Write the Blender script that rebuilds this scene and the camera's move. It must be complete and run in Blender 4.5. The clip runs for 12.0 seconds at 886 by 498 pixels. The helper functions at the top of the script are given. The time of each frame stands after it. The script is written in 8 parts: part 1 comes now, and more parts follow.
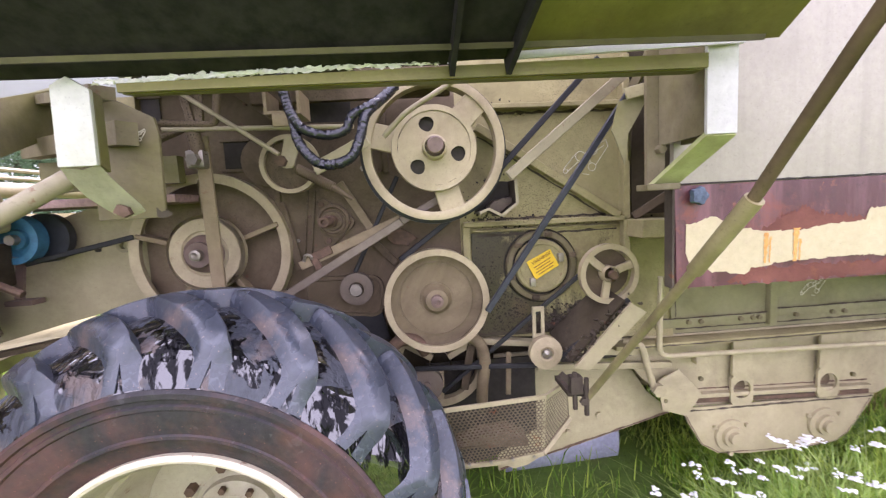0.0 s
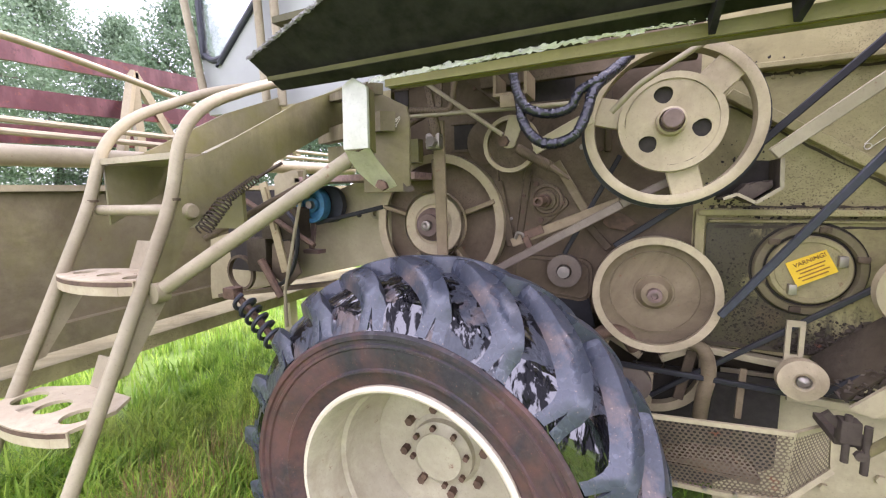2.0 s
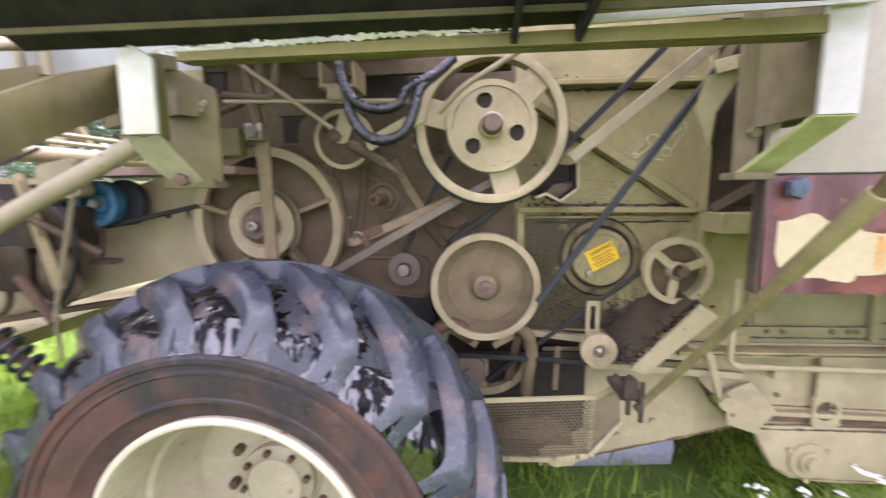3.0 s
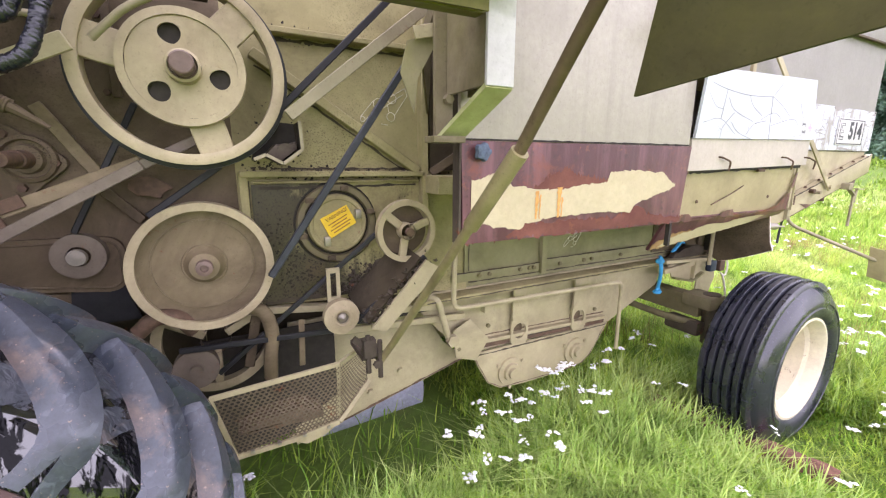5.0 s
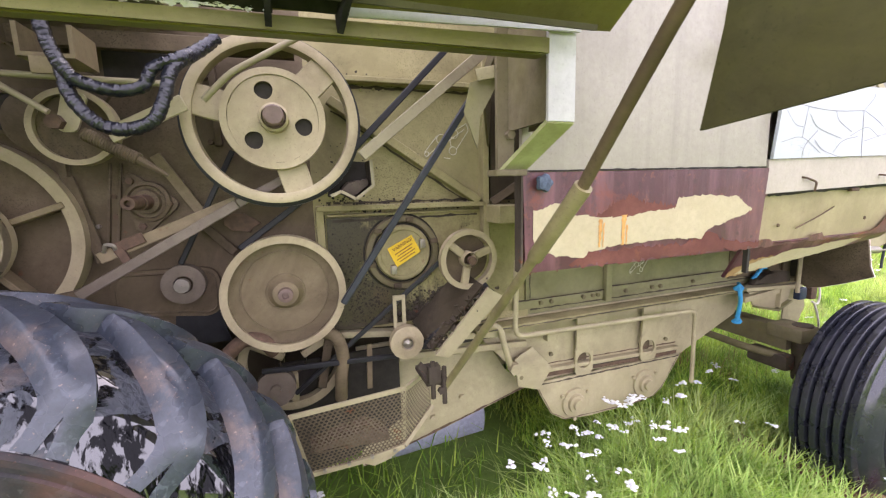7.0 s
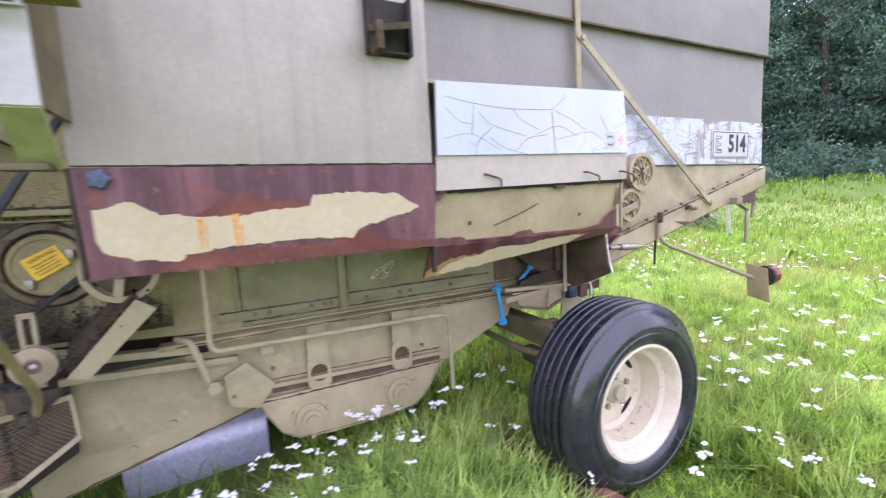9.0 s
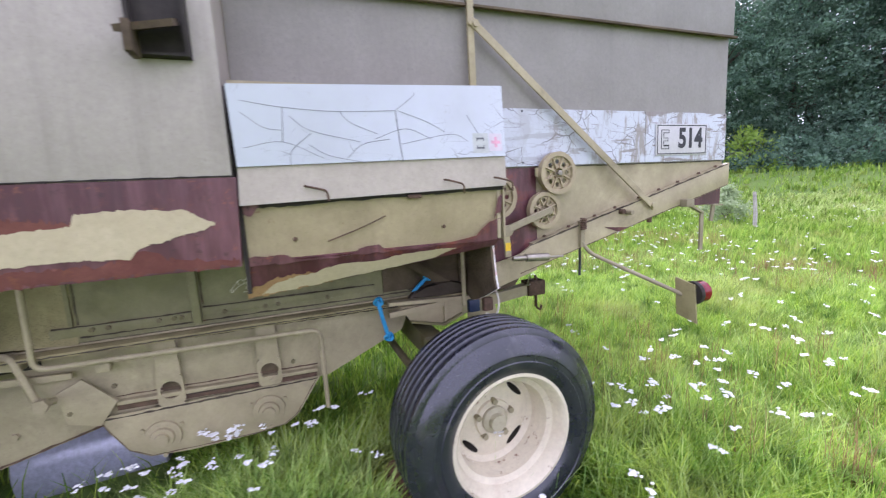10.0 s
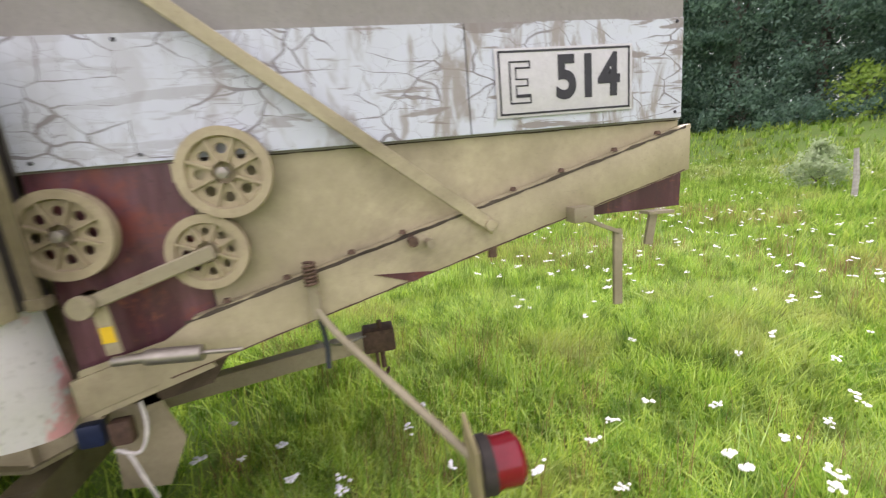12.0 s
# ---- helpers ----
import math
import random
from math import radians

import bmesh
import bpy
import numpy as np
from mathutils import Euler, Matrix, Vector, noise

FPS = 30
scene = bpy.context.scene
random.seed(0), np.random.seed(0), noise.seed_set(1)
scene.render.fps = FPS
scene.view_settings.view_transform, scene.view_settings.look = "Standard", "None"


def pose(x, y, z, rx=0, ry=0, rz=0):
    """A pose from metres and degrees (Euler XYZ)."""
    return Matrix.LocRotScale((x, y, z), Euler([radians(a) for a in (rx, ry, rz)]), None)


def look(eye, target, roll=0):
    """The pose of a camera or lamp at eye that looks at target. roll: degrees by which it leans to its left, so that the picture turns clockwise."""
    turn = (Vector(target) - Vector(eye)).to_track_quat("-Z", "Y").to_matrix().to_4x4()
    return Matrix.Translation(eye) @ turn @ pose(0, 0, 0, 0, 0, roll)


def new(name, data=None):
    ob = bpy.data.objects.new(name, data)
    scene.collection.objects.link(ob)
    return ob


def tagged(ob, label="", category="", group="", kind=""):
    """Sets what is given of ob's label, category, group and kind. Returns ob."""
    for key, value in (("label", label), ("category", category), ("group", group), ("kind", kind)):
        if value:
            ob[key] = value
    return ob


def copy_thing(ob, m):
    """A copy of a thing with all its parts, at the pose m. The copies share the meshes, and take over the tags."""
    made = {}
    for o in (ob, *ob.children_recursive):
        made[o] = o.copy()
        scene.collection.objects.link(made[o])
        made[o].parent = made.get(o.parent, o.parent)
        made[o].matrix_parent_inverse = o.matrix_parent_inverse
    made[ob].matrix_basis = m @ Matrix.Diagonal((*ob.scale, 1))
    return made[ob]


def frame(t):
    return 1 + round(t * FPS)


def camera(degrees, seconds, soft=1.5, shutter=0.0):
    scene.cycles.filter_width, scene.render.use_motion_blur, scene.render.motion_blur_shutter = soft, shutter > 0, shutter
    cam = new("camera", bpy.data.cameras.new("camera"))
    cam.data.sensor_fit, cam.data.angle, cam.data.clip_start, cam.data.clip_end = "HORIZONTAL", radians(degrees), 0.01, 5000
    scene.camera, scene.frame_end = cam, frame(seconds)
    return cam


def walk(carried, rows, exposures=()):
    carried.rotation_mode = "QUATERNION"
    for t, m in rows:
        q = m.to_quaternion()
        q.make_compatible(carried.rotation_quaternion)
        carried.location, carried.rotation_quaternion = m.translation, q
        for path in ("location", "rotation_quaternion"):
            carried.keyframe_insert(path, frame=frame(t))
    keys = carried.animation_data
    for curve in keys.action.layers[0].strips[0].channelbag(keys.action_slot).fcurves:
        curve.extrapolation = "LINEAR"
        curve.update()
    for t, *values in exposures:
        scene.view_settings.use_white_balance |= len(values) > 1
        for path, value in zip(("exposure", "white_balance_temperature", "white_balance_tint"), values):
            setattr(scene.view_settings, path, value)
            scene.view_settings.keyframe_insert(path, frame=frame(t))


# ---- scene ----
cam = camera(94.1, 12.0, soft=1.2, shutter=0.4)
PATH = [
    (0, (0.087, 0.056, 1.508), (0.214, 2.042, 1.304), -3.1),
    (0.5, (0.125, 0.059, 1.511), (0.049, 2.05, 1.33), -3.0),
    (1, (0.13, 0.059, 1.506), (-0.271, 2.009, 1.315), -2.7),
    (1.5, (0.076, 0.066, 1.499), (-0.615, 1.928, 1.268), -1.8),
    (2, (0.054, 0.048, 1.508), (-0.754, 1.859, 1.246), -1.2),
    (2.5, (0.063, 0.064, 1.508), (-0.545, 1.95, 1.241), -0.8),
    (3, (0.102, 0.117, 1.503), (-0.034, 2.093, 1.225), -0.7),
    (3.5, (0.179, 0.163, 1.49), (0.556, 2.1, 1.163), -0.5),
    (3.7, (0.216, 0.167, 1.488), (0.752, 2.061, 1.135), -0.3),
    (5.3, (0.246, 0.174, 1.473), (1.158, 1.903, 1.049), 0.1),
    (5.5, (0.249, 0.174, 1.472), (1.145, 1.911, 1.05), -0.1),
    (6, (0.246, 0.178, 1.472), (1.068, 1.958, 1.078), -0.8),
    (6.5, (0.222, 0.167, 1.492), (0.931, 2.006, 1.154), -1.3),
    (6.7, (0.2, 0.164, 1.504), (0.865, 2.024, 1.188), -1.6),
    (8.3, (0.661, -0.113, 1.443), (1.396, 1.725, 1.159), -2.8),
    (8.5, (0.826, -0.16, 1.433), (1.62, 1.655, 1.16), -2.9),
    (9, (1.28, -0.215, 1.39), (2.148, 1.572, 1.158), -3.0),
    (9.5, (1.685, -0.267, 1.441), (2.498, 1.544, 1.195), -2.8),
    (10, (2.12, -0.371, 1.454), (2.831, 1.476, 1.165), -3.0),
    (10.5, (2.509, -0.282, 1.401), (3.156, 1.591, 1.133), -3.6),
    (11, (2.962, -0.029, 1.449), (3.528, 1.862, 1.129), -4.3),
    (11.5, (3.477, 0.184, 1.453), (3.962, 2.093, 1.108), -5.4),
    (12, (3.955, 0.41, 1.491), (4.339, 2.326, 1.066), -5.4),
]
walk(cam, [(t, look(eye, target, roll)) for t, eye, target, roll in PATH],
     exposures=[(0, 1.76, 6100, 34), (2, 1.72, 6050, 31), (3.6, 1.74, 6250, 30), (5.3, 1.62, 6350, 28), (6.7, 1.58, 6400, 27), (8.3, 1.50, 5800, 32), (9.5, 1.06, 5700, 33), (10.5, 0.83, 5700, 25), (12, 0.77, 6600, 23)])

# ---- world and light ----
world = bpy.data.worlds.new("overcast_sky")
scene.world = world
world.use_nodes = True
wn, wl = world.node_tree.nodes, world.node_tree.links
wn.clear()
sky = wn.new("ShaderNodeTexSky")
sky.sky_type, sky.sun_disc = "NISHITA", False
sky.sun_elevation, sky.sun_rotation = radians(46), radians(40)
sky.air_density, sky.dust_density, sky.ozone_density = 1.0, 6.0, 0.6
haze = wn.new("ShaderNodeMixRGB")
haze.inputs[0].default_value = 0.8
haze.inputs[2].default_value = (11.5, 11.6, 12.6, 1)
back = wn.new("ShaderNodeBackground")
back.inputs[1].default_value = 0.125
wout = wn.new("ShaderNodeOutputWorld")
wl.new(sky.outputs[0], haze.inputs[1])
wl.new(haze.outputs[0], back.inputs[0])
wl.new(back.outputs[0], wout.inputs[0])

sun_data = bpy.data.lights.new("sun", "SUN")
sun_data.energy, sun_data.angle, sun_data.color = 2.3, radians(22), (1.0, 0.96, 0.88)
sun = new("sun", sun_data)
sun.matrix_world = look((10, 12, 16), (0, 0, 0))

# ---- mesh helpers ----
rng = random.Random(7)


def V(*a):
    return Vector(a)


def quad(bm, *pts):
    return bm.faces.new([bm.verts.new(p) for p in pts])


def box(bm, x0, x1, y0, y1, z0, z1, bevel=0.0):
    vs = [bm.verts.new((x, y, z)) for x in (x0, x1) for y in (y0, y1) for z in (z0, z1)]
    fs = [bm.faces.new([vs[i] for i in f]) for f in ((0, 1, 3, 2), (4, 6, 7, 5), (0, 4, 5, 1), (2, 3, 7, 6), (0, 2, 6, 4), (1, 5, 7, 3))]
    if bevel:
        bmesh.ops.bevel(bm, geom=list({e for f in fs for e in f.edges}), offset=bevel, segments=2, affect="EDGES", profile=0.6)


def prism(bm, pts, a0, a1, axis="y", bevel=0.0):
    """A plate: an outline in the plane across the axis, from a0 to a1 along it."""
    put = {"y": lambda p, a: (p[0], a, p[1]), "x": lambda p, a: (a, p[0], p[1]), "z": lambda p, a: (p[0], p[1], a)}[axis]
    lo, hi = [bm.verts.new(put(p, a0)) for p in pts], [bm.verts.new(put(p, a1)) for p in pts]
    fs = [bm.faces.new(lo), bm.faces.new(hi[::-1])]
    for i in range(len(pts)):
        j = (i + 1) % len(pts)
        fs.append(bm.faces.new((lo[i], hi[i], hi[j], lo[j])))
    if bevel:
        bmesh.ops.bevel(bm, geom=list({e for f in fs for e in f.edges}), offset=bevel, segments=2, affect="EDGES", profile=0.6)


def sheet(bm, corners, thick):
    """A flat plate through four corners, thickened along its normal."""
    c = [Vector(p) for p in corners]
    n = (c[1] - c[0]).cross(c[3] - c[0]).normalized() * thick
    lo, hi = [bm.verts.new(p) for p in c], [bm.verts.new(p + n) for p in c]
    k = len(c)
    bm.faces.new(lo[::-1]), bm.faces.new(hi)
    for i in range(k):
        bm.faces.new((lo[i], lo[(i + 1) % k], hi[(i + 1) % k], hi[i]))


def bar(bm, p, q, w, h, up=(0, 0, 1), bevel=0.0):
    """A straight bar from p to q, w wide and h high."""
    p, q = Vector(p), Vector(q)
    d = (q - p).normalized()
    s = d.cross(Vector(up))
    s = (s if s.length > 1e-4 else d.cross(Vector((0, 1, 0)))).normalized()
    u = s.cross(d)
    ends = [[bm.verts.new(o + s * a * w / 2 + u * b * h / 2) for a, b in ((-1, -1), (1, -1), (1, 1), (-1, 1))] for o in (p, q)]
    fs = [bm.faces.new(ends[0][::-1]), bm.faces.new(ends[1])]
    for i in range(4):
        j = (i + 1) % 4
        fs.append(bm.faces.new((ends[0][i], ends[0][j], ends[1][j], ends[1][i])))
    if bevel:
        bmesh.ops.bevel(bm, geom=list({e for f in fs for e in f.edges}), offset=bevel, segments=1, affect="EDGES")


def smooth_path(pts, steps=6):
    """A rounded line through the points (Catmull-Rom)."""
    p = [Vector(a) for a in pts]
    p = [p[0] * 2 - p[1]] + p + [p[-1] * 2 - p[-2]]
    out = []
    for i in range(1, len(p) - 2):
        for k in range(steps):
            t = k / steps
            a, b, c, d = p[i - 1], p[i], p[i + 1], p[i + 2]
            out.append(0.5 * (2 * b + (c - a) * t + (2 * a - 5 * b + 4 * c - d) * t * t + (3 * b - a - 3 * c + d) * t**3))
    return out + [p[-2]]


def tube(bm, pts, r, n=10, radii=None):
    """A round bar along the points, closed at both ends."""
    p = [Vector(a) for a in pts]
    rings, side = [], None
    for i, o in enumerate(p):
        d = ((p[min(i + 1, len(p) - 1)] - o).normalized() + (o - p[max(i - 1, 0)]).normalized()).normalized()
        if side is None:
            side = d.cross(V(0, 0, 1))
            side = side if side.length > 0.1 else d.cross(V(0, 1, 0))
        side = (side - d * side.dot(d)).normalized()
        u, rr = d.cross(side), radii[i] if radii else r
        rings.append([bm.verts.new(o + (side * math.cos(2 * math.pi * k / n) + u * math.sin(2 * math.pi * k / n)) * rr) for k in range(n)])
    for a, b in zip(rings, rings[1:]):
        for k in range(n):
            bm.faces.new((a[k], a[(k + 1) % n], b[(k + 1) % n], b[k]))
    bm.faces.new(rings[0][::-1]), bm.faces.new(rings[-1])


def bent(pts, r, steps=5):
    """The points with every inner corner rounded off by r."""
    p = [Vector(a) for a in pts]
    out = [p[0]]
    for a, b, c in zip(p, p[1:], p[2:]):
        u, v = (a - b), (c - b)
        ru, rv = min(r, u.length * 0.48), min(r, v.length * 0.48)
        s, e = b + u.normalized() * ru, b + v.normalized() * rv
        out += [(1 - t) ** 2 * s + 2 * t * (1 - t) * b + t * t * e for t in (k / steps for k in range(steps + 1))]
    return out + [p[-1]]


def lathe(bm, prof, centre, n=48, axis="y", closed=False, caps=True):
    """A turned shape: (radius, offset along the axis) pairs round a centre."""
    cx, cy, cz = centre
    rings = []
    for r, a in prof:
        ring = []
        for k in range(n):
            c, s = r * math.cos(2 * math.pi * k / n), r * math.sin(2 * math.pi * k / n)
            ring.append(bm.verts.new({"y": (cx + c, cy + a, cz + s), "x": (cx + a, cy + c, cz + s), "z": (cx + c, cy + s, cz + a)}[axis]))
        rings.append(ring)
    pairs = list(zip(rings, rings[1:])) + ([(rings[-1], rings[0])] if closed else [])
    for a, b in pairs:
        for k in range(n):
            bm.faces.new((a[k], b[k], b[(k + 1) % n], a[(k + 1) % n]))
    if not closed and caps:
        for ring, flip in ((rings[0], False), (rings[-1], True)):
            bm.faces.new(ring[::-1] if flip else ring)


def coil(bm, p, q, radius, wire, turns, n=10):
    """A coil spring from p to q."""
    p, q = Vector(p), Vector(q)
    d = (q - p).normalized()
    s = d.cross(V(0.3, 0.9, 0.2)).normalized()
    u = d.cross(s)
    steps = int(turns * n)
    tube(bm, [p + (q - p) * k / steps + (s * math.cos(2 * math.pi * k / n) + u * math.sin(2 * math.pi * k / n)) * radius for k in range(steps + 1)], wire, 6)


def rounded(pts, r, n=7):
    """A convex outline round the points, its corners rounded by r."""
    k, out = len(pts), []
    area = sum(pts[i][0] * pts[(i + 1) % k][1] - pts[(i + 1) % k][0] * pts[i][1] for i in range(k))
    pts = pts if area > 0 else pts[::-1]
    for i in range(k):
        (x0, z0), (x1, z1), (x2, z2) = pts[i - 1], pts[i], pts[(i + 1) % k]
        a0, a1 = math.atan2(z1 - z0, x1 - x0) - math.pi / 2, math.atan2(z2 - z1, x2 - x1) - math.pi / 2
        a1 += 2 * math.pi if a1 < a0 else 0
        out += [(x1 + r * math.cos(a0 + (a1 - a0) * j / n), z1 + r * math.sin(a0 + (a1 - a0) * j / n)) for j in range(n + 1)]
    return out


def nut(bm, c, r, h, axis="y"):
    lathe(bm, [(r, 0), (r, -h)], c, 6, axis)


def mesh_of(name, bm, mat, angle=38):
    bmesh.ops.recalc_face_normals(bm, faces=bm.faces)
    me = bpy.data.meshes.new(name)
    bm.to_mesh(me)
    bm.free()
    me.materials.append(mat)
    me.polygons.foreach_set("use_smooth", [True] * len(me.polygons))
    me.set_sharp_from_angle(angle=radians(angle))
    return me


def part(name, bm, mat, parent, label="", kind=""):
    """One mesh object under a thing or a part; its mesh is in the place's own coordinates."""
    ob = new(name, mesh_of(name, bm, mat))
    ob.parent = parent
    ob.matrix_parent_inverse = base_of(parent).inverted()
    return tagged(ob, label, kind=kind)


def base_of(ob):
    m = ob.matrix_basis.copy()
    while ob.parent:
        m = ob.parent.matrix_basis @ ob.matrix_parent_inverse @ m
        ob = ob.parent
    return m


def thing(name, label, category, at=(0, 0, 0), group="", kind=""):
    ob = new(name)
    ob.empty_display_size = 0.1
    ob.matrix_basis = Matrix.Translation(at)
    return tagged(ob, label, category, group, kind)


def B():
    return bmesh.new()


# ---- materials ----
def material(name):
    m = bpy.data.materials.new(name)
    m.use_nodes = True
    t = m.node_tree
    t.nodes.clear()
    out, sh = t.nodes.new("ShaderNodeOutputMaterial"), t.nodes.new("ShaderNodeBsdfPrincipled")
    t.links.new(sh.outputs[0], out.inputs[0])
    return m, t, sh


def node(t, kind, **values):
    n = t.nodes.new(kind)
    for k, v in values.items():
        n.inputs[k.replace("_", " ")].default_value = v
    return n


def place_coords(t, scale=(1, 1, 1)):
    tc, mp = t.nodes.new("ShaderNodeTexCoord"), t.nodes.new("ShaderNodeMapping")
    mp.inputs["Scale"].default_value = scale
    t.links.new(tc.outputs["Object"], mp.inputs[0])
    return mp.outputs[0]


def noise_of(t, scale, detail=6.0, rough=0.6, stretch=(1, 1, 1), warp=0.0):
    n = node(t, "ShaderNodeTexNoise", Scale=scale, Detail=detail, Roughness=rough, Distortion=warp)
    t.links.new(place_coords(t, stretch), n.inputs["Vector"])
    return n.outputs["Fac"]


def ramp(t, fac, lo, hi):
    r = t.nodes.new("ShaderNodeMapRange")
    r.inputs["From Min"].default_value, r.inputs["From Max"].default_value = lo, hi
    t.links.new(fac, r.inputs["Value"])
    return r.outputs["Result"]


def ramp_to(t, fac, at_zero, at_one):
    r = t.nodes.new("ShaderNodeMapRange")
    r.inputs["To Min"].default_value, r.inputs["To Max"].default_value = at_zero, at_one
    t.links.new(fac, r.inputs["Value"])
    return r.outputs["Result"]


def mix(t, fac, a, b):
    m = t.nodes.new("ShaderNodeMixRGB")
    for i, v in enumerate((fac, a, b)):
        if isinstance(v, (int, float)):
            m.inputs[i].default_value = v
        elif isinstance(v, tuple):
            m.inputs[i].default_value = (*v, 1)
        else:
            t.links.new(v, m.inputs[i])
    return m.outputs[0]


def times(t, a, b, op="MULTIPLY"):
    m = t.nodes.new("ShaderNodeMath")
    m.operation, m.use_clamp = op, True
    for i, v in enumerate((a, b)):
        if isinstance(v, (int, float)):
            m.inputs[i].default_value = v
        else:
            t.links.new(v, m.inputs[i])
    return m.outputs[0]


def relief(t, sh, height, strength=0.3, distance=0.004):
    b = node(t, "ShaderNodeBump", Strength=strength, Distance=distance)
    t.links.new(height, b.inputs["Height"])
    t.links.new(b.outputs[0], sh.inputs["Normal"])


def paint(name, base, grime=(0.045, 0.035, 0.02), dirt=0.4, rust=0.15, rough=0.5, moss=0.0, streaks=0.0, fade=0.18, spec=0.35, speck=0.0):
    """Old machine paint: faded in clouds, with grime, rust spots at two scales, moss and run marks."""
    m, t, sh = material(name)
    lighter = tuple(min(1, c * (1 + fade) + 0.02) for c in base)
    darker = tuple(c * (1 - fade) for c in base)
    col = mix(t, ramp(t, noise_of(t, 3.1, 5), 0.3, 0.7), darker, lighter)
    fine = ramp(t, noise_of(t, 45, 4, 0.7), 0.35, 0.75)
    col = mix(t, times(t, fine, 0.3), col, tuple(c * 0.55 for c in base))
    fleck = ramp(t, noise_of(t, 130, 3, 0.6), 0.6, 0.72)
    col = mix(t, times(t, fleck, 0.25 + 0.3 * dirt), col, tuple(c * 0.4 for c in base))
    if streaks:
        s = ramp(t, noise_of(t, 6, 5, 0.6, (3.2, 3.2, 0.16)), 0.52, 0.75)
        col = mix(t, times(t, s, streaks), col, tuple(c * 0.55 for c in base))
    if moss:
        g = ramp(t, noise_of(t, 4.5, 6, 0.65), 0.42, 0.68)
        col = mix(t, times(t, g, moss), col, (0.16, 0.155, 0.025))
    d = ramp(t, noise_of(t, 2.3, 9, 0.68, warp=0.6), 0.62 - 0.3 * dirt, 0.78 - 0.1 * dirt)
    col = mix(t, times(t, d, 0.35 + 0.6 * dirt), col, grime)
    mott = ramp(t, noise_of(t, 11, 8, 0.66, warp=0.3), 0.38, 0.66)
    col = mix(t, times(t, mott, 0.14 + 0.3 * dirt), col, tuple(0.6 * c + 0.25 * g for c, g in zip(base, grime)))
    if speck:
        zone = ramp(t, noise_of(t, 3.1, 5), 0.46, 0.66)
        dots = ramp(t, noise_of(t, 190, 2, 0.5), 0.55, 0.66)
        col = mix(t, times(t, times(t, dots, zone), speck), col, tuple(0.6 * c for c in grime))
    spots = ramp(t, noise_of(t, 17, 8, 0.72), 0.68 - 0.16 * rust, 0.74 - 0.12 * rust)
    col = mix(t, times(t, spots, min(1, rust * 2.5)), col, (0.16, 0.06, 0.03))
    t.links.new(col, sh.inputs["Base Color"])
    t.links.new(times(t, times(t, d, 0.3), rough, "ADD"), sh.inputs["Roughness"])
    sh.inputs["Specular IOR Level"].default_value = spec
    relief(t, sh, times(t, fine, spots, "ADD"), 0.18, 0.002)
    return m


def plain(name, base, rough=0.5, metal=0.0, vary=0.3, scale=30.0, bump=0.15, spec=0.4):
    m, t, sh = material(name)
    n = noise_of(t, scale, 5, 0.65)
    big = noise_of(t, scale / 9, 4)
    col = mix(t, ramp(t, n, 0.3, 0.75), tuple(c * (1 + vary) for c in base), tuple(c * (1 - vary) for c in base))
    col = mix(t, times(t, ramp(t, big, 0.45, 0.75), 0.5), col, tuple(c * (1 - 1.4 * vary if vary < 0.6 else 0.3) for c in base))
    t.links.new(col, sh.inputs["Base Color"])
    sh.inputs["Roughness"].default_value, sh.inputs["Metallic"].default_value = rough, metal
    sh.inputs["Specular IOR Level"].default_value = spec
    relief(t, sh, n, bump, 0.002)
    return m


KHAKI = (0.374, 0.321, 0.189)
# darker, greener khaki: the shade under the skirt is put into the colour
M_khaki_shaded = paint("khaki_in_skirt_shade", (0.225, 0.208, 0.105), grime=(0.06, 0.05, 0.026), dirt=0.4, rust=0.12, moss=0.2, fade=0.22)
M_khaki = paint("khaki_paint", KHAKI, grime=(0.07, 0.05, 0.035), dirt=0.3, rust=0.14)
M_wall = paint("khaki_paint_greasy", (0.345, 0.30, 0.145), grime=(0.05, 0.034, 0.018), dirt=0.5, rust=0.22, rough=0.6, spec=0.2, speck=0.6)
# also colours the discs and the panel that stand in for shade
M_grease_and_shade = paint("greasy_paint_and_shade", (0.165, 0.122, 0.072), grime=(0.014, 0.010, 0.007), dirt=0.8, rust=0.3, rough=0.6, spec=0.2, speck=0.8, fade=0.3)
M_pulley = paint("pulley_paint", (0.395, 0.328, 0.195), grime=(0.085, 0.055, 0.03), dirt=0.52, rust=0.24)
M_web = paint("dusty_web_paint", (0.25, 0.195, 0.11), grime=(0.05, 0.035, 0.02), dirt=0.75, rust=0.3, spec=0.2)
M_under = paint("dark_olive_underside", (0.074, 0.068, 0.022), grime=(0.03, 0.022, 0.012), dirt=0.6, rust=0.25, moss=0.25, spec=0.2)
M_grey = paint("grey_beige_paint", (0.370, 0.333, 0.275), grime=(0.2, 0.17, 0.12), dirt=0.08, rust=0.02, rough=0.42, streaks=0.35, fade=0.07)
M_hood = paint("grey_brown_paint", (0.240, 0.224, 0.190), grime=(0.2, 0.17, 0.12), dirt=0.06, rust=0.02, rough=0.45, streaks=0.15, fade=0.06)
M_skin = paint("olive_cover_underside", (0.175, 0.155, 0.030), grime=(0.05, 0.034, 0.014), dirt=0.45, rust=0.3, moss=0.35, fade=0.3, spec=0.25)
M_mossy = paint("mossy_olive_paint", (0.18, 0.158, 0.036), dirt=0.34, rust=0.08, moss=0.75, fade=0.25)
M_ladder = paint("ladder_paint", (0.285, 0.247, 0.150), grime=(0.11, 0.065, 0.04), dirt=0.36, rust=0.32)
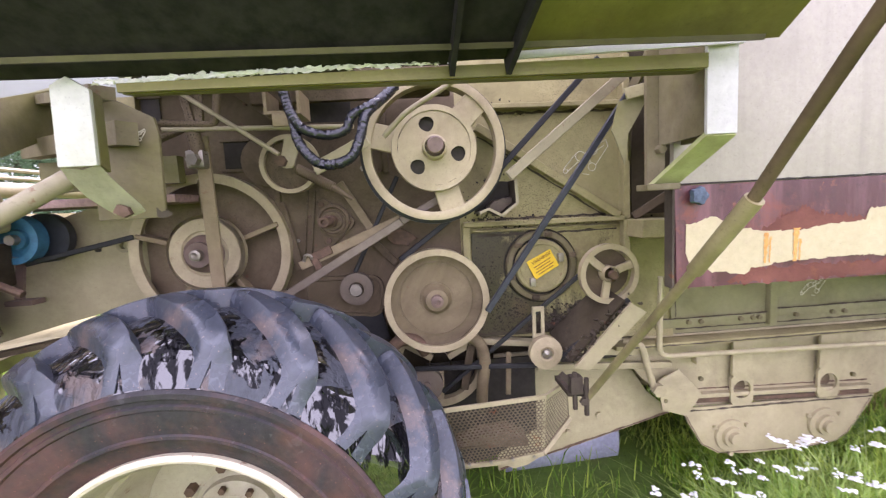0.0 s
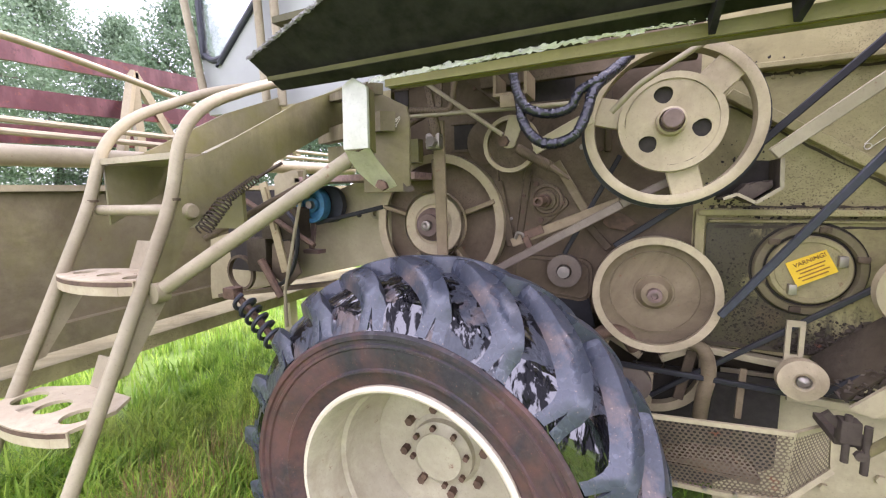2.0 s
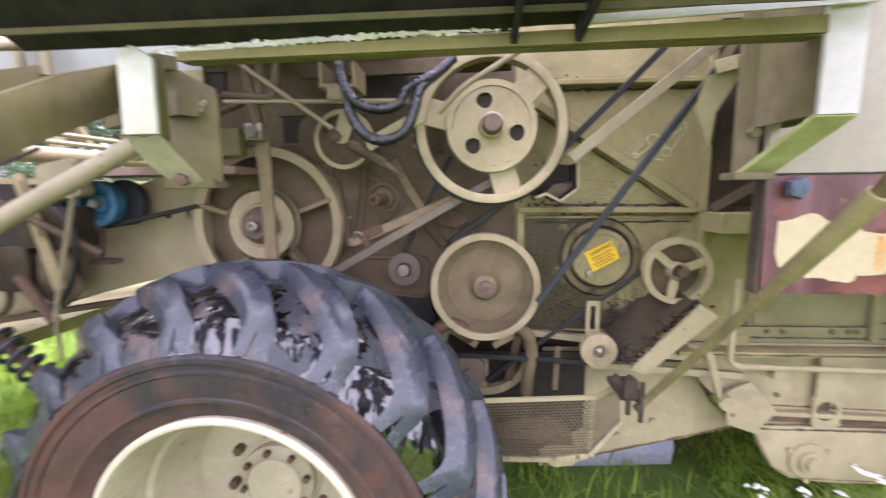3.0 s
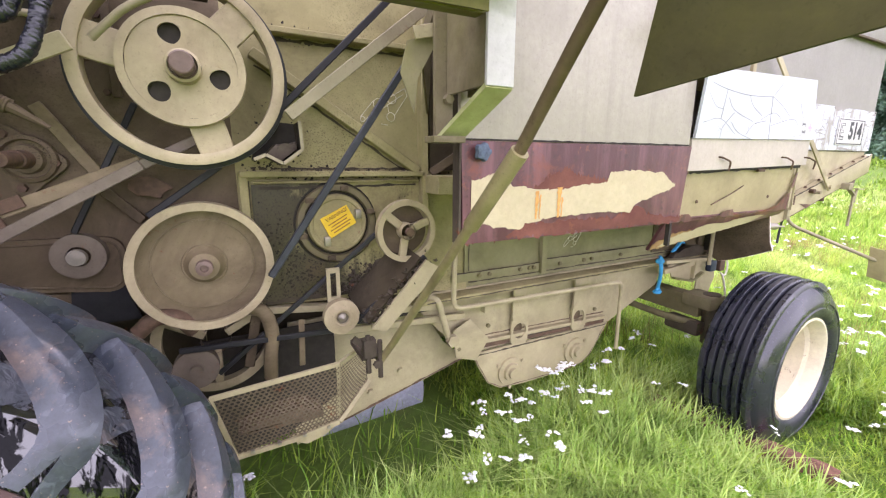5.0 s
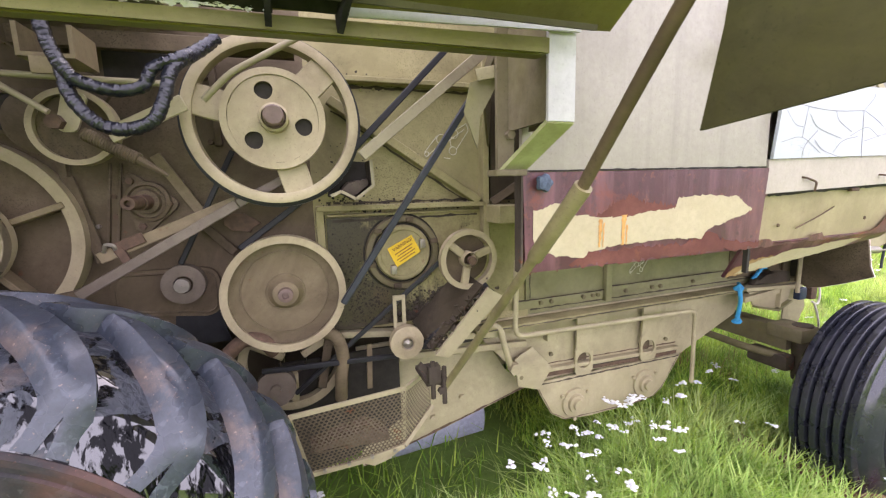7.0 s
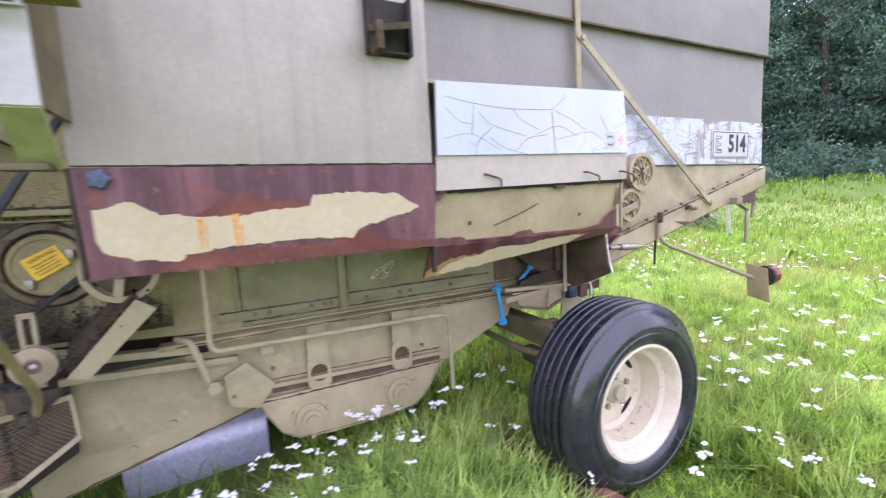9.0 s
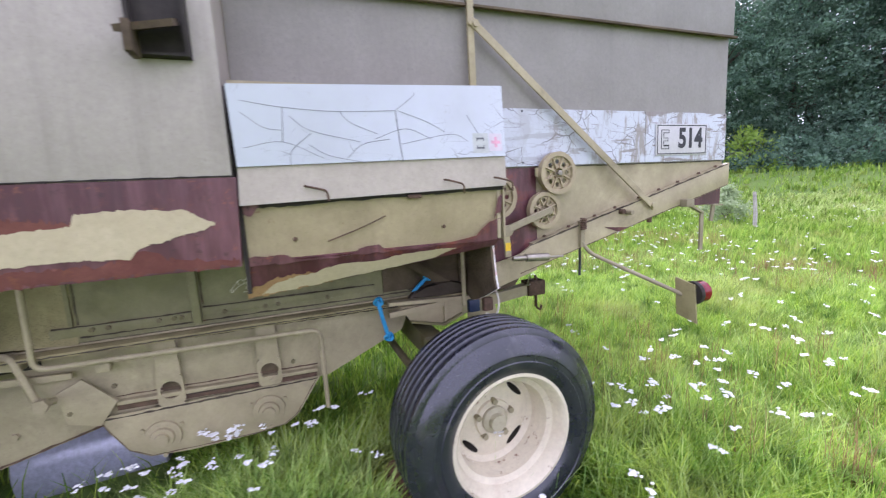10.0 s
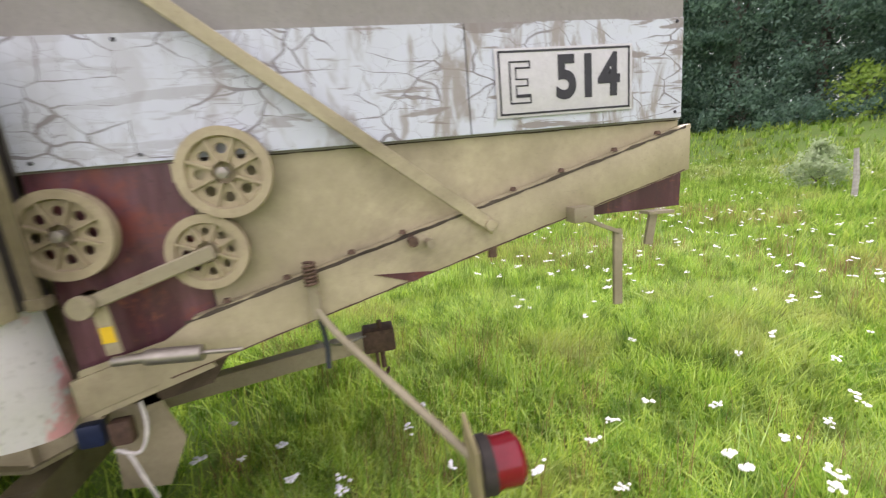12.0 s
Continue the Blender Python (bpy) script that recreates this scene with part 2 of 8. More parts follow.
M_step = paint("worn_step_paint", (0.40, 0.345, 0.22), grime=(0.17, 0.08, 0.04), dirt=0.3, rust=0.4, fade=0.2)
M_colwhite = paint("white_paint_with_algae", (0.60, 0.60, 0.53), grime=(0.24, 0.23, 0.07), dirt=0.34, rust=0.12, moss=0.22, fade=0.08)
M_mosswhite = paint("white_paint_under_moss", (0.66, 0.66, 0.44), grime=(0.10, 0.07, 0.03), dirt=0.38, rust=0.25, moss=0.5)
M_algaegreen = paint("pale_paint_under_algae", (0.40, 0.425, 0.19), grime=(0.12, 0.11, 0.03), dirt=0.2, rust=0.1, moss=0.35)
M_rodtop = paint("brown_olive_rod_paint", (0.125, 0.088, 0.042), grime=(0.022, 0.015, 0.01), dirt=0.7, rust=0.3, moss=0.12, spec=0.2)
M_rod = paint("olive_rod_paint", (0.245, 0.205, 0.095), grime=(0.05, 0.036, 0.02), dirt=0.5, rust=0.1, moss=0.35, fade=0.22)
M_dull = paint("brown_khaki_plate", (0.18, 0.15, 0.085), grime=(0.05, 0.035, 0.02), dirt=0.55, rust=0.25, moss=0.35, spec=0.2)
M_algae = paint("khaki_paint_algae", (0.20, 0.178, 0.088), dirt=0.36, rust=0.18, moss=0.65, streaks=0.4, fade=0.25)
M_olive = paint("olive_side_paint", (0.345, 0.285, 0.155), grime=(0.12, 0.08, 0.04), dirt=0.36, rust=0.28, streaks=0.25, fade=0.2)
M_cream = paint("cream_primer", (0.475, 0.41, 0.25), grime=(0.45, 0.22, 0.07), dirt=0.08, rust=0.02, rough=0.6, fade=0.06)
M_white = paint("white_paint", (0.53, 0.515, 0.50), grime=(0.26, 0.25, 0.12), dirt=0.05, rust=0.02, rough=0.4, fade=0.04)
M_rim = paint("cream_rim_paint", (0.64, 0.575, 0.42), grime=(0.28, 0.12, 0.06), dirt=0.16, rust=0.45, fade=0.08)
M_rimf = paint("khaki_rim_paint", (0.40, 0.365, 0.245), grime=(0.13, 0.075, 0.04), dirt=0.42, rust=0.34, fade=0.18)
M_beige = paint("beige_paint", (0.43, 0.38, 0.305), grime=(0.25, 0.2, 0.13), dirt=0.1, rust=0.05, rough=0.42, fade=0.07)
M_fwall = paint("oily_brown_wall_paint", (0.165, 0.122, 0.071), grime=(0.024, 0.016, 0.010), dirt=0.70, rust=0.28, rough=0.6, spec=0.2, speck=0.4, fade=0.32)
M_bar = paint("greasy_brown_bar", (0.155, 0.123, 0.088), grime=(0.05, 0.036, 0.028), dirt=0.5, rust=0.3, rough=0.5, spec=0.3, fade=0.3)
# also colours the dark sheets that stand in for shade inside the machine
M_tar_and_shade = paint("tarry_chaff_and_shade", (0.070, 0.054, 0.031), grime=(0.012, 0.009, 0.007), dirt=0.7, rust=0.3, rough=0.7, spec=0.15, speck=0.5)
# also for seam lines and an underbody sheet that stand in for shade
M_crust_and_shade = paint("grease_crust_and_shade", (0.09, 0.07, 0.048), grime=(0.016, 0.012, 0.009), dirt=0.8, rust=0.4, rough=0.6, spec=0.2)
def stained():
    """Khaki paint blackened by old grease: solid along the front and the foot of the panel, breaking up into spots behind."""
    m, t, sh = material("khaki_paint_under_grease")
    col = mix(t, ramp(t, noise_of(t, 3.1, 5), 0.3, 0.7), (0.27, 0.235, 0.105), (0.36, 0.315, 0.15))
    col = mix(t, times(t, ramp(t, noise_of(t, 38, 5, 0.7), 0.42, 0.72), 0.45), col, (0.15, 0.12, 0.055))
    x = t.nodes.new("ShaderNodeSeparateXYZ")
    t.links.new(place_coords(t), x.inputs[0])
    front = ramp_to(t, ramp(t, x.outputs[0], 0.34, 0.70), 0.36, 0.0)
    foot = ramp_to(t, ramp(t, x.outputs[2], 0.93, 1.13), 0.27, 0.0)
    cloud = times(t, times(t, noise_of(t, 5.5, 9, 0.70, (1, 1, 0.75), 0.5), front, "ADD"), foot, "ADD")
    cloud = times(t, cloud, times(t, ramp(t, noise_of(t, 9, 4, 0.6, (3.0, 1, 0.25)), 0.5, 0.75), 0.14), "ADD")
    film = ramp(t, cloud, 0.56, 0.76)
    col = mix(t, times(t, film, 0.9), col, (0.030, 0.023, 0.014))
    spots = times(t, ramp(t, noise_of(t, 120, 3, 0.6), 0.55, 0.62), ramp(t, cloud, 0.54, 0.66))
    col = mix(t, times(t, spots, 0.8), col, (0.035, 0.026, 0.016))
    brown = ramp(t, noise_of(t, 5, 6, 0.7), 0.55, 0.72)
    col = mix(t, times(t, brown, 0.5), col, (0.13, 0.085, 0.045))
    t.links.new(col, sh.inputs["Base Color"])
    t.links.new(ramp_to(t, film, 0.55, 0.38), sh.inputs["Roughness"])
    sh.inputs["Specular IOR Level"].default_value = 0.3
    relief(t, sh, cloud, 0.3, 0.004)
    return m


M_sieve = paint("rusty_sieve_paint", (0.15, 0.115, 0.075), grime=(0.02, 0.014, 0.01), dirt=0.6, rust=0.5, spec=0.15)


M_stain = stained()


def maroon():
    """Maroon paint bleached in pinkish runs, rusting through in red-brown clouds."""
    m, t, sh = material("maroon_paint")
    col = mix(t, ramp(t, noise_of(t, 5.0, 5, 0.6, (2.2, 1, 0.40)), 0.42, 0.74), (0.072, 0.021, 0.025), (0.195, 0.085, 0.092))
    col = mix(t, times(t, ramp(t, noise_of(t, 9.0, 6, 0.65, (3.0, 1, 0.22)), 0.52, 0.66), 0.6), col, (0.055, 0.02, 0.024))
    col = mix(t, times(t, ramp(t, noise_of(t, 3.6, 9, 0.72, (1, 1, 1.3), 0.35), 0.54, 0.66), 0.8), col, (0.19, 0.047, 0.026))
    col = mix(t, times(t, ramp(t, noise_of(t, 14, 8, 0.75), 0.60, 0.68), 0.6), col, (0.30, 0.10, 0.04))
    col = mix(t, times(t, ramp(t, noise_of(t, 23, 8, 0.75), 0.57, 0.66), 0.75), col, (0.045, 0.018, 0.018))
    t.links.new(col, sh.inputs["Base Color"])
    sh.inputs["Roughness"].default_value = 0.42
    relief(t, sh, noise_of(t, 50, 6, 0.7), 0.25, 0.003)
    return m


M_maroon = maroon()
M_steel = plain("worn_steel", (0.30, 0.27, 0.22), 0.4, 0.7, 0.25)
M_rust = plain("rusty_steel", (0.105, 0.064, 0.040), 0.75, 0.1, 0.45, 40, 0.4)
# near-black; also stands in for the shade inside gaps, holes and openings
M_dark = plain("near_black_and_gap_shade", (0.028, 0.023, 0.018), 0.8, 0.0, 0.4)
M_belt = plain("rubber_belt", (0.032, 0.035, 0.043), 0.5, 0.0, 0.3)
M_hose = plain("black_hose_tape", (0.011, 0.012, 0.019), 0.22, 0.0, 0.6, 70, 1.0, 0.6)
M_belt_dark = plain("worn_black_belt", (0.014, 0.014, 0.015), 0.55, 0.0, 0.5)
M_blue = plain("blue_paint", (0.045, 0.16, 0.26), 0.4, 0.0, 0.3)
M_rope = plain("blue_rope", (0.03, 0.28, 0.55), 0.6, 0.0, 0.25, 120, 0.5)
M_red = plain("red_lens", (0.17, 0.008, 0.014), 0.18, 0.0, 0.2)
M_wire = plain("pale_cable", (0.62, 0.58, 0.5), 0.5)
M_text = plain("black_print", (0.02, 0.02, 0.022), 0.5)
M_faded = plain("faded_black_print", (0.13, 0.13, 0.14), 0.5)
M_pink = plain("pink_print", (0.60, 0.30, 0.37), 0.5)
M_line = plain("white_line_print", (0.62, 0.58, 0.46), 0.6)
M_yellow = plain("yellow_sticker", (0.72, 0.47, 0.02), 0.45, 0, 0.12)
M_brownp = plain("brown_print", (0.25, 0.12, 0.02), 0.5)
M_brownshaft = plain("brown_hub_paint", (0.155, 0.105, 0.083), 0.5, 0.0, 0.3)
M_foam = plain("black_foam", (0.026, 0.024, 0.022), 0.85, 0.0, 0.6, 18, 0.6, 0.2)
M_oil = plain("black_oily_dirt", (0.022, 0.017, 0.012), 0.55, 0, 0.4, 60, 0.4, 0.25)
M_runs = plain("orange_rust_run", (0.52, 0.27, 0.075), 0.7, 0, 0.35, 60)
M_fringe = paint("red_rust_fringe", (0.155, 0.050, 0.032), grime=(0.085, 0.03, 0.026), dirt=0.5, rust=0.6, rough=0.75, fade=0.45)
M_tan = paint("tan_stained_primer", (0.34, 0.21, 0.085), grime=(0.16, 0.07, 0.035), dirt=0.5, rust=0.5, rough=0.7, fade=0.35)


def tyre_material(name, base, mud, amount, rough=0.2, spec=0.9):
    m, t, sh = material(name)
    g = ramp(t, noise_of(t, 3.4, 8, 0.7, warp=0.4), 0.62 - amount * 0.3, 0.72 - amount * 0.1)
    fine = noise_of(t, 60, 5, 0.7)
    col = mix(t, ramp(t, fine, 0.3, 0.7), base, tuple(c * 1.8 for c in base))
    scr = ramp(t, noise_of(t, 26, 4, 0.6, (1, 0.4, 1), 0.8), 0.62, 0.68)
    col = mix(t, times(t, scr, 0.5), col, tuple(min(1, 2.6 * c + 0.03) for c in base))
    col = mix(t, times(t, g, 0.75), col, mud)
    fleck = ramp(t, noise_of(t, 110, 3, 0.6), 0.66, 0.72)
    col = mix(t, times(t, fleck, 0.6), col, tuple(1.6 * c for c in mud))
    t.links.new(col, sh.inputs["Base Color"])
    wet = ramp(t, noise_of(t, 7, 3, 0.5), 0.42, 0.58)
    t.links.new(times(t, times(t, wet, 0.26), rough, "ADD"), sh.inputs["Roughness"])
    sh.inputs["Specular IOR Level"].default_value = spec
    relief(t, sh, fine, 0.25, 0.003)
    return m


M_tyre = tyre_material("wet_lugged_rubber", (0.030, 0.035, 0.046), (0.22, 0.15, 0.115), 0.20, 0.20, 0.6)
M_side = tyre_material("brown_sidewall_rubber", (0.024, 0.022, 0.023), (0.135, 0.064, 0.047), 0.68, 0.45, 0.3)
def wet_rubber():
    """Black rubber under a running film of water, with ragged dry muddy patches."""
    m, t, sh = material("wet_black_rubber")
    wet = ramp(t, noise_of(t, 6.5, 6, 0.62, (1, 1, 0.8), 0.9), 0.47, 0.495)
    mud = ramp(t, noise_of(t, 4.3, 8, 0.7), 0.53, 0.62)
    col = mix(t, ramp(t, noise_of(t, 60, 5), 0.3, 0.7), (0.030, 0.034, 0.044), (0.050, 0.056, 0.068))
    col = mix(t, times(t, mud, 0.4), col, (0.20, 0.135, 0.10))
    col = mix(t, wet, col, (0.003, 0.003, 0.004))
    t.links.new(col, sh.inputs["Base Color"])
    t.links.new(ramp_to(t, wet, 0.34, 0.12), sh.inputs["Roughness"])
    t.links.new(ramp_to(t, wet, 0.35, 0.12), sh.inputs["Specular IOR Level"])
    rill = ramp(t, noise_of(t, 15, 5, 0.6, (2.0, 2.0, 0.4), 0.6), 0.49, 0.53)
    t.links.new(times(t, wet, rill), sh.inputs["Coat Weight"])
    sh.inputs["Coat Roughness"].default_value, sh.inputs["Coat IOR"].default_value = 0.02, 2.0
    runs = noise_of(t, 20, 3, 0.5, (2.0, 2.0, 0.45), 0.3)
    relief(t, sh, runs, 0.7, 0.016)
    return m


M_wet = wet_rubber()
M_tyre_r = tyre_material("ribbed_rubber", (0.012, 0.013, 0.018), (0.07, 0.07, 0.065), 0.17, 0.16, 0.75)


def cracked(name, density, wide, grey, stretch, gate, smear=0.0):
    """White film, split by a web of cracks and worn lines through which the grey paint shows."""
    m, t, sh = material(name)
    warp = node(t, "ShaderNodeTexNoise", Scale=3.5, Detail=3.0)
    co = place_coords(t, stretch)
    t.links.new(co, warp.inputs["Vector"])
    add = t.nodes.new("ShaderNodeVectorMath")
    add.operation = "MULTIPLY_ADD"
    add.inputs[1].default_value = (0.16, 0.16, 0.16)
    t.links.new(warp.outputs["Color"], add.inputs[0])
    t.links.new(co, add.inputs[2])
    lines = None
    for sc, w in ((density, wide), (density * 2.3, wide * 0.4)):
        v = node(t, "ShaderNodeTexVoronoi", Scale=sc)
        v.feature = "DISTANCE_TO_EDGE"
        t.links.new(add.outputs[0], v.inputs["Vector"])
        lim = times(t, ramp(t, noise_of(t, 4.2, 3), *gate), w)
        e = times(t, v.outputs["Distance"], lim, "LESS_THAN")
        lines = e if lines is None else times(t, lines, e, "ADD")
    col = mix(t, ramp(t, noise_of(t, 2.5, 5), 0.35, 0.7), (0.50, 0.53, 0.565), (0.44, 0.46, 0.48))
    col = mix(t, times(t, lines, 0.8), col, grey)
    if smear:
        # brown upright smears where the film has worn off, thicker towards the tail
        x = t.nodes.new("ShaderNodeSeparateXYZ")
        t.links.new(place_coords(t), x.inputs[0])
        band = ramp(t, x.outputs[0], 3.0, 4.3)
        s = ramp(t, noise_of(t, 13, 4, 0.62, (1, 1, 0.30), 0.5), 0.49, 0.58)
        col = mix(t, times(t, times(t, s, band), smear), col, (0.245, 0.215, 0.175))
        s = ramp(t, noise_of(t, 11, 4, 0.6, (0.35, 1, 2.6), 0.4), 0.56, 0.60)
        col = mix(t, times(t, times(t, s, band), smear), col, (0.20, 0.17, 0.14))
    col = mix(t, times(t, ramp(t, noise_of(t, 9, 7, 0.7), 0.62, 0.68), 0.5), col, (0.36, 0.35, 0.33))
    t.links.new(col, sh.inputs["Base Color"])
    sh.inputs["Roughness"].default_value = 0.36
    relief(t, sh, lines, -0.3, 0.003)
    return m


M_crack = cracked("cracked_white_film", 9.5, 0.020, (0.26, 0.265, 0.27), (0.8, 1, 1.6), (0.50, 0.70))
M_crack2 = cracked("cracked_white_film_dense", 7.5, 0.030, (0.13, 0.11, 0.10), (0.9, 1, 1.5), (0.40, 0.64), 0.9)


# ---- ground ----
def ground_z(x, y):
    s = min(1.0, max(0.0, (x + 0.8) / 3.6))
    z = -0.27 + 0.19 * s * s * (3 - 2 * s)
    d = max(0.0, math.hypot(x - 2, y) - 13)
    z -= 0.085 * math.exp(-((x - 2.9) ** 2 + (y - 1.05) ** 2) / 0.25)
    return z + min(0.0078 * d * d, 1.5) * (0.35 + 0.65 * min(1.0, max(0.0, (x + 6) / 10))) + 0.018 * noise.noise((x * 0.9, y * 0.9, 0))


def ground_material():
    m, t, sh = material("meadow_soil_and_grass")
    col = mix(t, ramp(t, noise_of(t, 0.35, 6), 0.35, 0.65), (0.12, 0.21, 0.03), (0.18, 0.28, 0.045))
    col = mix(t, times(t, ramp(t, noise_of(t, 14, 6, 0.7), 0.4, 0.7), 0.6), col, (0.07, 0.11, 0.02))
    col = mix(t, times(t, ramp(t, noise_of(t, 1.6, 6), 0.55, 0.7), 0.5), col, (0.20, 0.18, 0.06))
    t.links.new(col, sh.inputs["Base Color"])
    sh.inputs["Roughness"].default_value = 0.9
    relief(t, sh, noise_of(t, 25, 6, 0.7), 0.7, 0.03)
    return m


def build_ground():
    near = list(np.arange(-8, 16.01, 0.4))
    steps = [0.6 * 1.22**k for k in range(30)]
    out = np.cumsum(steps)
    xs = [float(-8 - o) for o in out[::-1]] + [float(v) for v in near] + [float(16 + o) for o in out]
    ys = [float(-8 - o) for o in out[::-1]] + [float(v) for v in near] + [float(16 + o) for o in out]
    verts = [(x, y, ground_z(x, y)) for x in xs for y in ys]
    ny = len(ys)
    faces = [(i * ny + j, (i + 1) * ny + j, (i + 1) * ny + j + 1, i * ny + j + 1) for i in range(len(xs) - 1) for j in range(ny - 1)]
    me = bpy.data.meshes.new("ground")
    me.from_pydata(verts, [], faces)
    me.polygons.foreach_set("use_smooth", [True] * len(faces))
    me.materials.append(ground_material())
    return tagged(new("ground", me), "rough green meadow ground with trodden soil", "ground", kind="structure")


build_ground()

# ---- the combine harvester: large forms ----
combine = thing("combine_harvester", "old khaki combine harvester with peeling maroon and white side panels", "combine harvester", (-0.58, 1.3, -0.28))
WALL = 1.83

# hull behind the side wall, closed on all sides
bm = B()
prism(bm, [(-1.05, 1.0), (0.3, 0.62), (1.2, 0.55), (2.35, 0.56), (3.3, 0.98), (5.0, 1.42), (5.06, 3.0), (0.9, 3.15), (-1.05, 2.6)], 2.0, 3.7)
part("body", bm, M_wall, combine)

bm = B()
prism(bm, [(-1.02, 1.02), (0.28, 1.0), (0.28, 2.3), (-1.02, 2.3)], WALL, WALL + 0.02)
part("front_side_wall", bm, M_fwall, combine, "side plate browned by grease and dust")
bm = B()
prism(bm, [(0.28, 0.93), (1.24, 0.86), (1.24, 2.3), (0.28, 2.3)], WALL, WALL + 0.02)
part("middle_side_wall", bm, M_wall, combine)
bm = B()
prism(bm, [(1.24, 0.87), (2.98, 0.87), (3.3, 1.0), (3.3, 2.2), (1.24, 2.2)], WALL, WALL + 0.02)
part("rear_side_wall", bm, M_khaki_shaded, combine)
# added sheets hide the bright grass; their dark colour stands in for shade
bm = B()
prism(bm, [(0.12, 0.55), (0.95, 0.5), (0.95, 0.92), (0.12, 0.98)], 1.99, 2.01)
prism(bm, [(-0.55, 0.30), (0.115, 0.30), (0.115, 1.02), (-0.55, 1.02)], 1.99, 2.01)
part("inner_shade_sheet", bm, M_tar_and_shade, combine, "added dark sheets standing in for the shade behind the belts")

# unseen panel, added to keep sky light out of the front compartment
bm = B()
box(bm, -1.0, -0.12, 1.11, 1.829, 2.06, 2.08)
part("compartment_light_blocker", bm, M_under, combine, "added dark olive panel that blocks sky light above the belts")

# ledges, posts and braces on the middle wall
for name, p, q, w, h in (
    ("ledge", (0.29, 1.805, 1.425), (1.0, 1.805, 1.418), 0.05, 0.022),
    ("upper_ledge", (0.40, 1.805, 1.908), (1.02, 1.805, 1.905), 0.05, 0.02),
    ("lower_lip", (0.33, 1.815, 1.395), (0.98, 1.815, 1.39), 0.03, 0.010),
    ("post", (1.0, 1.805, 1.16), (1.0, 1.805, 2.1), 0.03, 0.05),
    ("post", (0.30, 1.81, 0.95), (0.30, 1.81, 1.43), 0.03, 0.04),
    ("diagonal_brace", (0.36, 1.80, 1.83), (0.97, 1.80, 1.43), 0.04, 0.035),
    ("corner_brace", (1.03, 1.79, 1.42), (1.24, 1.70, 1.57), 0.03, 0.035),
    ("cross_bracket", (1.0, 1.74, 1.375), (1.24, 1.74, 1.372), 0.16, 0.075),
):
    bm = B()
    bar(bm, p, q, w, h, bevel=0.003)
    part(name, bm, M_wall if "corner" not in name else M_grease_and_shade, combine)

bm = B()
box(bm, 0.325, 0.985, 1.818, 1.827, 0.925, 1.385)
part("lower_wall_panel", bm, M_stain, combine, "khaki panel stained by dark grease")

# grain tank side: large grey panel, its front return, and the peeled maroon skirt
bm = B()
box(bm, 0.872, 1.972, 1.265, 1.285, 1.538, 2.75, 0.004)
box(bm, 1.952, 1.972, 1.286, 1.70, 1.538, 2.75)
part("tank_side_panel", bm, M_grey, combine, "grey-beige side panel with faint run marks")
bm = B()
sheet(bm, [(0.874, 1.262, 1.532), (1.985, 1.262, 1.532), (1.968, 1.27, 1.213), (0.884, 1.264, 1.217)], 0.012)
box(bm, 1.955, 1.967, 1.285, 1.46, 1.225, 1.53)
skirt = part("skirt_panel", bm, M_maroon, combine, "rusty maroon skirt with peeled paint")
bm = B()
prism(bm, [(1.260, 1.531), (1.30, 1.531), (1.30, 1.220), (1.262, 1.217)], 0.866, 0.8735, "x")
part("skirt_lip", bm, M_crust_and_shade, skirt, "dark dirty front lip")


def ragged(lo, hi, n, amp, seed, at):
    """The outline of a peeled patch between two wavering edges; at() lays (u, v) into the place."""
    r = random.Random(seed)

    def edge(keys, u):
        for (u0, v0), (u1, v1) in zip(keys, keys[1:]):
            if u0 <= u <= u1:
                f = (u - u0) / max(1e-6, u1 - u0)
                return v0 + (v1 - v0) * (f * f * (3 - 2 * f))
        return keys[-1][1]

    us = sorted(r.uniform(lo[0][0], lo[-1][0]) for _ in range(n))
    us = [lo[0][0]] + us + [lo[-1][0]]
    top = [(u, edge(hi, u) + r.uniform(-amp, amp)) for u in us]
    low = [(u, edge(lo, u) + r.uniform(-amp, amp)) for u in us]
    return [(at(*a), at(*b)) for a, b in zip(low, top)]


def patch(bm, rows):
    vs = [(bm.verts.new(a), bm.verts.new(b)) for a, b in rows]
    for (a, b), (c, d) in zip(vs, vs[1:]):
        bm.faces.new((a, c, d, b))


def on_skirt(u, v):
    x, z = 0.882 + (1.086 + 0.02 * v) * u, 1.216 + 0.316 * v
    return (x, 1.2665 - 0.005 * v - 0.0035, z)


bm = B()
patch(bm, ragged(
    [(0.025, 0.35), (0.04, 0.22), (0.12, 0.14), (0.21, 0.10), (0.225, 0.17), (0.36, 0.21), (0.54, 0.22), (0.70, 0.19), (0.72, 0.30), (0.75, 0.33), (0.88, 0.42), (0.93, 0.49)],
    [(0.025, 0.62), (0.10, 0.69), (0.18, 0.56), (0.27, 0.52), (0.36, 0.51), (0.45, 0.55), (0.56, 0.57), (0.575, 0.69), (0.68, 0.70), (0.84, 0.67), (0.93, 0.52)],
    110, 0.012, 3, on_skirt))
part("bare_patch", bm, M_cream, skirt, "cream primer bared by peeling paint")
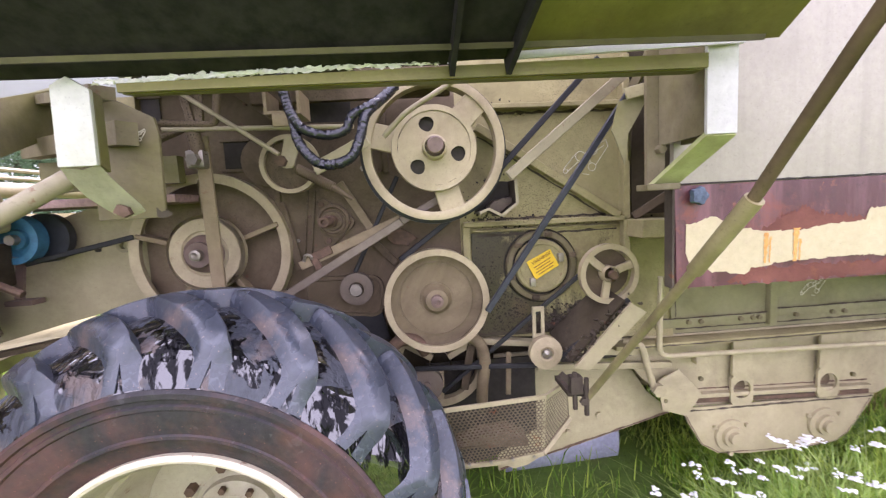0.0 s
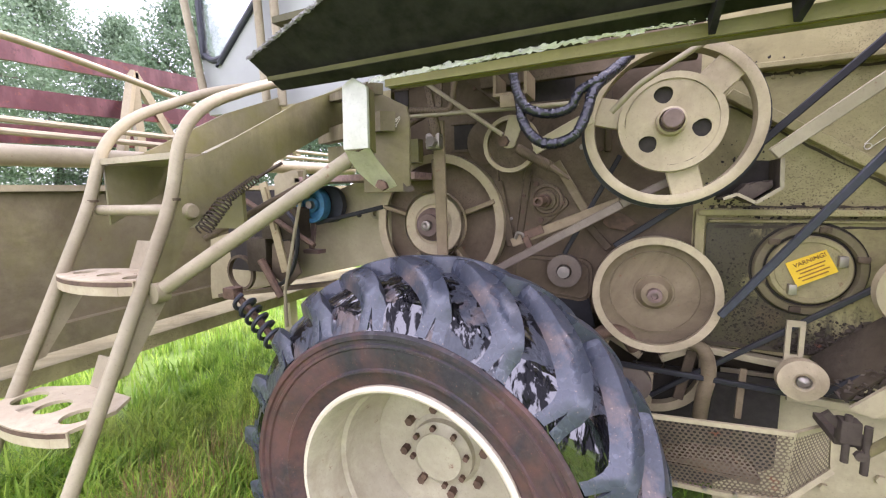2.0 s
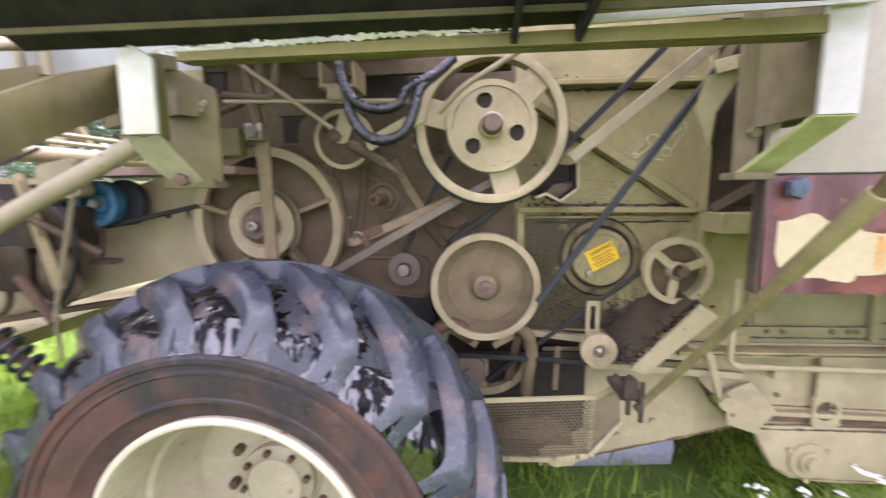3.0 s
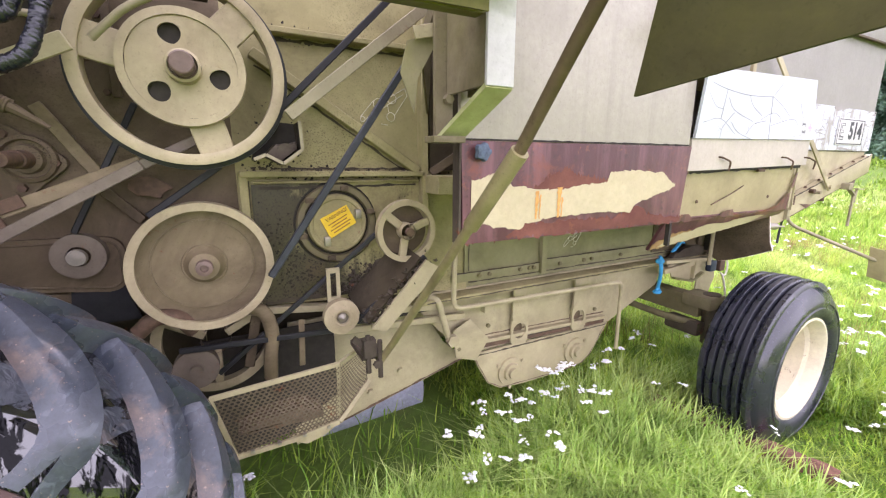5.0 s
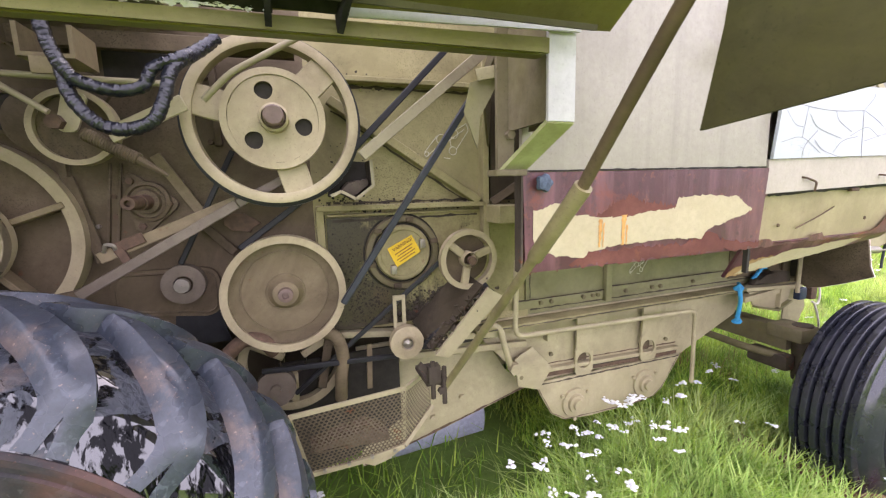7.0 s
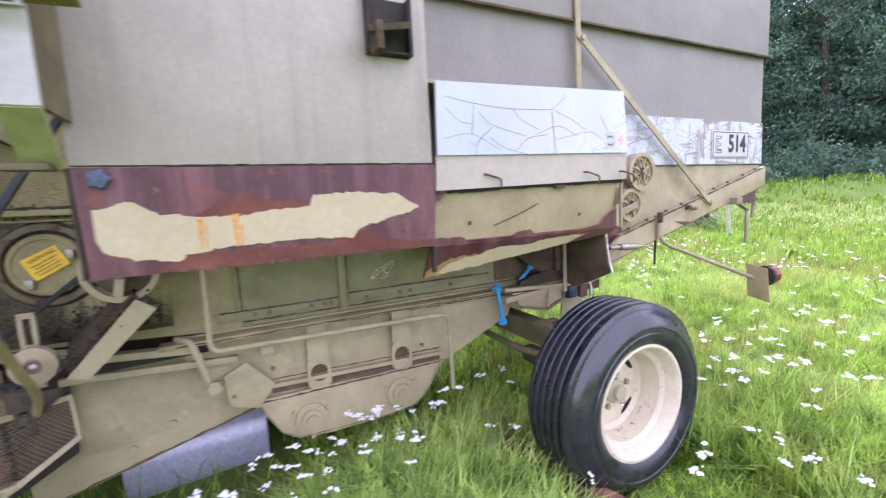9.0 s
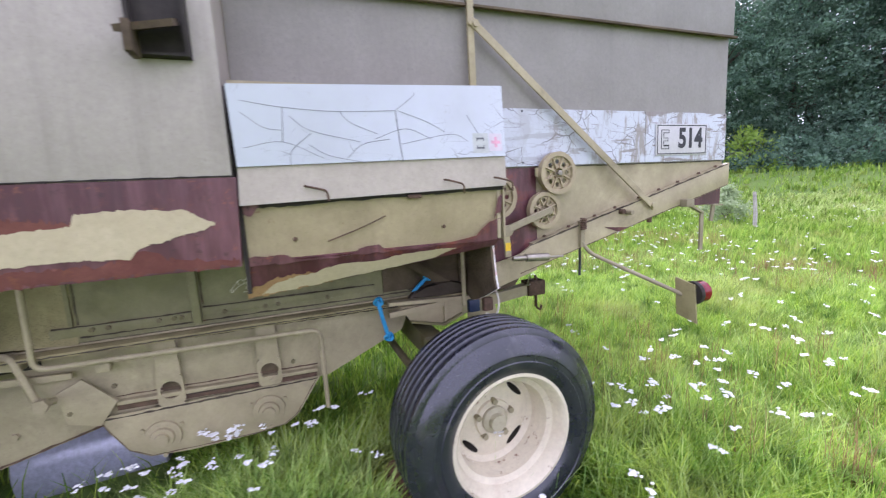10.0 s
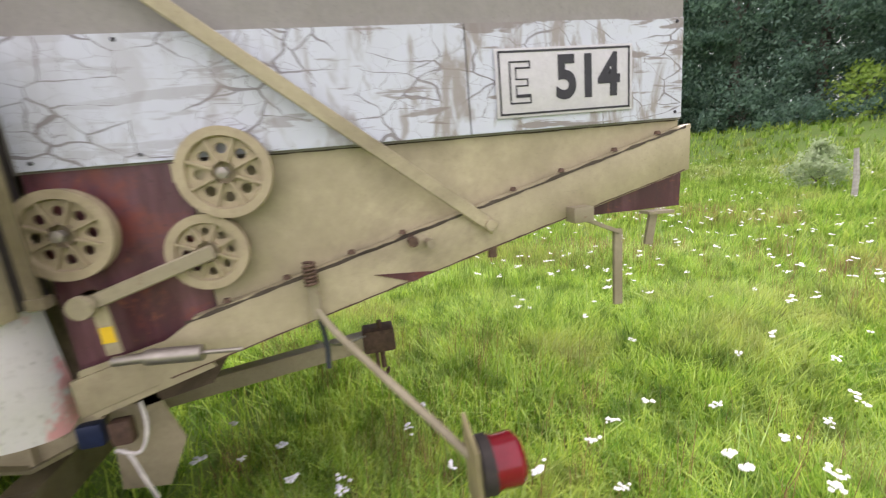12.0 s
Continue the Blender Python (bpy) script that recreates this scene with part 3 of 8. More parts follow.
# rust eating outwards from the bare patch, and along the lower edge
for lo, hi, amp, seed in (
    ([(0.25, 0.45), (0.5, 0.48), (0.58, 0.5)], [(0.25, 0.56), (0.32, 0.68), (0.38, 0.74), (0.44, 0.66), (0.58, 0.60)], 0.03, 13),
    ([(0.0, 0.01), (0.3, 0.01), (0.7, 0.01), (0.995, 0.01)], [(0.0, 0.06), (0.12, 0.14), (0.24, 0.15), (0.4, 0.17), (0.6, 0.15), (0.74, 0.24), (0.8, 0.16), (0.995, 0.08)], 0.035, 14),
):
    bm = B()
    patch(bm, ragged(lo, hi, 90, amp, seed, lambda u, v: (on_skirt(u, v)[0], on_skirt(u, v)[1] + 0.0018, on_skirt(u, v)[2])))
    part("rust_fringe", bm, M_fringe, skirt, "red rust spreading from the bare patch")
for u0, w, top in ((0.262, 0.014, 0.50), (0.275, 0.006, 0.46), (0.352, 0.020, 0.53), (0.366, 0.008, 0.42)):
    bm, rr = B(), random.Random(int(u0 * 1000))
    rows = [(v, w * (0.25 + 0.75 * (v / top)) * rr.uniform(0.7, 1.2), rr.uniform(-0.0015, 0.0015)) for v in [0.20 + (top - 0.20) * k / 12 for k in range(13)]]
    patch(bm, [(on_skirt(u0 + d - h / 2, v), on_skirt(u0 + d + h / 2, v)) for v, h, d in rows])
    for o in bm.verts:
        o.co.y -= 0.0015
    part("rust_run", bm, M_runs, skirt, "orange rust run")

# clamp knob on the skirt's upper front corner
bm = B()
lathe(bm, [(0.010, 0), (0.019, -0.006), (0.024, -0.014), (0.021, -0.028), (0.008, -0.031)], (0.938, 1.262, 1.499), 30)
for o in bm.verts:
    a = math.atan2(o.co.z - 1.499, o.co.x - 0.938)
    f = 1.12 + 0.14 * math.cos(5 * a)
    o.co.x, o.co.z = 0.938 + (o.co.x - 0.938) * f, 1.499 + (o.co.z - 1.499) * f
part("knob", bm, plain("weathered_blue_grey", (0.085, 0.11, 0.15), 0.7, 0, 0.5, 60, 0.8, 0.2), combine, "blue-grey plastic clamp knob")

# small box with a hinge arm in the grey panel
bm = B()
# near-black back and sides stand in for the shade of a recess
box(bm, 1.735, 1.90, 1.262, 1.264, 1.915, 2.11)
for x in (1.735, 1.888):
    box(bm, x, x + 0.012, 1.22, 1.262, 1.915, 2.11)
box(bm, 1.7475, 1.8875, 1.225, 1.262, 1.917, 1.925)
pocket = part("shaded_pocket", bm, M_dark, combine, "bracket on the grey panel with the shade of a recess painted in")
bm = B()
sheet(bm, [(1.72, 1.16, 1.955), (1.875, 1.16, 1.985), (1.875, 1.255, 2.02), (1.75, 1.255, 1.99)], 0.02)
part("hinge_arm", bm, M_grease_and_shade, pocket)
bm = B()
box(bm, 1.742, 1.765, 1.14, 1.23, 1.90, 1.99, 0.004)
part("hinge_lug", bm, M_grease_and_shade, pocket)

# front and rear columns of the opening
def column(x0, x1, y0, y1, z0, side, foot, top=2.5):
    c = B()
    box(c, x0, x1, y0, y0 + 0.012, z0, top, 0.003)
    face = part("column_face", c, M_white, combine, "white column face with algae")
    c = B()
    box(c, x0, x0 + 0.012, y0 + 0.013, y1, z0 + 0.002, top)
    box(c, x1 - 0.012, x1, y0 + 0.013, y1, z0, top)
    part("column_side", c, M_dull, combine)
    c = B()
    sheet(c, [(x0, y0 + 0.004, z0 - 0.004), (x1, y0 + 0.004, z0 - 0.004), (x1 + side, y1, z0 - 0.125), (x0 + side, y1, z0 - 0.125)], 0.012)
    part("column_foot", c, foot, combine, "mossy slanting foot of the column")
    return face


column(0.82, 0.90, 1.052, 1.255, 1.651, -0.035, M_algaegreen)
bm = B()
prism(bm, [(-0.694, 1.64), (-0.610, 1.64), (-0.606, 1.805), (-0.652, 1.834), (-0.688, 1.816)], 1.038, 1.05, bevel=0.003)
part("column_face", bm, M_colwhite, combine, "white folded face of the front column")
bm = B()
sheet(bm, [(-0.610, 1.052, 1.642), (-0.607, 1.052, 1.803), (-0.612, 1.085, 1.80), (-0.614, 1.085, 1.63)], 0.008)
part("column_side", bm, M_algae, combine)
bm = B()
rows = [(-0.694, -0.610, 1.044, 1.640), (-0.690, -0.600, 1.060, 1.612), (-0.676, -0.582, 1.085, 1.575), (-0.658, -0.572, 1.11, 1.548), (-0.645, -0.572, 1.125, 1.532)]
vs = [(bm.verts.new((x0, y, z)), bm.verts.new((0.5 * (x0 + x1), y + 0.008, z - 0.006)), bm.verts.new((x1, y, z + 0.004))) for x0, x1, y, z in rows]
fs = [bm.faces.new((p[i], p[i + 1], q[i + 1], q[i])) for p, q in zip(vs, vs[1:]) for i in (0, 1)]
bmesh.ops.solidify(bm, geom=fs, thickness=0.008)
part("column_foot", bm, M_mosswhite, combine, "crumpled foot of the column under moss and flaking white paint")
bm = B()
prism(bm, [(-0.612, 1.556), (-0.590, 1.548), (-0.582, 1.53), (-0.60, 1.522), (-0.625, 1.535)], 1.085, 1.10, bevel=0.004)
part("rust_lump", bm, M_rust, combine)
bm = B()
box(bm, 0.787, 0.842, 1.26, 1.275, 1.535, 1.95)
box(bm, 0.752, 0.852, 1.20, 1.26, 1.522, 1.54, 0.003)
nut(bm, (0.822, 1.258, 1.642), 0.014, 0.02)
part("column_bracket", bm, M_dull, combine)
bm = B()
bar(bm, (0.735, 1.285, 1.812), (0.86, 1.285, 1.842), 0.034, 0.006, (0, 1, 0), 0.001)
part("column_strap", bm, M_khaki, combine)
bm = B()
prism(bm, [(0.700, 1.712), (0.722, 1.795), (0.79, 1.815), (0.815, 1.806), (0.752, 1.70), (0.741, 1.606)], 1.30, 1.306)
part("hanging_plate", bm, M_algae, combine)
bm = B()
sheet(bm, [(0.80, 1.27, 1.90), (0.862, 1.519, 1.83), (0.862, 1.519, 1.885), (0.80, 1.27, 1.955)], 0.008)
sheet(bm, [(0.862, 1.522, 1.815), (1.004, 1.776, 1.66), (1.02, 1.78, 1.86), (0.88, 1.54, 1.885)], 0.008)
part("corner_gusset", bm, M_dull, combine)
bm = B()
prism(bm, [(-0.775, 1.52), (-0.598, 1.52), (-0.592, 1.745), (-0.60, 1.79), (-0.74, 1.862), (-0.775, 1.862)], 1.25, 1.262, bevel=0.003)
part("front_column_plate", bm, M_dull, combine)

# beam under the raised cover, cover skin lined with black foam, end cheek
bm = B()
sheet(bm, [(-0.55, 1.05, 1.797), (0.815, 1.05, 1.808), (0.815, 1.05, 1.842), (-0.55, 1.05, 1.816)], 0.008)
sheet(bm, [(-0.55, 1.06, 1.797), (0.815, 1.06, 1.808), (0.815, 1.10, 1.809), (-0.55, 1.10, 1.802)], 0.006)
lathe(bm, [(0.012, 0), (0.012, 0.004)], (0.66, 1.045, 1.82), 12)
part("cover_beam", bm, M_mossy, combine, "mossy olive angle beam")
C2, C1, C0 = V(-0.93, 1.06, 1.835), V(-0.93, 0.945, 1.893), V(0.2, 0.62, 2.06)
bm = B()
sheet(bm, [tuple(C2), (0.20, 1.05, 1.835), tuple(C0), tuple(C1)][::-1], 0.015)
cover = part("raised_cover", bm, M_foam, combine, "raised side cover lined with torn black foam")
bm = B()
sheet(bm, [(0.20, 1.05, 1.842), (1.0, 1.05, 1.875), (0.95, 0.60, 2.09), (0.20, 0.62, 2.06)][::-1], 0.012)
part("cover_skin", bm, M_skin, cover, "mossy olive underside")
bm = B()
sheet(bm, [(0.185, 1.04, 1.84), (0.20, 0.70, 2.02), (0.20, 0.70, 1.98), (0.185, 1.02, 1.80)], 0.012)
part("hinge_arm", bm, M_foam, cover)
bm = B()
sheet(bm, [(0.315, 1.04, 1.84), (0.37, 0.70, 2.02), (0.37, 0.70, 1.98), (0.315, 1.02, 1.80)], 0.012)
part("hinge_arm", bm, M_foam, cover)
bm = B()
sheet(bm, [(0.20, 1.035, 1.842), (0.315, 1.035, 1.842), (0.37, 0.70, 2.02), (0.20, 0.70, 2.02)], 0.004)
part("hinge_web", bm, M_foam, cover)
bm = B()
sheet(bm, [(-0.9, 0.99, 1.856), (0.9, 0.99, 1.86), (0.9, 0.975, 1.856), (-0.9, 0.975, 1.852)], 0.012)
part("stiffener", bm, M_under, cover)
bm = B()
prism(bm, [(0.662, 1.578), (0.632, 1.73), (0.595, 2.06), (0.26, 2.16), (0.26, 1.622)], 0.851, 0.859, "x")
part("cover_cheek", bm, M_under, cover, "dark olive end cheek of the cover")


def torn_edge(bm, a, b, n, size, seed):
    """A frayed strip of torn lining along an edge."""
    r, a, b = random.Random(seed), Vector(a), Vector(b)
    for k in range(n):
        o = a.lerp(b, (k + r.random()) / n) + V(r.uniform(-1, 1), r.uniform(-0.5, 0.5), r.uniform(-0.6, 0.6)) * size * 0.5
        s = size * r.uniform(0.35, 1.0)
        pts = [o + V(r.gauss(0, s), r.gauss(0, s * 0.35), r.gauss(0, s * 0.5)) for _ in range(6)]
        hull = [bm.verts.new(p) for p in pts]
        bmesh.ops.convex_hull(bm, input=hull, use_existing_faces=False)


bm = B()
torn_edge(bm, (-0.60, 1.045, 1.820), (0.19, 1.045, 1.843), 520, 0.0085, 2)
part("torn_lining", bm, plain("white_lining", (0.86, 0.83, 0.86), 0.8, 0, 0.1), cover, "frayed white lining along the edge", "stuff")
bm = B()
torn_edge(bm, C1 + V(0, -0.004, 0.004), C0, 1500, 0.006, 4)
part("torn_lining", bm, plain("grey_fluff", (0.20, 0.19, 0.18), 0.9), cover, "frayed grey lining along the end", "stuff")
bm = B()
sheet(bm, [(0.325, 1.042, 1.838), (0.90, 1.042, 1.860), (0.90, 1.042, 1.873), (0.325, 1.042, 1.856)], 0.008)
part("white_edge", bm, M_white, cover, "white painted edge")

# prop rod
bm = B()
tube(bm, bent([(0.660, 1.43, 0.80), (0.688, 1.39, 0.87), (0.730, 0.84, 1.452)], 0.04), 0.0125, 12)
prop = part("prop_rod", bm, M_rod, combine, "long telescopic prop rod")
bm = B()
tube(bm, [(0.722, 0.955, 1.330), (0.733, 0.803, 1.491)], 0.0185, 14)
part("sleeve", bm, M_rod, prop)
bm = B()
tube(bm, [(0.734, 0.82, 1.474), (0.729, 0.70, 1.615), (0.724, 0.62, 1.705), (0.712, 0.40, 1.945)], 0.0125, 12)
part("upper_rod", bm, M_rodtop, prop, "brown-olive upper rod with dark patches")

# rear hood
bm = B()
box(bm, 1.975, 5.09, 1.69, 1.71, 1.55, 2.372)
box(bm, 5.07, 5.09, 1.715, 3.65, 1.45, 3.0)
part("hood_lower_wall", bm, M_hood, combine, "grey-brown sheet wall of the straw hood")
bm = B()
box(bm, 1.975, 3.09, 1.662, 1.682, 2.372, 3.0, 0.003)
box(bm, 3.13, 5.10, 1.662, 1.682, 2.372, 3.0, 0.003)
part("hood_upper_wall", bm, M_hood, combine)
bm = B()
box(bm, 1.975, 3.09, 1.645, 1.668, 2.360, 2.372)
box(bm, 3.13, 5.115, 1.645, 1.668, 2.360, 2.372)
part("hood_lip", bm, M_grease_and_shade, combine)
bm = B()
box(bm, 1.0, 5.1, 1.70, 3.7, 3.0, 3.03)
part("hood_roof", bm, M_hood, combine)
bm = B()
box(bm, 3.092, 3.128, 1.64, 1.660, 1.955, 3.0, 0.004)
box(bm, 3.10, 3.12, 1.646, 1.674, 1.88, 1.953)
part("hood_strap", bm, M_khaki, combine)
bm = B()
bar(bm, (3.10, 1.632, 2.29), (4.375, 1.632, 1.262), 0.042, 0.012, (0, 1, 0), 0.003)
nut(bm, (3.125, 1.626, 2.27), 0.018, 0.014)
nut(bm, (4.355, 1.626, 1.278), 0.018, 0.014)
part("diagonal_strap", bm, M_khaki, combine)

# white strip and sign
bm = B()
box(bm, 3.135, 4.33, 1.675, 1.688, 1.556, 1.872)
box(bm, 4.334, 5.080, 1.675, 1.688, 1.556, 1.870)
strip = part("white_strip", bm, M_crack2, combine, "white strip with a web of cracks")
for x in (3.17, 3.42, 5.055):
    for z in (1.575, 1.858):
        bm = B()
        lathe(bm, [(0.006, 0), (0.0045, -0.003)], (x, 1.674, z), 8)
        part("rivet", bm, M_text, strip)

# lower triangle, maroon plate, sloping beam
bm = B()
prism(bm, [(3.50, 1.10), (5.09, 1.50), (5.09, 1.553), (3.50, 1.553)], 1.70, 1.715)
part("hood_lower_plate", bm, M_khaki, combine)
bm = B()
prism(bm, [(3.13, 0.95), (3.42, 1.02), (3.515, 1.12), (3.515, 1.553), (3.13, 1.553)], 1.692, 1.71)
part("pulley_plate", bm, M_maroon, combine, "maroon plate behind the rear pulleys")
bm = B()
prism(bm, [(3.12, 0.87), (3.36, 0.94), (5.10, 1.378), (5.10, 1.528), (3.46, 1.112), (3.36, 1.045), (3.12, 0.985)], 1.652, 1.668, bevel=0.003)
bar(bm, (3.46, 1.672, 1.109), (5.10, 1.672, 1.525), 0.04, 0.012, (0, 0, 1))
part("sloping_beam", bm, M_khaki, combine, "sloping khaki beam with rust along its top")
for k in range(9):
    bm = B()
    f = 0.06 + 0.11 * k + rng.uniform(-0.01, 0.01)
    x = 3.46 + 1.64 * f
    lathe(bm, [(0.012, 0), (0.008, 0.012)], (x, 1.672, 1.118 + 0.416 * f), 8, "z")
    part("beam_bolt", bm, M_rust, combine)
bm = B()
prism(bm, [(4.72, 1.245), (5.14, 1.24), (5.145, 1.365), (4.75, 1.29)], 1.74, 1.90)
part("rear_pan", bm, M_maroon, combine)
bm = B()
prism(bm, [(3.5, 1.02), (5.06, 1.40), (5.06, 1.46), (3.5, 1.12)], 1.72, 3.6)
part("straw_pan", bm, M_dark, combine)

# hatch box: cracked white upper part, grey lower part, olive and maroon below
bm = B()
lower, upper = (V(1.992, 1.268, 1.566), V(3.085, 1.300, 1.586)), (V(1.986, 1.240, 1.839), V(3.086, 1.325, 1.893))
web = [[[bm.verts.new(lower[0].lerp(lower[1], i / 12).lerp(upper[0].lerp(upper[1], i / 12), j / 6) - V(0, d, 0)) for j in range(7)] for i in range(13)] for d in (0.012, 0.0)]
for s in web:
    for i in range(12):
        for j in range(6):
            bm.faces.new((s[i][j], s[i + 1][j], s[i + 1][j + 1], s[i][j + 1]))
rim = [(i, 0) for i in range(13)] + [(12, j) for j in range(1, 7)] + [(i, 6) for i in range(11, -1, -1)] + [(0, j) for j in range(5, 0, -1)]
for (i, j), (k, l) in zip(rim, rim[1:] + rim[:1]):
    bm.faces.new((web[0][i][j], web[1][i][j], web[1][k][l], web[0][k][l]))
bmesh.ops.recalc_face_normals(bm, faces=bm.faces[:])
hatch = part("hatch", bm, M_crack, combine, "hatch with cracked white film above and grey paint below")
bm = B()
sheet(bm, [(1.985, 1.268, 1.430), (3.09, 1.300, 1.454), (3.087, 1.2995, 1.585), (1.992, 1.2675, 1.565)][::-1], 0.012)
part("hatch_lower_band", bm, M_beige, hatch, "grey-beige lower band")
for x in (2.26, 2.83, 3.07):
    bm = B()
    tube(bm, bent([(x - 0.05, 1.285, 1.492), (x - 0.045, 1.262, 1.49), (x + 0.03, 1.262, 1.47), (x + 0.035, 1.27, 1.43)], 0.015), 0.0042, 8)
    part("hook", bm, M_rust, hatch)
bm = B()
box(bm, 1.985, 3.07, 1.33, 1.69, 1.86, 1.875)
box(bm, 3.058, 3.074, 1.335, 1.69, 1.212, 1.86)
part("hatch_box", bm, M_khaki, combine)
bm = B()
sheet(bm, [(1.99, 1.335, 1.20), (3.075, 1.36, 1.205), (3.085, 1.335, 1.455), (1.99, 1.31, 1.435)][::-1], 0.012)
olive = part("lower_side_panel", bm, M_olive, combine, "olive lower side panel with worn rusty edge")
bm = B()
sheet(bm, [(1.965, 1.40, 1.062), (3.06, 1.375, 1.172), (3.07, 1.345, 1.206), (1.975, 1.325, 1.215)][::-1], 0.012)
flap2 = part("rear_skirt", bm, M_maroon, combine, "maroon rear skirt with peeled cream edge")


def on_flap(u, v):
    a = Vector((1.965, 1.40, 1.062)).lerp((3.06, 1.375, 1.172), u)
    b = Vector((1.975, 1.325, 1.215)).lerp((3.07, 1.345, 1.206), u)
    return a.lerp(b, v) + Vector((0, -0.007, 0))


bm = B()
patch(bm, ragged([(0.05, 0.03), (0.2, 0.01), (0.45, 0.02), (0.7, 0.06), (0.80, 0.5)], [(0.05, 0.08), (0.10, 0.36), (0.2, 0.42), (0.32, 0.62), (0.45, 0.55), (0.6, 0.68), (0.72, 0.70), (0.80, 0.60)], 60, 0.035, 5, on_flap))
part("bare_patch", bm, M_cream, flap2, "cream primer bared by peeling paint")
bm = B()
patch(bm, ragged([(0.0, 0.0), (0.1, 0.0), (0.3, 0.0)], [(0.0, 0.20), (0.04, 0.35), (0.10, 0.48), (0.18, 0.50), (0.30, 0.42)], 40, 0.05, 15, lambda u, v: tuple(Vector(on_flap(u, v)) + Vector((0, 0.0015, 0)))))
part("rust_fringe", bm, M_tan, flap2, "rust-stained primer round the bare patch")


def on_olive(u, v):
    a = Vector((1.99, 1.335, 1.20)).lerp((3.075, 1.36, 1.205), u)
    b = Vector((1.99, 1.31, 1.435)).lerp((3.085, 1.335, 1.455), u)
    return a.lerp(b, v) + Vector((0, -0.015, 0))


# maroon undercoat worn bare along the panel's edges
for lo, hi, amp, seed in (
    ([(0.0, 0.0), (0.5, 0.0), (1.0, 0.0)], [(0.0, 0.16), (0.12, 0.13), (0.16, 0.03), (0.36, 0.03), (0.39, 0.14), (0.46, 0.13), (0.49, 0.03), (0.78, 0.04), (0.88, 0.12), (0.93, 0.35), (1.0, 0.42)], 0.018, 8),
    ([(0.965, 0.42), (0.98, 0.5), (0.998, 0.5)], [(0.965, 0.5), (0.98, 0.8), (0.998, 0.85)], 0.03, 9),
    ([(0.0, 0.84), (0.02, 0.8), (0.05, 0.93)], [(0.0, 0.99), (0.02, 0.99), (0.05, 0.99)], 0.01, 10),
):
    bm = B()
    patch(bm, ragged(lo, hi, 46, amp, seed, on_olive))
    part("worn_edge", bm, M_maroon, olive, "maroon undercoat along the worn edge")

# near-black strip stands in for the shade between skirt and hatch
bm = B()
box(bm, 1.974, 1.988, 1.31, 1.33, 1.10, 1.85)
part("gap_shade_strip", bm, M_dark, combine)

# straight creases in the hatch film
M_crease = plain("grey_crease", (0.24, 0.245, 0.25), 0.6)


def on_hatch(x, z):
    f = (x - 1.99) / 1.095
    g = (z - 1.574) / 0.29
    return V(x, 1.268 + 0.032 * f + (-0.028 + 0.053 * f) * g - 0.0135, z)


for pts, w in (
    ([(2.01, 1.79), (2.15, 1.77), (2.35, 1.76), (2.58, 1.77)], 0.0014),
    ([(2.58, 1.77), (2.66, 1.83), (2.66, 1.86)], 0.0012),
    ([(2.16, 1.77), (2.15, 1.65)], 0.0019),
    ([(2.58, 1.77), (2.59, 1.66), (2.6, 1.57)], 0.0022),
    ([(2.02, 1.75), (2.09, 1.7), (2.15, 1.69)], 0.0012),
    ([(2.18, 1.74), (2.25, 1.69), (2.43, 1.65)], 0.0012),
    ([(2.36, 1.76), (2.4, 1.72), (2.5, 1.68)], 0.0014),
    ([(2.59, 1.77), (2.71, 1.73), (2.79, 1.69)], 0.0012),
    ([(2.6, 1.64), (2.82, 1.68), (2.9, 1.65)], 0.0011),
    ([(2.02, 1.63), (2.15, 1.65), (2.29, 1.59)], 0.0011),
    ([(2.38, 1.59), (2.44, 1.64), (2.55, 1.66)], 0.0014),
    ([(2.17, 1.57), (2.18, 1.62), (2.25, 1.68)], 0.0016),
    ([(2.9, 1.76), (2.96, 1.67)], 0.0019),
    ([(2.24, 1.64), (2.31, 1.6), (2.45, 1.57)], 0.0012),
    ([(2.49, 1.66), (2.62, 1.7), (2.73, 1.66)], 0.0012),
):
    bm = B()
    line = smooth_path([on_hatch(x, min(z, 1.845)) for x, z in pts], 6)
    for p, q in zip(line, line[1:]):
        d = (q - p).normalized()
        n = V(-d.z, 0, d.x) * w
        quad(bm, p - n, q - n, q + n, p + n)
    bmesh.ops.remove_doubles(bm, verts=bm.verts[:], dist=0.002)
    part("crease", bm, M_crease, hatch)
bm = B()
box(bm, 2.0, 3.05, 1.45, 1.83, 1.185, 1.20)
part("box_floor", bm, M_grease_and_shade, combine)

# ---- lower frame ----
bm = B()
prism(bm, [(0.98, 0.865), (3.10, 0.865), (3.10, 0.80), (2.73, 0.76), (2.69, 0.675), (2.27, 0.495), (1.28, 0.51), (1.10, 0.66), (0.98, 0.80)], 1.835, 1.85)
part("lower_frame_plate", bm, M_khaki, combine)
bm = B()
box(bm, 0.93, 3.20, 1.75, 1.834, 0.838, 0.857, 0.003)
part("frame_rail", bm, M_wall, combine)
bm = B()
box(bm, 1.685, 1.72, 1.80, 1.829, 0.887, 1.22, 0.003)
box(bm, 1.15, 1.68, 1.815, 1.829, 0.90, 0.94, 0.003)
box(bm, 1.725, 2.55, 1.815, 1.829, 0.92, 0.955, 0.003)
box(bm, 1.22, 1.235, 1.815, 1.829, 0.945, 1.22)
part("panel_rib", bm, M_khaki_shaded, combine)
bm = B()
prism(bm, [(1.265, 0.52), (1.30, 0.44), (1.36, 0.335), (1.44, 0.285), (1.60, 0.272), (1.90, 0.275), (2.04, 0.29), (2.10, 0.33), (2.225, 0.51)], 1.80, 1.815, bevel=0.003)
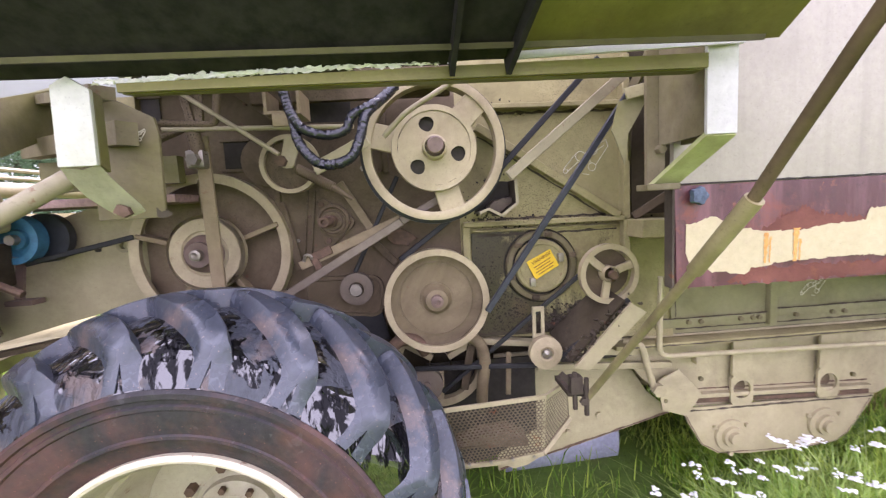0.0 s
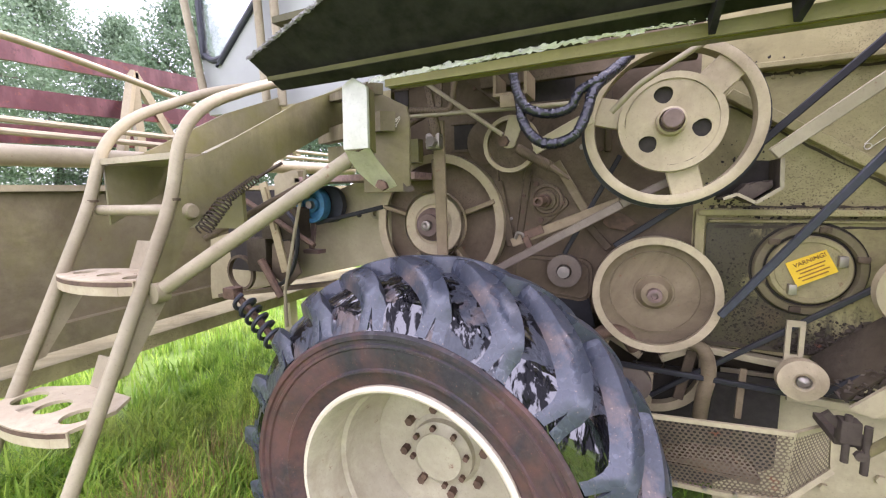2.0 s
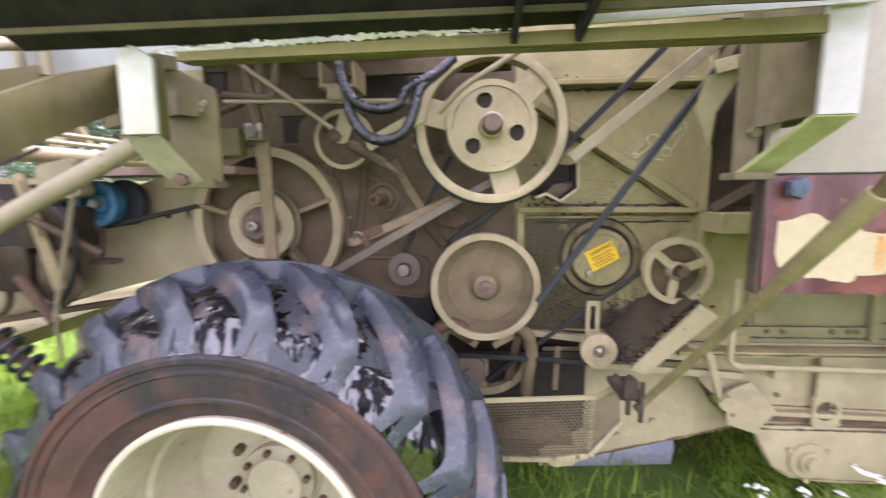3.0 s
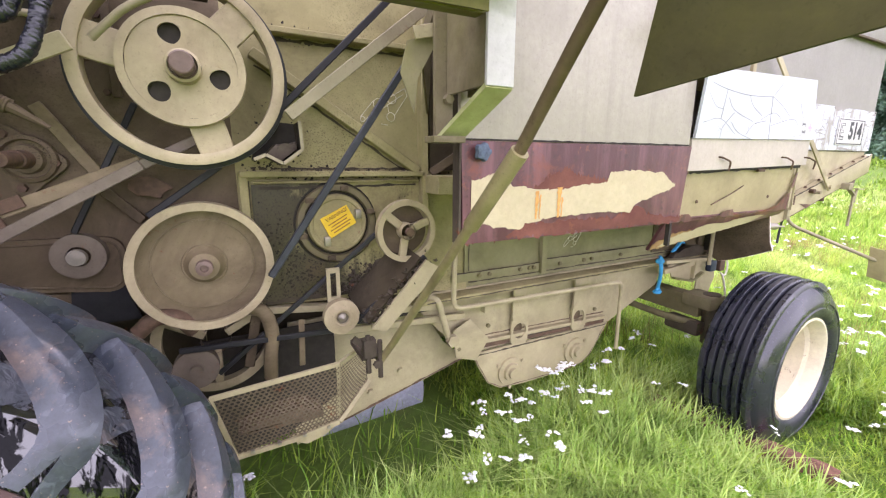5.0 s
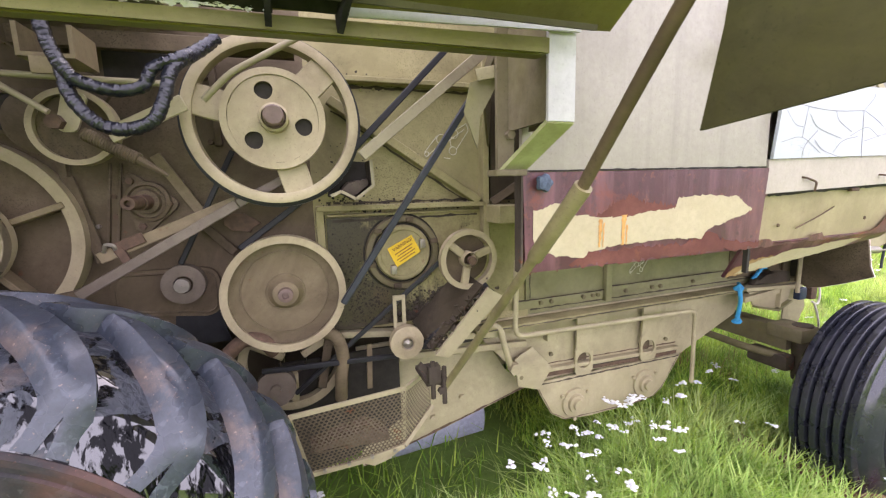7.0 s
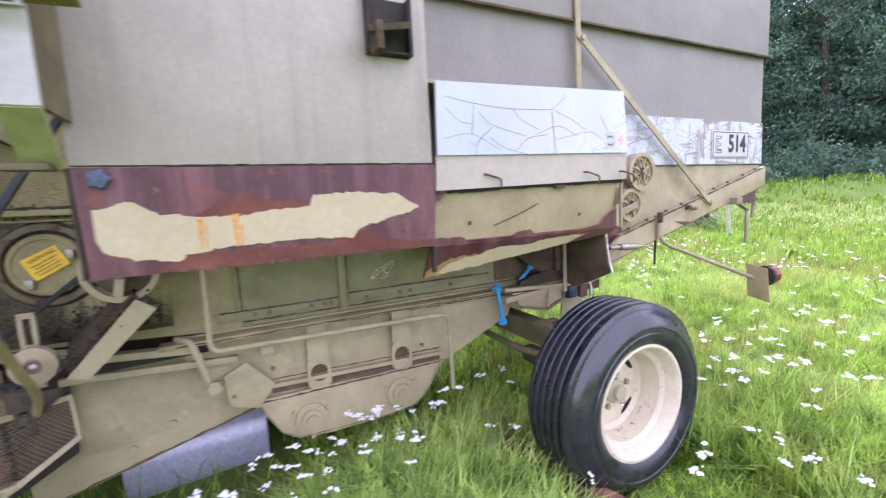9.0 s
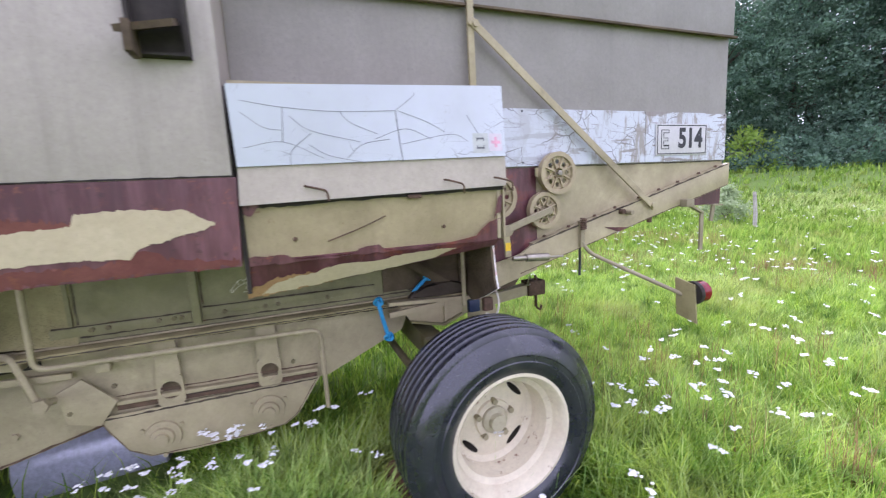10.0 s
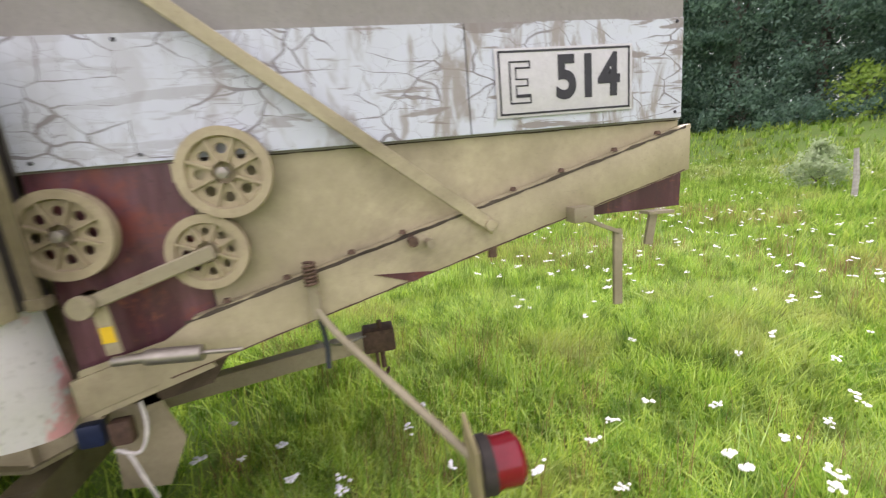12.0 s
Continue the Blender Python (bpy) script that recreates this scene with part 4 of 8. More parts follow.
part("roller_plate", bm, M_khaki, combine, "khaki roller plate with rusty lower edge")
for x, z in ((1.500, 0.372), (1.962, 0.388)):
    bm = B()
    lathe(bm, [(0.078, 0), (0.076, -0.012), (0.05, -0.014), (0.047, -0.03), (0.030, -0.03), (0.028, -0.046), (0.0005, -0.047)], (x, 1.80, z), 28)
    for k in range(3):
        a = 2.1 * k + 0.5
        nut(bm, (x + 0.09 * math.cos(a), 1.80, z + 0.09 * math.sin(a)), 0.011, 0.012)
    part("roller_bearing", bm, M_khaki, combine)


def holed_plate(bm, x0, x1, z0, z1, y, cx, cz, r, thick=0.012, n=24):
    """An upright plate with a round hole through it."""
    def rim(k):
        a = 2 * math.pi * k / n
        c, s = math.cos(a), math.sin(a)
        f = min((x1 - cx if c > 0 else cx - x0) / max(1e-6, abs(c)), (z1 - cz if s > 0 else cz - z0) / max(1e-6, abs(s)))
        return (cx + c * r, cz + s * r), (cx + c * f, cz + s * f)
    for yy in (y, y + thick):
        ring = [[bm.verts.new((px, yy, pz)) for px, pz in rim(k)] for k in range(n)]
        for k in range(n):
            a, b = ring[k], ring[(k + 1) % n]
            bm.faces.new((a[0], b[0], b[1], a[1]))
        if yy == y:
            front = ring
        else:
            for k in range(n):
                bm.faces.new((front[k][0], ring[k][0], ring[(k + 1) % n][0], front[(k + 1) % n][0]))
                bm.faces.new((front[k][1], front[(k + 1) % n][1], ring[(k + 1) % n][1], ring[k][1]))


for x in (1.556, 1.985):
    bm = B()
    holed_plate(bm, x - 0.055, x + 0.055, 0.515, 0.66, 1.80, x, 0.589, 0.043)
    prism(bm, [(x - 0.05, 0.66), (x + 0.05, 0.66), (x + 0.045, 0.835), (x - 0.045, 0.835)], 1.80, 1.812)
    part("rib_plate", bm, M_khaki, combine)
    # hole-sized dark disc on the plate behind paints in the hole's shade
    bm = B()
    lathe(bm, [(0.042, 0), (0.0005, 0.0005)], (x, 1.834, 0.589), 20)
    part("hole_shade_disc", bm, M_grease_and_shade, combine)
bm = B()
bar(bm, (1.34, 1.822, 0.570), (2.215, 1.822, 0.545), 0.036, 0.02, bevel=0.003)
part("plate_strip", bm, M_khaki, combine)
bm = B()
bar(bm, (1.34, 1.82, 0.545), (2.21, 1.82, 0.518), 0.010, 0.024)
part("plate_lip", bm, M_rust, combine, "rusty lower lip")

# hand rail pipe and crank on the frame
bm = B()
tube(bm, bent([(1.123, 1.735, 1.16), (1.115, 1.735, 0.805), (2.24, 1.735, 0.784), (2.248, 1.74, 0.36)], 0.05), 0.012, 10)
part("pipe_rail", bm, M_khaki, combine)
bm = B()
tube(bm, bent([(0.99, 1.80, 0.865), (1.045, 1.755, 0.862), (1.10, 1.75, 0.655), (1.135, 1.80, 0.64)], 0.03), 0.015, 10)
nut(bm, (1.115, 1.755, 0.65), 0.03, 0.03)
part("crank", bm, M_khaki, combine)
bm = B()
prism(bm, [(1.145, 0.668), (1.24, 0.715), (1.355, 0.59), (1.28, 0.488), (1.165, 0.525)], 1.79, 1.80, bevel=0.002)
part("gusset_plate", bm, M_khaki, combine)
bm = B()
bar(bm, (0.60, 1.80, 0.775), (1.21, 1.80, 0.738), 0.022, 0.03, bevel=0.003)
part("short_rail", bm, M_khaki, combine)
bm = B()
box(bm, 1.305, 1.357, 1.76, 1.80, 0.742, 0.782, 0.005)
part("rail_block", bm, M_khaki, combine)
# flat near-black plate paints in the shade of a gap
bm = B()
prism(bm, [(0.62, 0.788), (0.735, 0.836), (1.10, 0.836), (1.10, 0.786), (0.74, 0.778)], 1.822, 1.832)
part("frame_gap_shade", bm, M_dark, combine, "dark plate standing in for the shaded gap under the frame rail")
for x, z in [(x, 0.925) for x in (1.30, 1.36, 1.55, 1.61, 1.64, 1.82, 2.0, 2.06, 2.3)] + [(1.18, 0.57), (1.35, 0.66), (2.1, 0.62)]:
    bm = B()
    nut(bm, (x, 1.815 if z > 0.9 else 1.80, z), 0.011, 0.012)
    part("frame_bolt", bm, M_dull, combine)

# khaki plate below the drives, with a slanting lower edge
bm = B()
prism(bm, [(0.42, 0.80), (1.02, 0.80), (1.16, 0.56), (1.30, 0.44), (0.77, 0.300), (0.42, 0.215)], 1.925, 1.94, bevel=0.002)
for x, z in ((0.768, 0.385), (0.921, 0.460)):
    nut(bm, (x, 1.925, z), 0.016, 0.015)
part("drive_plate", bm, M_khaki, combine, "khaki plate below the belt drives")

# drum for a wet dark sheet under the machine; reflected sky is in its colour
bm = B()
lathe(bm, [(0.0005, 0.0), (0.31, 0.0), (0.325, 0.012), (0.325, 0.74), (0.31, 0.752), (0.0005, 0.752)], (0.56, 2.80, -0.05), 48, "x")
part("sky_sheen_drum", bm, plain("wet_sheet_sky_sheen", (0.52, 0.53, 0.64), 0.24, 0.1, 0.22, 40, 0.1, 0.7), combine, "drum standing in for a wet dark sheet, reflected sky painted in lavender-grey")

# added sheet hides bright grass beyond; its dark colour is underbody shade
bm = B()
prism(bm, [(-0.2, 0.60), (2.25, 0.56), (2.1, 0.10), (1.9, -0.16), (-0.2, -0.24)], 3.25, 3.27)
part("underbody_shade_sheet", bm, M_crust_and_shade, combine, "added dark sheet standing in for the shade under the body")

# rear axle
bm = B()
box(bm, 2.80, 2.91, 1.60, 3.4, 0.505, 0.635, 0.012)
axle = part("rear_axle", bm, M_dull, combine, "dull khaki box-section axle")
bm = B()
box(bm, 2.775, 2.935, 1.515, 1.70, 0.575, 0.655, 0.014)
part("axle_fork", bm, M_dull, axle)
bm = B()
tube(bm, [(2.875, 1.57, 0.66), (2.885, 1.555, 0.34)], 0.05, 14)
part("kingpin", bm, M_crust_and_shade, axle, "dark greasy kingpin")
bm = B()
tube(bm, [(2.885, 1.57, 0.37), (2.965, 1.34, 0.35)], 0.055, 14)
part("stub_axle", bm, M_crust_and_shade, axle)
bm = B()
tube(bm, bent([(2.70, 2.45, 0.50), (2.70, 1.75, 0.49), (2.79, 1.60, 0.47)], 0.06), 0.022, 10)
part("tie_rod", bm, M_dull, axle)
bm = B()
box(bm, 2.745, 2.83, 1.56, 1.78, 0.40, 0.49, 0.02)
part("steering_knuckle", bm, M_crust_and_shade, axle, "dark greasy steering knuckle")
bm = B()
prism(bm, [(3.05, 0.90), (3.20, 0.80), (3.42, 0.84), (3.50, 0.95), (3.50, 1.10), (3.05, 1.16)], 1.80, 1.815)
part("rear_shield", bm, M_grease_and_shade, combine)
bm = B()
bar(bm, (2.9, 2.45, 0.50), (3.92, 2.45, 0.615), 0.08, 0.085, bevel=0.004)
hitch = part("tow_bar", bm, M_khaki, combine)
bm = B()
box(bm, 3.90, 4.06, 2.39, 2.51, 0.56, 0.68, 0.012)
tube(bm, [(3.99, 2.43, 0.72), (3.99, 2.43, 0.46)], 0.012, 8)
part("hitch_head", bm, M_rust, hitch)


# ---- wheels ----
def rear_wheel(cx, y0, cz, R):
    wheel = new("rear_wheel")
    wheel.parent, wheel.matrix_parent_inverse = combine, base_of(combine).inverted()
    wheel.matrix_basis = Matrix.Translation((cx, y0, cz))
    w, b = 0.36, B()
    prof = [(0.262, 0.045), (0.275, 0.02), (0.31, 0.0), (0.328, -0.002), (0.332, 0.003), (0.352, 0.003), (0.357, -0.001), (0.372, 0.003), (0.40, 0.022), (0.408, 0.026), (0.425, 0.05)]
    for k in range(6):
        a = 0.055 + k * 0.045
        crown = R - 0.016 * ((a + 0.017 - w / 2) / (w / 2)) ** 2
        prof += [(crown - 0.006, a), (crown, a + 0.005), (crown, a + 0.027), (crown - 0.006, a + 0.032), (crown - 0.026, a + 0.034), (crown - 0.026, a + 0.042)]
    prof += [(0.42, 0.325), (0.40, 0.34), (0.34, 0.36), (0.275, 0.345), (0.262, 0.32)]
    lathe(b, prof, (cx, y0, cz), 72, closed=True)
    part("tyre", b, M_tyre_r, wheel, "worn ribbed implement tyre")
    b = B()
    lathe(b, [(0.285, 0.03), (0.285, 0.022), (0.262, 0.018), (0.25, 0.03), (0.235, 0.085), (0.212, 0.10), (0.202, 0.205), (0.18, 0.222), (0.09, 0.212), (0.085, 0.20), (0.0005, 0.20),
              (0.0005, 0.23), (0.17, 0.24), (0.2, 0.25), (0.262, 0.33), (0.285, 0.335)], (cx, y0, cz), 48, caps=False)
    part("rim", b, M_rim, wheel, "cream steel rim with rust chips")
    b = B()
    lathe(b, [(0.062, 0.20), (0.060, 0.185), (0.05, 0.178), (0.040, 0.174), (0.036, 0.150), (0.014, 0.146), (0.0005, 0.146)], (cx, y0, cz), 24)
    part("hub", b, M_rimf, wheel)
    for k in range(5):
        a = 2 * math.pi * k / 5 + 0.3
        b = B()
        nut(b, (cx + 0.085 * math.cos(a), y0 + 0.213, cz + 0.085 * math.sin(a)), 0.014, 0.03)
        part("bolt", b, M_ladder, wheel)
    # solid near-black plates stand in for the shade in the rim slots
    for k in range(4):
        a = math.pi / 2 * k + 0.75
        b = B()
        d, s = V(math.cos(a), 0, math.sin(a)), V(-math.sin(a), 0, math.cos(a))
        o = V(cx, y0 + 0.2175, cz) + d * 0.158
        f = b.faces.new([b.verts.new(o + s * 0.052 * math.cos(t) + d * 0.014 * math.sin(t)) for t in (2 * math.pi * j / 14 for j in range(14))])
        bmesh.ops.solidify(b, geom=[f], thickness=0.003)
        part("slot", b, M_dark, wheel)
    # steered a little, and slightly larger than the drawn profile
    wheel.matrix_basis = Matrix.Translation((cx, y0, cz)) @ Matrix.Rotation(radians(1.3), 4, "Z") @ Matrix.Diagonal((1.09, 1.005, 1.09, 1))


rear_wheel(2.98, 1.083, 0.343, 0.458)


def front_wheel(cx, y0, cz, R):
    wheel = new("front_wheel")
    wheel.parent, wheel.matrix_parent_inverse = combine, base_of(combine).inverted()
    wheel.matrix_basis = Matrix.Translation((cx, y0, cz))
    w, b = 0.48, B()

    def floor_at(off):
        """Radius of the carcass between the lugs."""
        f = max(0.0, 1 - off / (w / 2))
        return R - 0.058 - 0.098 * f**2.4

    lathe(b, [(0.395, 0.07), (0.402, 0.045), (0.435, 0.024), (0.462, 0.014), (0.466, 0.008), (0.474, 0.008), (0.478, 0.012), (0.52, 0.004), (0.545, 0.004), (0.549, -0.002), (0.558, -0.002),
              (0.562, 0.003), (0.574, 0.002), (0.578, -0.005), (0.592, -0.006), (0.600, 0.002), (0.60, 0.05), (0.56, 0.10), (0.42, 0.11)], (cx, y0, cz), 96, closed=True)
    part("sidewall", b, M_side, wheel, "brown tyre sidewall")
    b = B()
    near = [(0.601, 0.003), (0.625, 0.012), (0.648, 0.024)] + [(floor_at(o), o) for o in (0.045, 0.075, 0.11, 0.15, 0.19, 0.24)]
    far = [(r, w - o) for r, o in near[:-1][::-1]]
    lathe(b, near + far + [(0.46, w - 0.012), (0.40, w - 0.07), (0.5, 0.2)], (cx, y0, cz), 96, closed=True)
    part("tyre", b, M_wet, wheel, "large wet tractor tyre with deep lugs")

    def lug(flip):
        g = B()
        rings = []
        for k in range(10):
            f = k / 9
            off = 0.036 + f * (w / 2 - 0.026)
            turn, top = 0.36 * f**1.12, R - 0.080 * (1 - f) ** 2.3 - 0.004 * f
            half = 0.036 + 0.012 * math.sin(math.pi * min(1, f * 1.1))
            foot = min(top - 0.03, floor_at(off) - 0.012)
            yy, spread = (off if not flip else w - off), half / 0.75
            rings.append([g.verts.new((rad * math.cos(turn + da), yy, rad * math.sin(turn + da))) for rad, da in
                          ((foot, -1.55 * spread), (top - 0.012, -1.12 * spread), (top, -0.9 * spread), (top + 0.002, 0), (top, 0.9 * spread), (top - 0.012, 1.12 * spread), (foot, 1.55 * spread))])
        for p, q in zip(rings, rings[1:]):
            for i in range(6):
                g.faces.new((p[i], p[i + 1], q[i + 1], q[i]))
        g.faces.new(rings[-1])

        def v(rad, a, off):
            return g.verts.new((rad * math.cos(a), off if not flip else w - off, rad * math.sin(a)))

        # square end of the lug, standing on two spread buttresses with a slot between them
        e = rings[0]
        eL, eR = v(0.688, -0.034, 0.030), v(0.688, 0.034, 0.030)
        apex, deep = v(0.672, 0.0, 0.027), v(0.630, 0.0, 0.060)
        lo, li, ri, ro = v(0.604, -0.078, 0.004), v(0.606, -0.017, 0.001), v(0.606, 0.017, 0.001), v(0.604, 0.078, 0.004)
        for f in ((e[1], e[2], eL), (e[2], e[3], eL), (e[3], apex, eL), (e[3], eR, apex), (e[3], e[4], eR), (e[4], e[5], eR), (e[0], e[1], eL), (e[5], e[6], eR),
                  (e[0], eL, lo), (eR, e[6], ro), (eL, apex, li, lo), (apex, eR, ro, ri), (apex, deep, li), (apex, ri, deep)):
            g.faces.new(f)
        return mesh_of("lug", g, M_tyre, 44)

    for flip in (False, True):
        me = lug(flip)
        for k in range(19):
            a = 2 * math.pi * (k + (0.5 if flip else 0)) / 19 + radians(59.4)
            o = new("lug", me)
            o.parent = wheel
            o.matrix_basis = Matrix.Rotation(-a, 4, "Y")
    b = B()
    lathe(b, [(0.409, 0.05), (0.411, 0.03), (0.393, 0.022), (0.381, 0.035), (0.377, 0.06), (0.365, 0.075), (0.36, 0.16), (0.345, 0.17), (0.335, 0.27), (0.31, 0.30), (0.30, 0.325), (0.15, 0.335),
              (0.13, 0.32), (0.0005, 0.318), (0.0005, 0.35), (0.3, 0.36), (0.36, 0.42), (0.40, 0.44)], (cx, y0, cz), 64, caps=False)
    part("rim", b, M_rimf, wheel, "khaki steel rim with a worn white edge")
    b = B()
    lathe(b, [(0.411, 0.040), (0.412, 0.026), (0.401, 0.018), (0.393, 0.021), (0.396, 0.028), (0.405, 0.042)], (cx, y0, cz), 72, closed=True)
    part("rim_edge", b, M_rim, wheel, "worn white rim edge")
    b = B()
    lathe(b, [(0.135, 0.33), (0.13, 0.30), (0.10, 0.285), (0.095, 0.275), (0.0005, 0.272)], (cx, y0, cz), 32)
    part("hub", b, M_rimf, wheel)
    for k in range(8):
        a = 2 * math.pi * k / 8 + 0.2
        for r, rr, hh in ((0.175, 0.018, 0.03), (0.115, 0.012, 0.016)):
            b = B()
            nut(b, (cx + r * math.cos(a), y0 + (0.335 if r > 0.15 else 0.288), cz + r * math.sin(a)), rr, hh)
            part("wheel_nut", b, M_rust, wheel)
    # a little smaller and wider than the drawn profile
    wheel.matrix_basis = Matrix.Translation((cx, y0, cz)) @ Matrix.Diagonal((0.9625, 1.075, 0.9625, 1))
    return wheel


front_wheel(-0.555, 1.033, 0.538, 0.80)

# ---- drives behind the front wheel ----
def at(name, bmf, mat, parent=combine, label=""):
    b = B()
    bmf(b)
    return part(name, b, mat, parent, label)


def pulley_part(name, label, mat, centre, rim, extra=()):
    """A pulley: a turned rim as the part, with the given turned pieces under it."""
    b = B()
    lathe(b, rim, centre, 64, closed=True)
    p = part(name, b, mat, combine, label)
    for n, m, prof, seg in extra:
        b = B()
        lathe(b, prof, centre, seg, caps=False)
        part(n, b, m, p)
    return p


def spokes(p, centre, r0, r1, y, n, w, t, mat, turn=0.0):
    c = Vector(centre)
    for k in range(n):
        a = 2 * math.pi * k / n + turn
        d = V(math.cos(a), 0, math.sin(a))
        b = B()
        bar(b, c + d * r0 + V(0, y, 0), c + d * r1 + V(0, y, 0), w, t, (0, 1, 0), 0.003)
        part("spoke", b, mat, p)


def holed_disc(b, centre, r0, r1, y, n, hole, thick=0.008, turn=0.0, m=16):
    """A flat ring from r0 to r1 with n round holes through it."""
    cx, cy, cz = centre
    rm, half = (r0 + r1) / 2, math.pi / n
    dr, da = hole, hole / rm
    for k in range(n):
        a0 = 2 * math.pi * k / n + turn
        faces = []
        for yy in (y, y + thick):
            ring = []
            for j in range(m):
                t = 2 * math.pi * (j + 0.5) / m
                c, s = math.cos(t), math.sin(t)
                f = 1 / max(abs(c), abs(s))
                pts = []
                for r, a in ((rm + dr * c, a0 + da * s), (rm + f * c * (r1 - r0) / 2, a0 + f * s * half)):
                    pts.append(b.verts.new((cx + r * math.cos(a), cy + yy, cz + r * math.sin(a))))
                ring.append(pts)
            for j in range(m):
                p, q = ring[j], ring[(j + 1) % m]
                b.faces.new((p[0], q[0], q[1], p[1]))
            faces.append(ring)
        for j in range(m):
            p, q = faces[0][j], faces[1][j]
            p2, q2 = faces[0][(j + 1) % m], faces[1][(j + 1) % m]
            b.faces.new((p[0], q[0], q2[0], p2[0]))
    bmesh.ops.remove_doubles(b, verts=b.verts[:], dist=0.0004)


# large upper pulley with a pierced inner disc
cA = (0.173, 1.632, 1.722)
pA = pulley_part("upper_pulley", "large khaki belt pulley with a pierced disc", M_pulley, cA,
                 [(0.263, -0.03), (0.263, 0.03), (0.252, 0.032), (0.248, 0.0), (0.24, 0.03), (0.232, 0.03), (0.232, -0.03), (0.245, -0.034)],
                 [("hub", M_pulley, [(0.045, -0.03), (0.043, -0.085), (0.036, -0.09), (0.035, 0.02)], 28),
                  ("shaft_end", M_brownshaft, [(0.031, -0.092), (0.030, -0.128), (0.026, -0.132), (0.0005, -0.132)], 24)])
b = B()
holed_disc(b, cA, 0.044, 0.135, -0.045, 3, 0.027, 0.01, 1.84, 28)
bmesh.ops.remove_doubles(b, verts=b.verts[:], dist=0.0005)
part("pierced_disc", b, M_pulley, pA)
b = B()
lathe(b, [(0.155, -0.05), (0.158, -0.03), (0.1345, -0.03), (0.1345, -0.05)], cA, 48, closed=True)
part("disc_rim", b, M_pulley, pA)
# near-black ring stands in for the shade seen through the holes
b = B()
lathe(b, [(0.14, -0.03), (0.05, -0.03), (0.05, -0.026), (0.14, -0.026)], cA, 40, closed=True)
part("disc_hole_shade", b, M_dark, pA)
spokes(pA, cA, 0.15, 0.236, -0.01, 3, 0.095, 0.018, M_pulley, 0.79)
b = B()
lathe(b, [(0.264, 0.010), (0.277, 0.012), (0.279, 0.034), (0.277, 0.052), (0.25, 0.052), (0.25, 0.034), (0.264, 0.032)], cA, 72, closed=True)
part("belt_ring", b, M_belt_dark, pA, "black belt in the groove")

# dished lower pulley
cB = (0.157, 1.72, 1.128)
pB = pulley_part("lower_pulley", "khaki dished pulley with dusty web", M_pulley, cB,
                 [(0.213, -0.03), (0.213, 0.035), (0.20, 0.03), (0.196, 0.0), (0.19, 0.0), (0.187, -0.028)],
                 [("web", M_web, [(0.1985, 0.020), (0.16, 0.026), (0.07, 0.03), (0.05, 0.012), (0.045, -0.01), (0.03, -0.012), (0.0005, -0.012), (0.0005, 0.034), (0.1985, 0.030)], 48),
                  ("shaft_end", M_brownshaft, [(0.026, -0.013), (0.025, -0.040), (0.012, -0.042), (0.010, -0.03), (0.0005, -0.03)], 20)])
for r0, r1, y in ((0.150, 0.156, 0.026), (0.062, 0.068, 0.028)):
    b = B()
    lathe(b, [(r0, y), (r0 + 0.001, y - 0.005), (r1 - 0.001, y - 0.005), (r1, y)], cB, 48, caps=False)
    part("web_ridge", b, M_web, pB)

cR = (0.16, 1.82, 0.83)
pR = pulley_part("rear_ring_pulley", "ring pulley darkened by grease", M_pulley, cR,
                 [(0.20, -0.02), (0.20, 0.02), (0.168, 0.02), (0.168, -0.02)], [("hub", M_grease_and_shade, [(0.05, -0.02), (0.05, 0.02)], 20)])
spokes(pR, cR, 0.04, 0.17, 0.0, 3, 0.03, 0.035, M_pulley, 0.5)

# front large pulley
cC = (-0.735, 1.79, 1.376)
pC = pulley_part("front_pulley", "large khaki belt pulley with worn hub", M_pulley, cC,
                 [(0.313, -0.035), (0.313, 0.03), (0.30, 0.03), (0.296, 0.0), (0.282, 0.0), (0.276, -0.03)],
                 [("inner_disc", M_pulley, [(0.15, -0.07), (0.152, -0.05), (0.14, -0.02), (0.0005, -0.02), (0.0005, -0.072), (0.085, -0.072), (0.09, -0.078), (0.135, -0.078)], 48),
                  ("hub", M_brownshaft, [(0.075, -0.078), (0.07, -0.10), (0.05, -0.115), (0.048, -0.13), (0.02, -0.13), (0.0005, -0.12)], 32),
                  ("shaft_end", M_steel, [(0.022, -0.13), (0.021, -0.155), (0.012, -0.158), (0.0005, -0.15)], 16)])
spokes(pC, cC, 0.13, 0.29, -0.01, 5, 0.02, 0.06, M_web, 0.35)

# small pulleys, rollers and covers
cS = (-0.366, 1.665, 1.696)
pulley_part("tension_pulley", "small khaki tension pulley", M_pulley, cS, [(0.108, -0.02), (0.108, 0.02), (0.098, 0.02), (0.092, 0.0), (0.092, -0.02)],
                 [("disc", M_grease_and_shade, [(0.093, 0.002), (0.03, -0.01), (0.0005, -0.01), (0.0005, 0.006), (0.093, 0.008)], 32), ("bolt_head", M_rust, [(0.02, -0.10), (0.02, -0.125), (0.0005, -0.127)], 6)])
at("tension_arm", lambda b: prism(b, rounded([(-0.366, 1.694), (-0.352, 1.694), (-0.326, 1.765), (-0.345, 1.772)], 0.018), 1.598, 1.608), M_khaki)
at("tension_spring", lambda b: (coil(b, (-0.325, 1.60, 1.672), (-0.205, 1.60, 1.600), 0.0155, 0.0048, 20), tube(b, [(-0.215, 1.60, 1.606), (-0.190, 1.60, 1.590), (-0.136, 1.60, 1.553)], 0.01, 8, [0.015, 0.012, 0.005])), M_grease_and_shade)
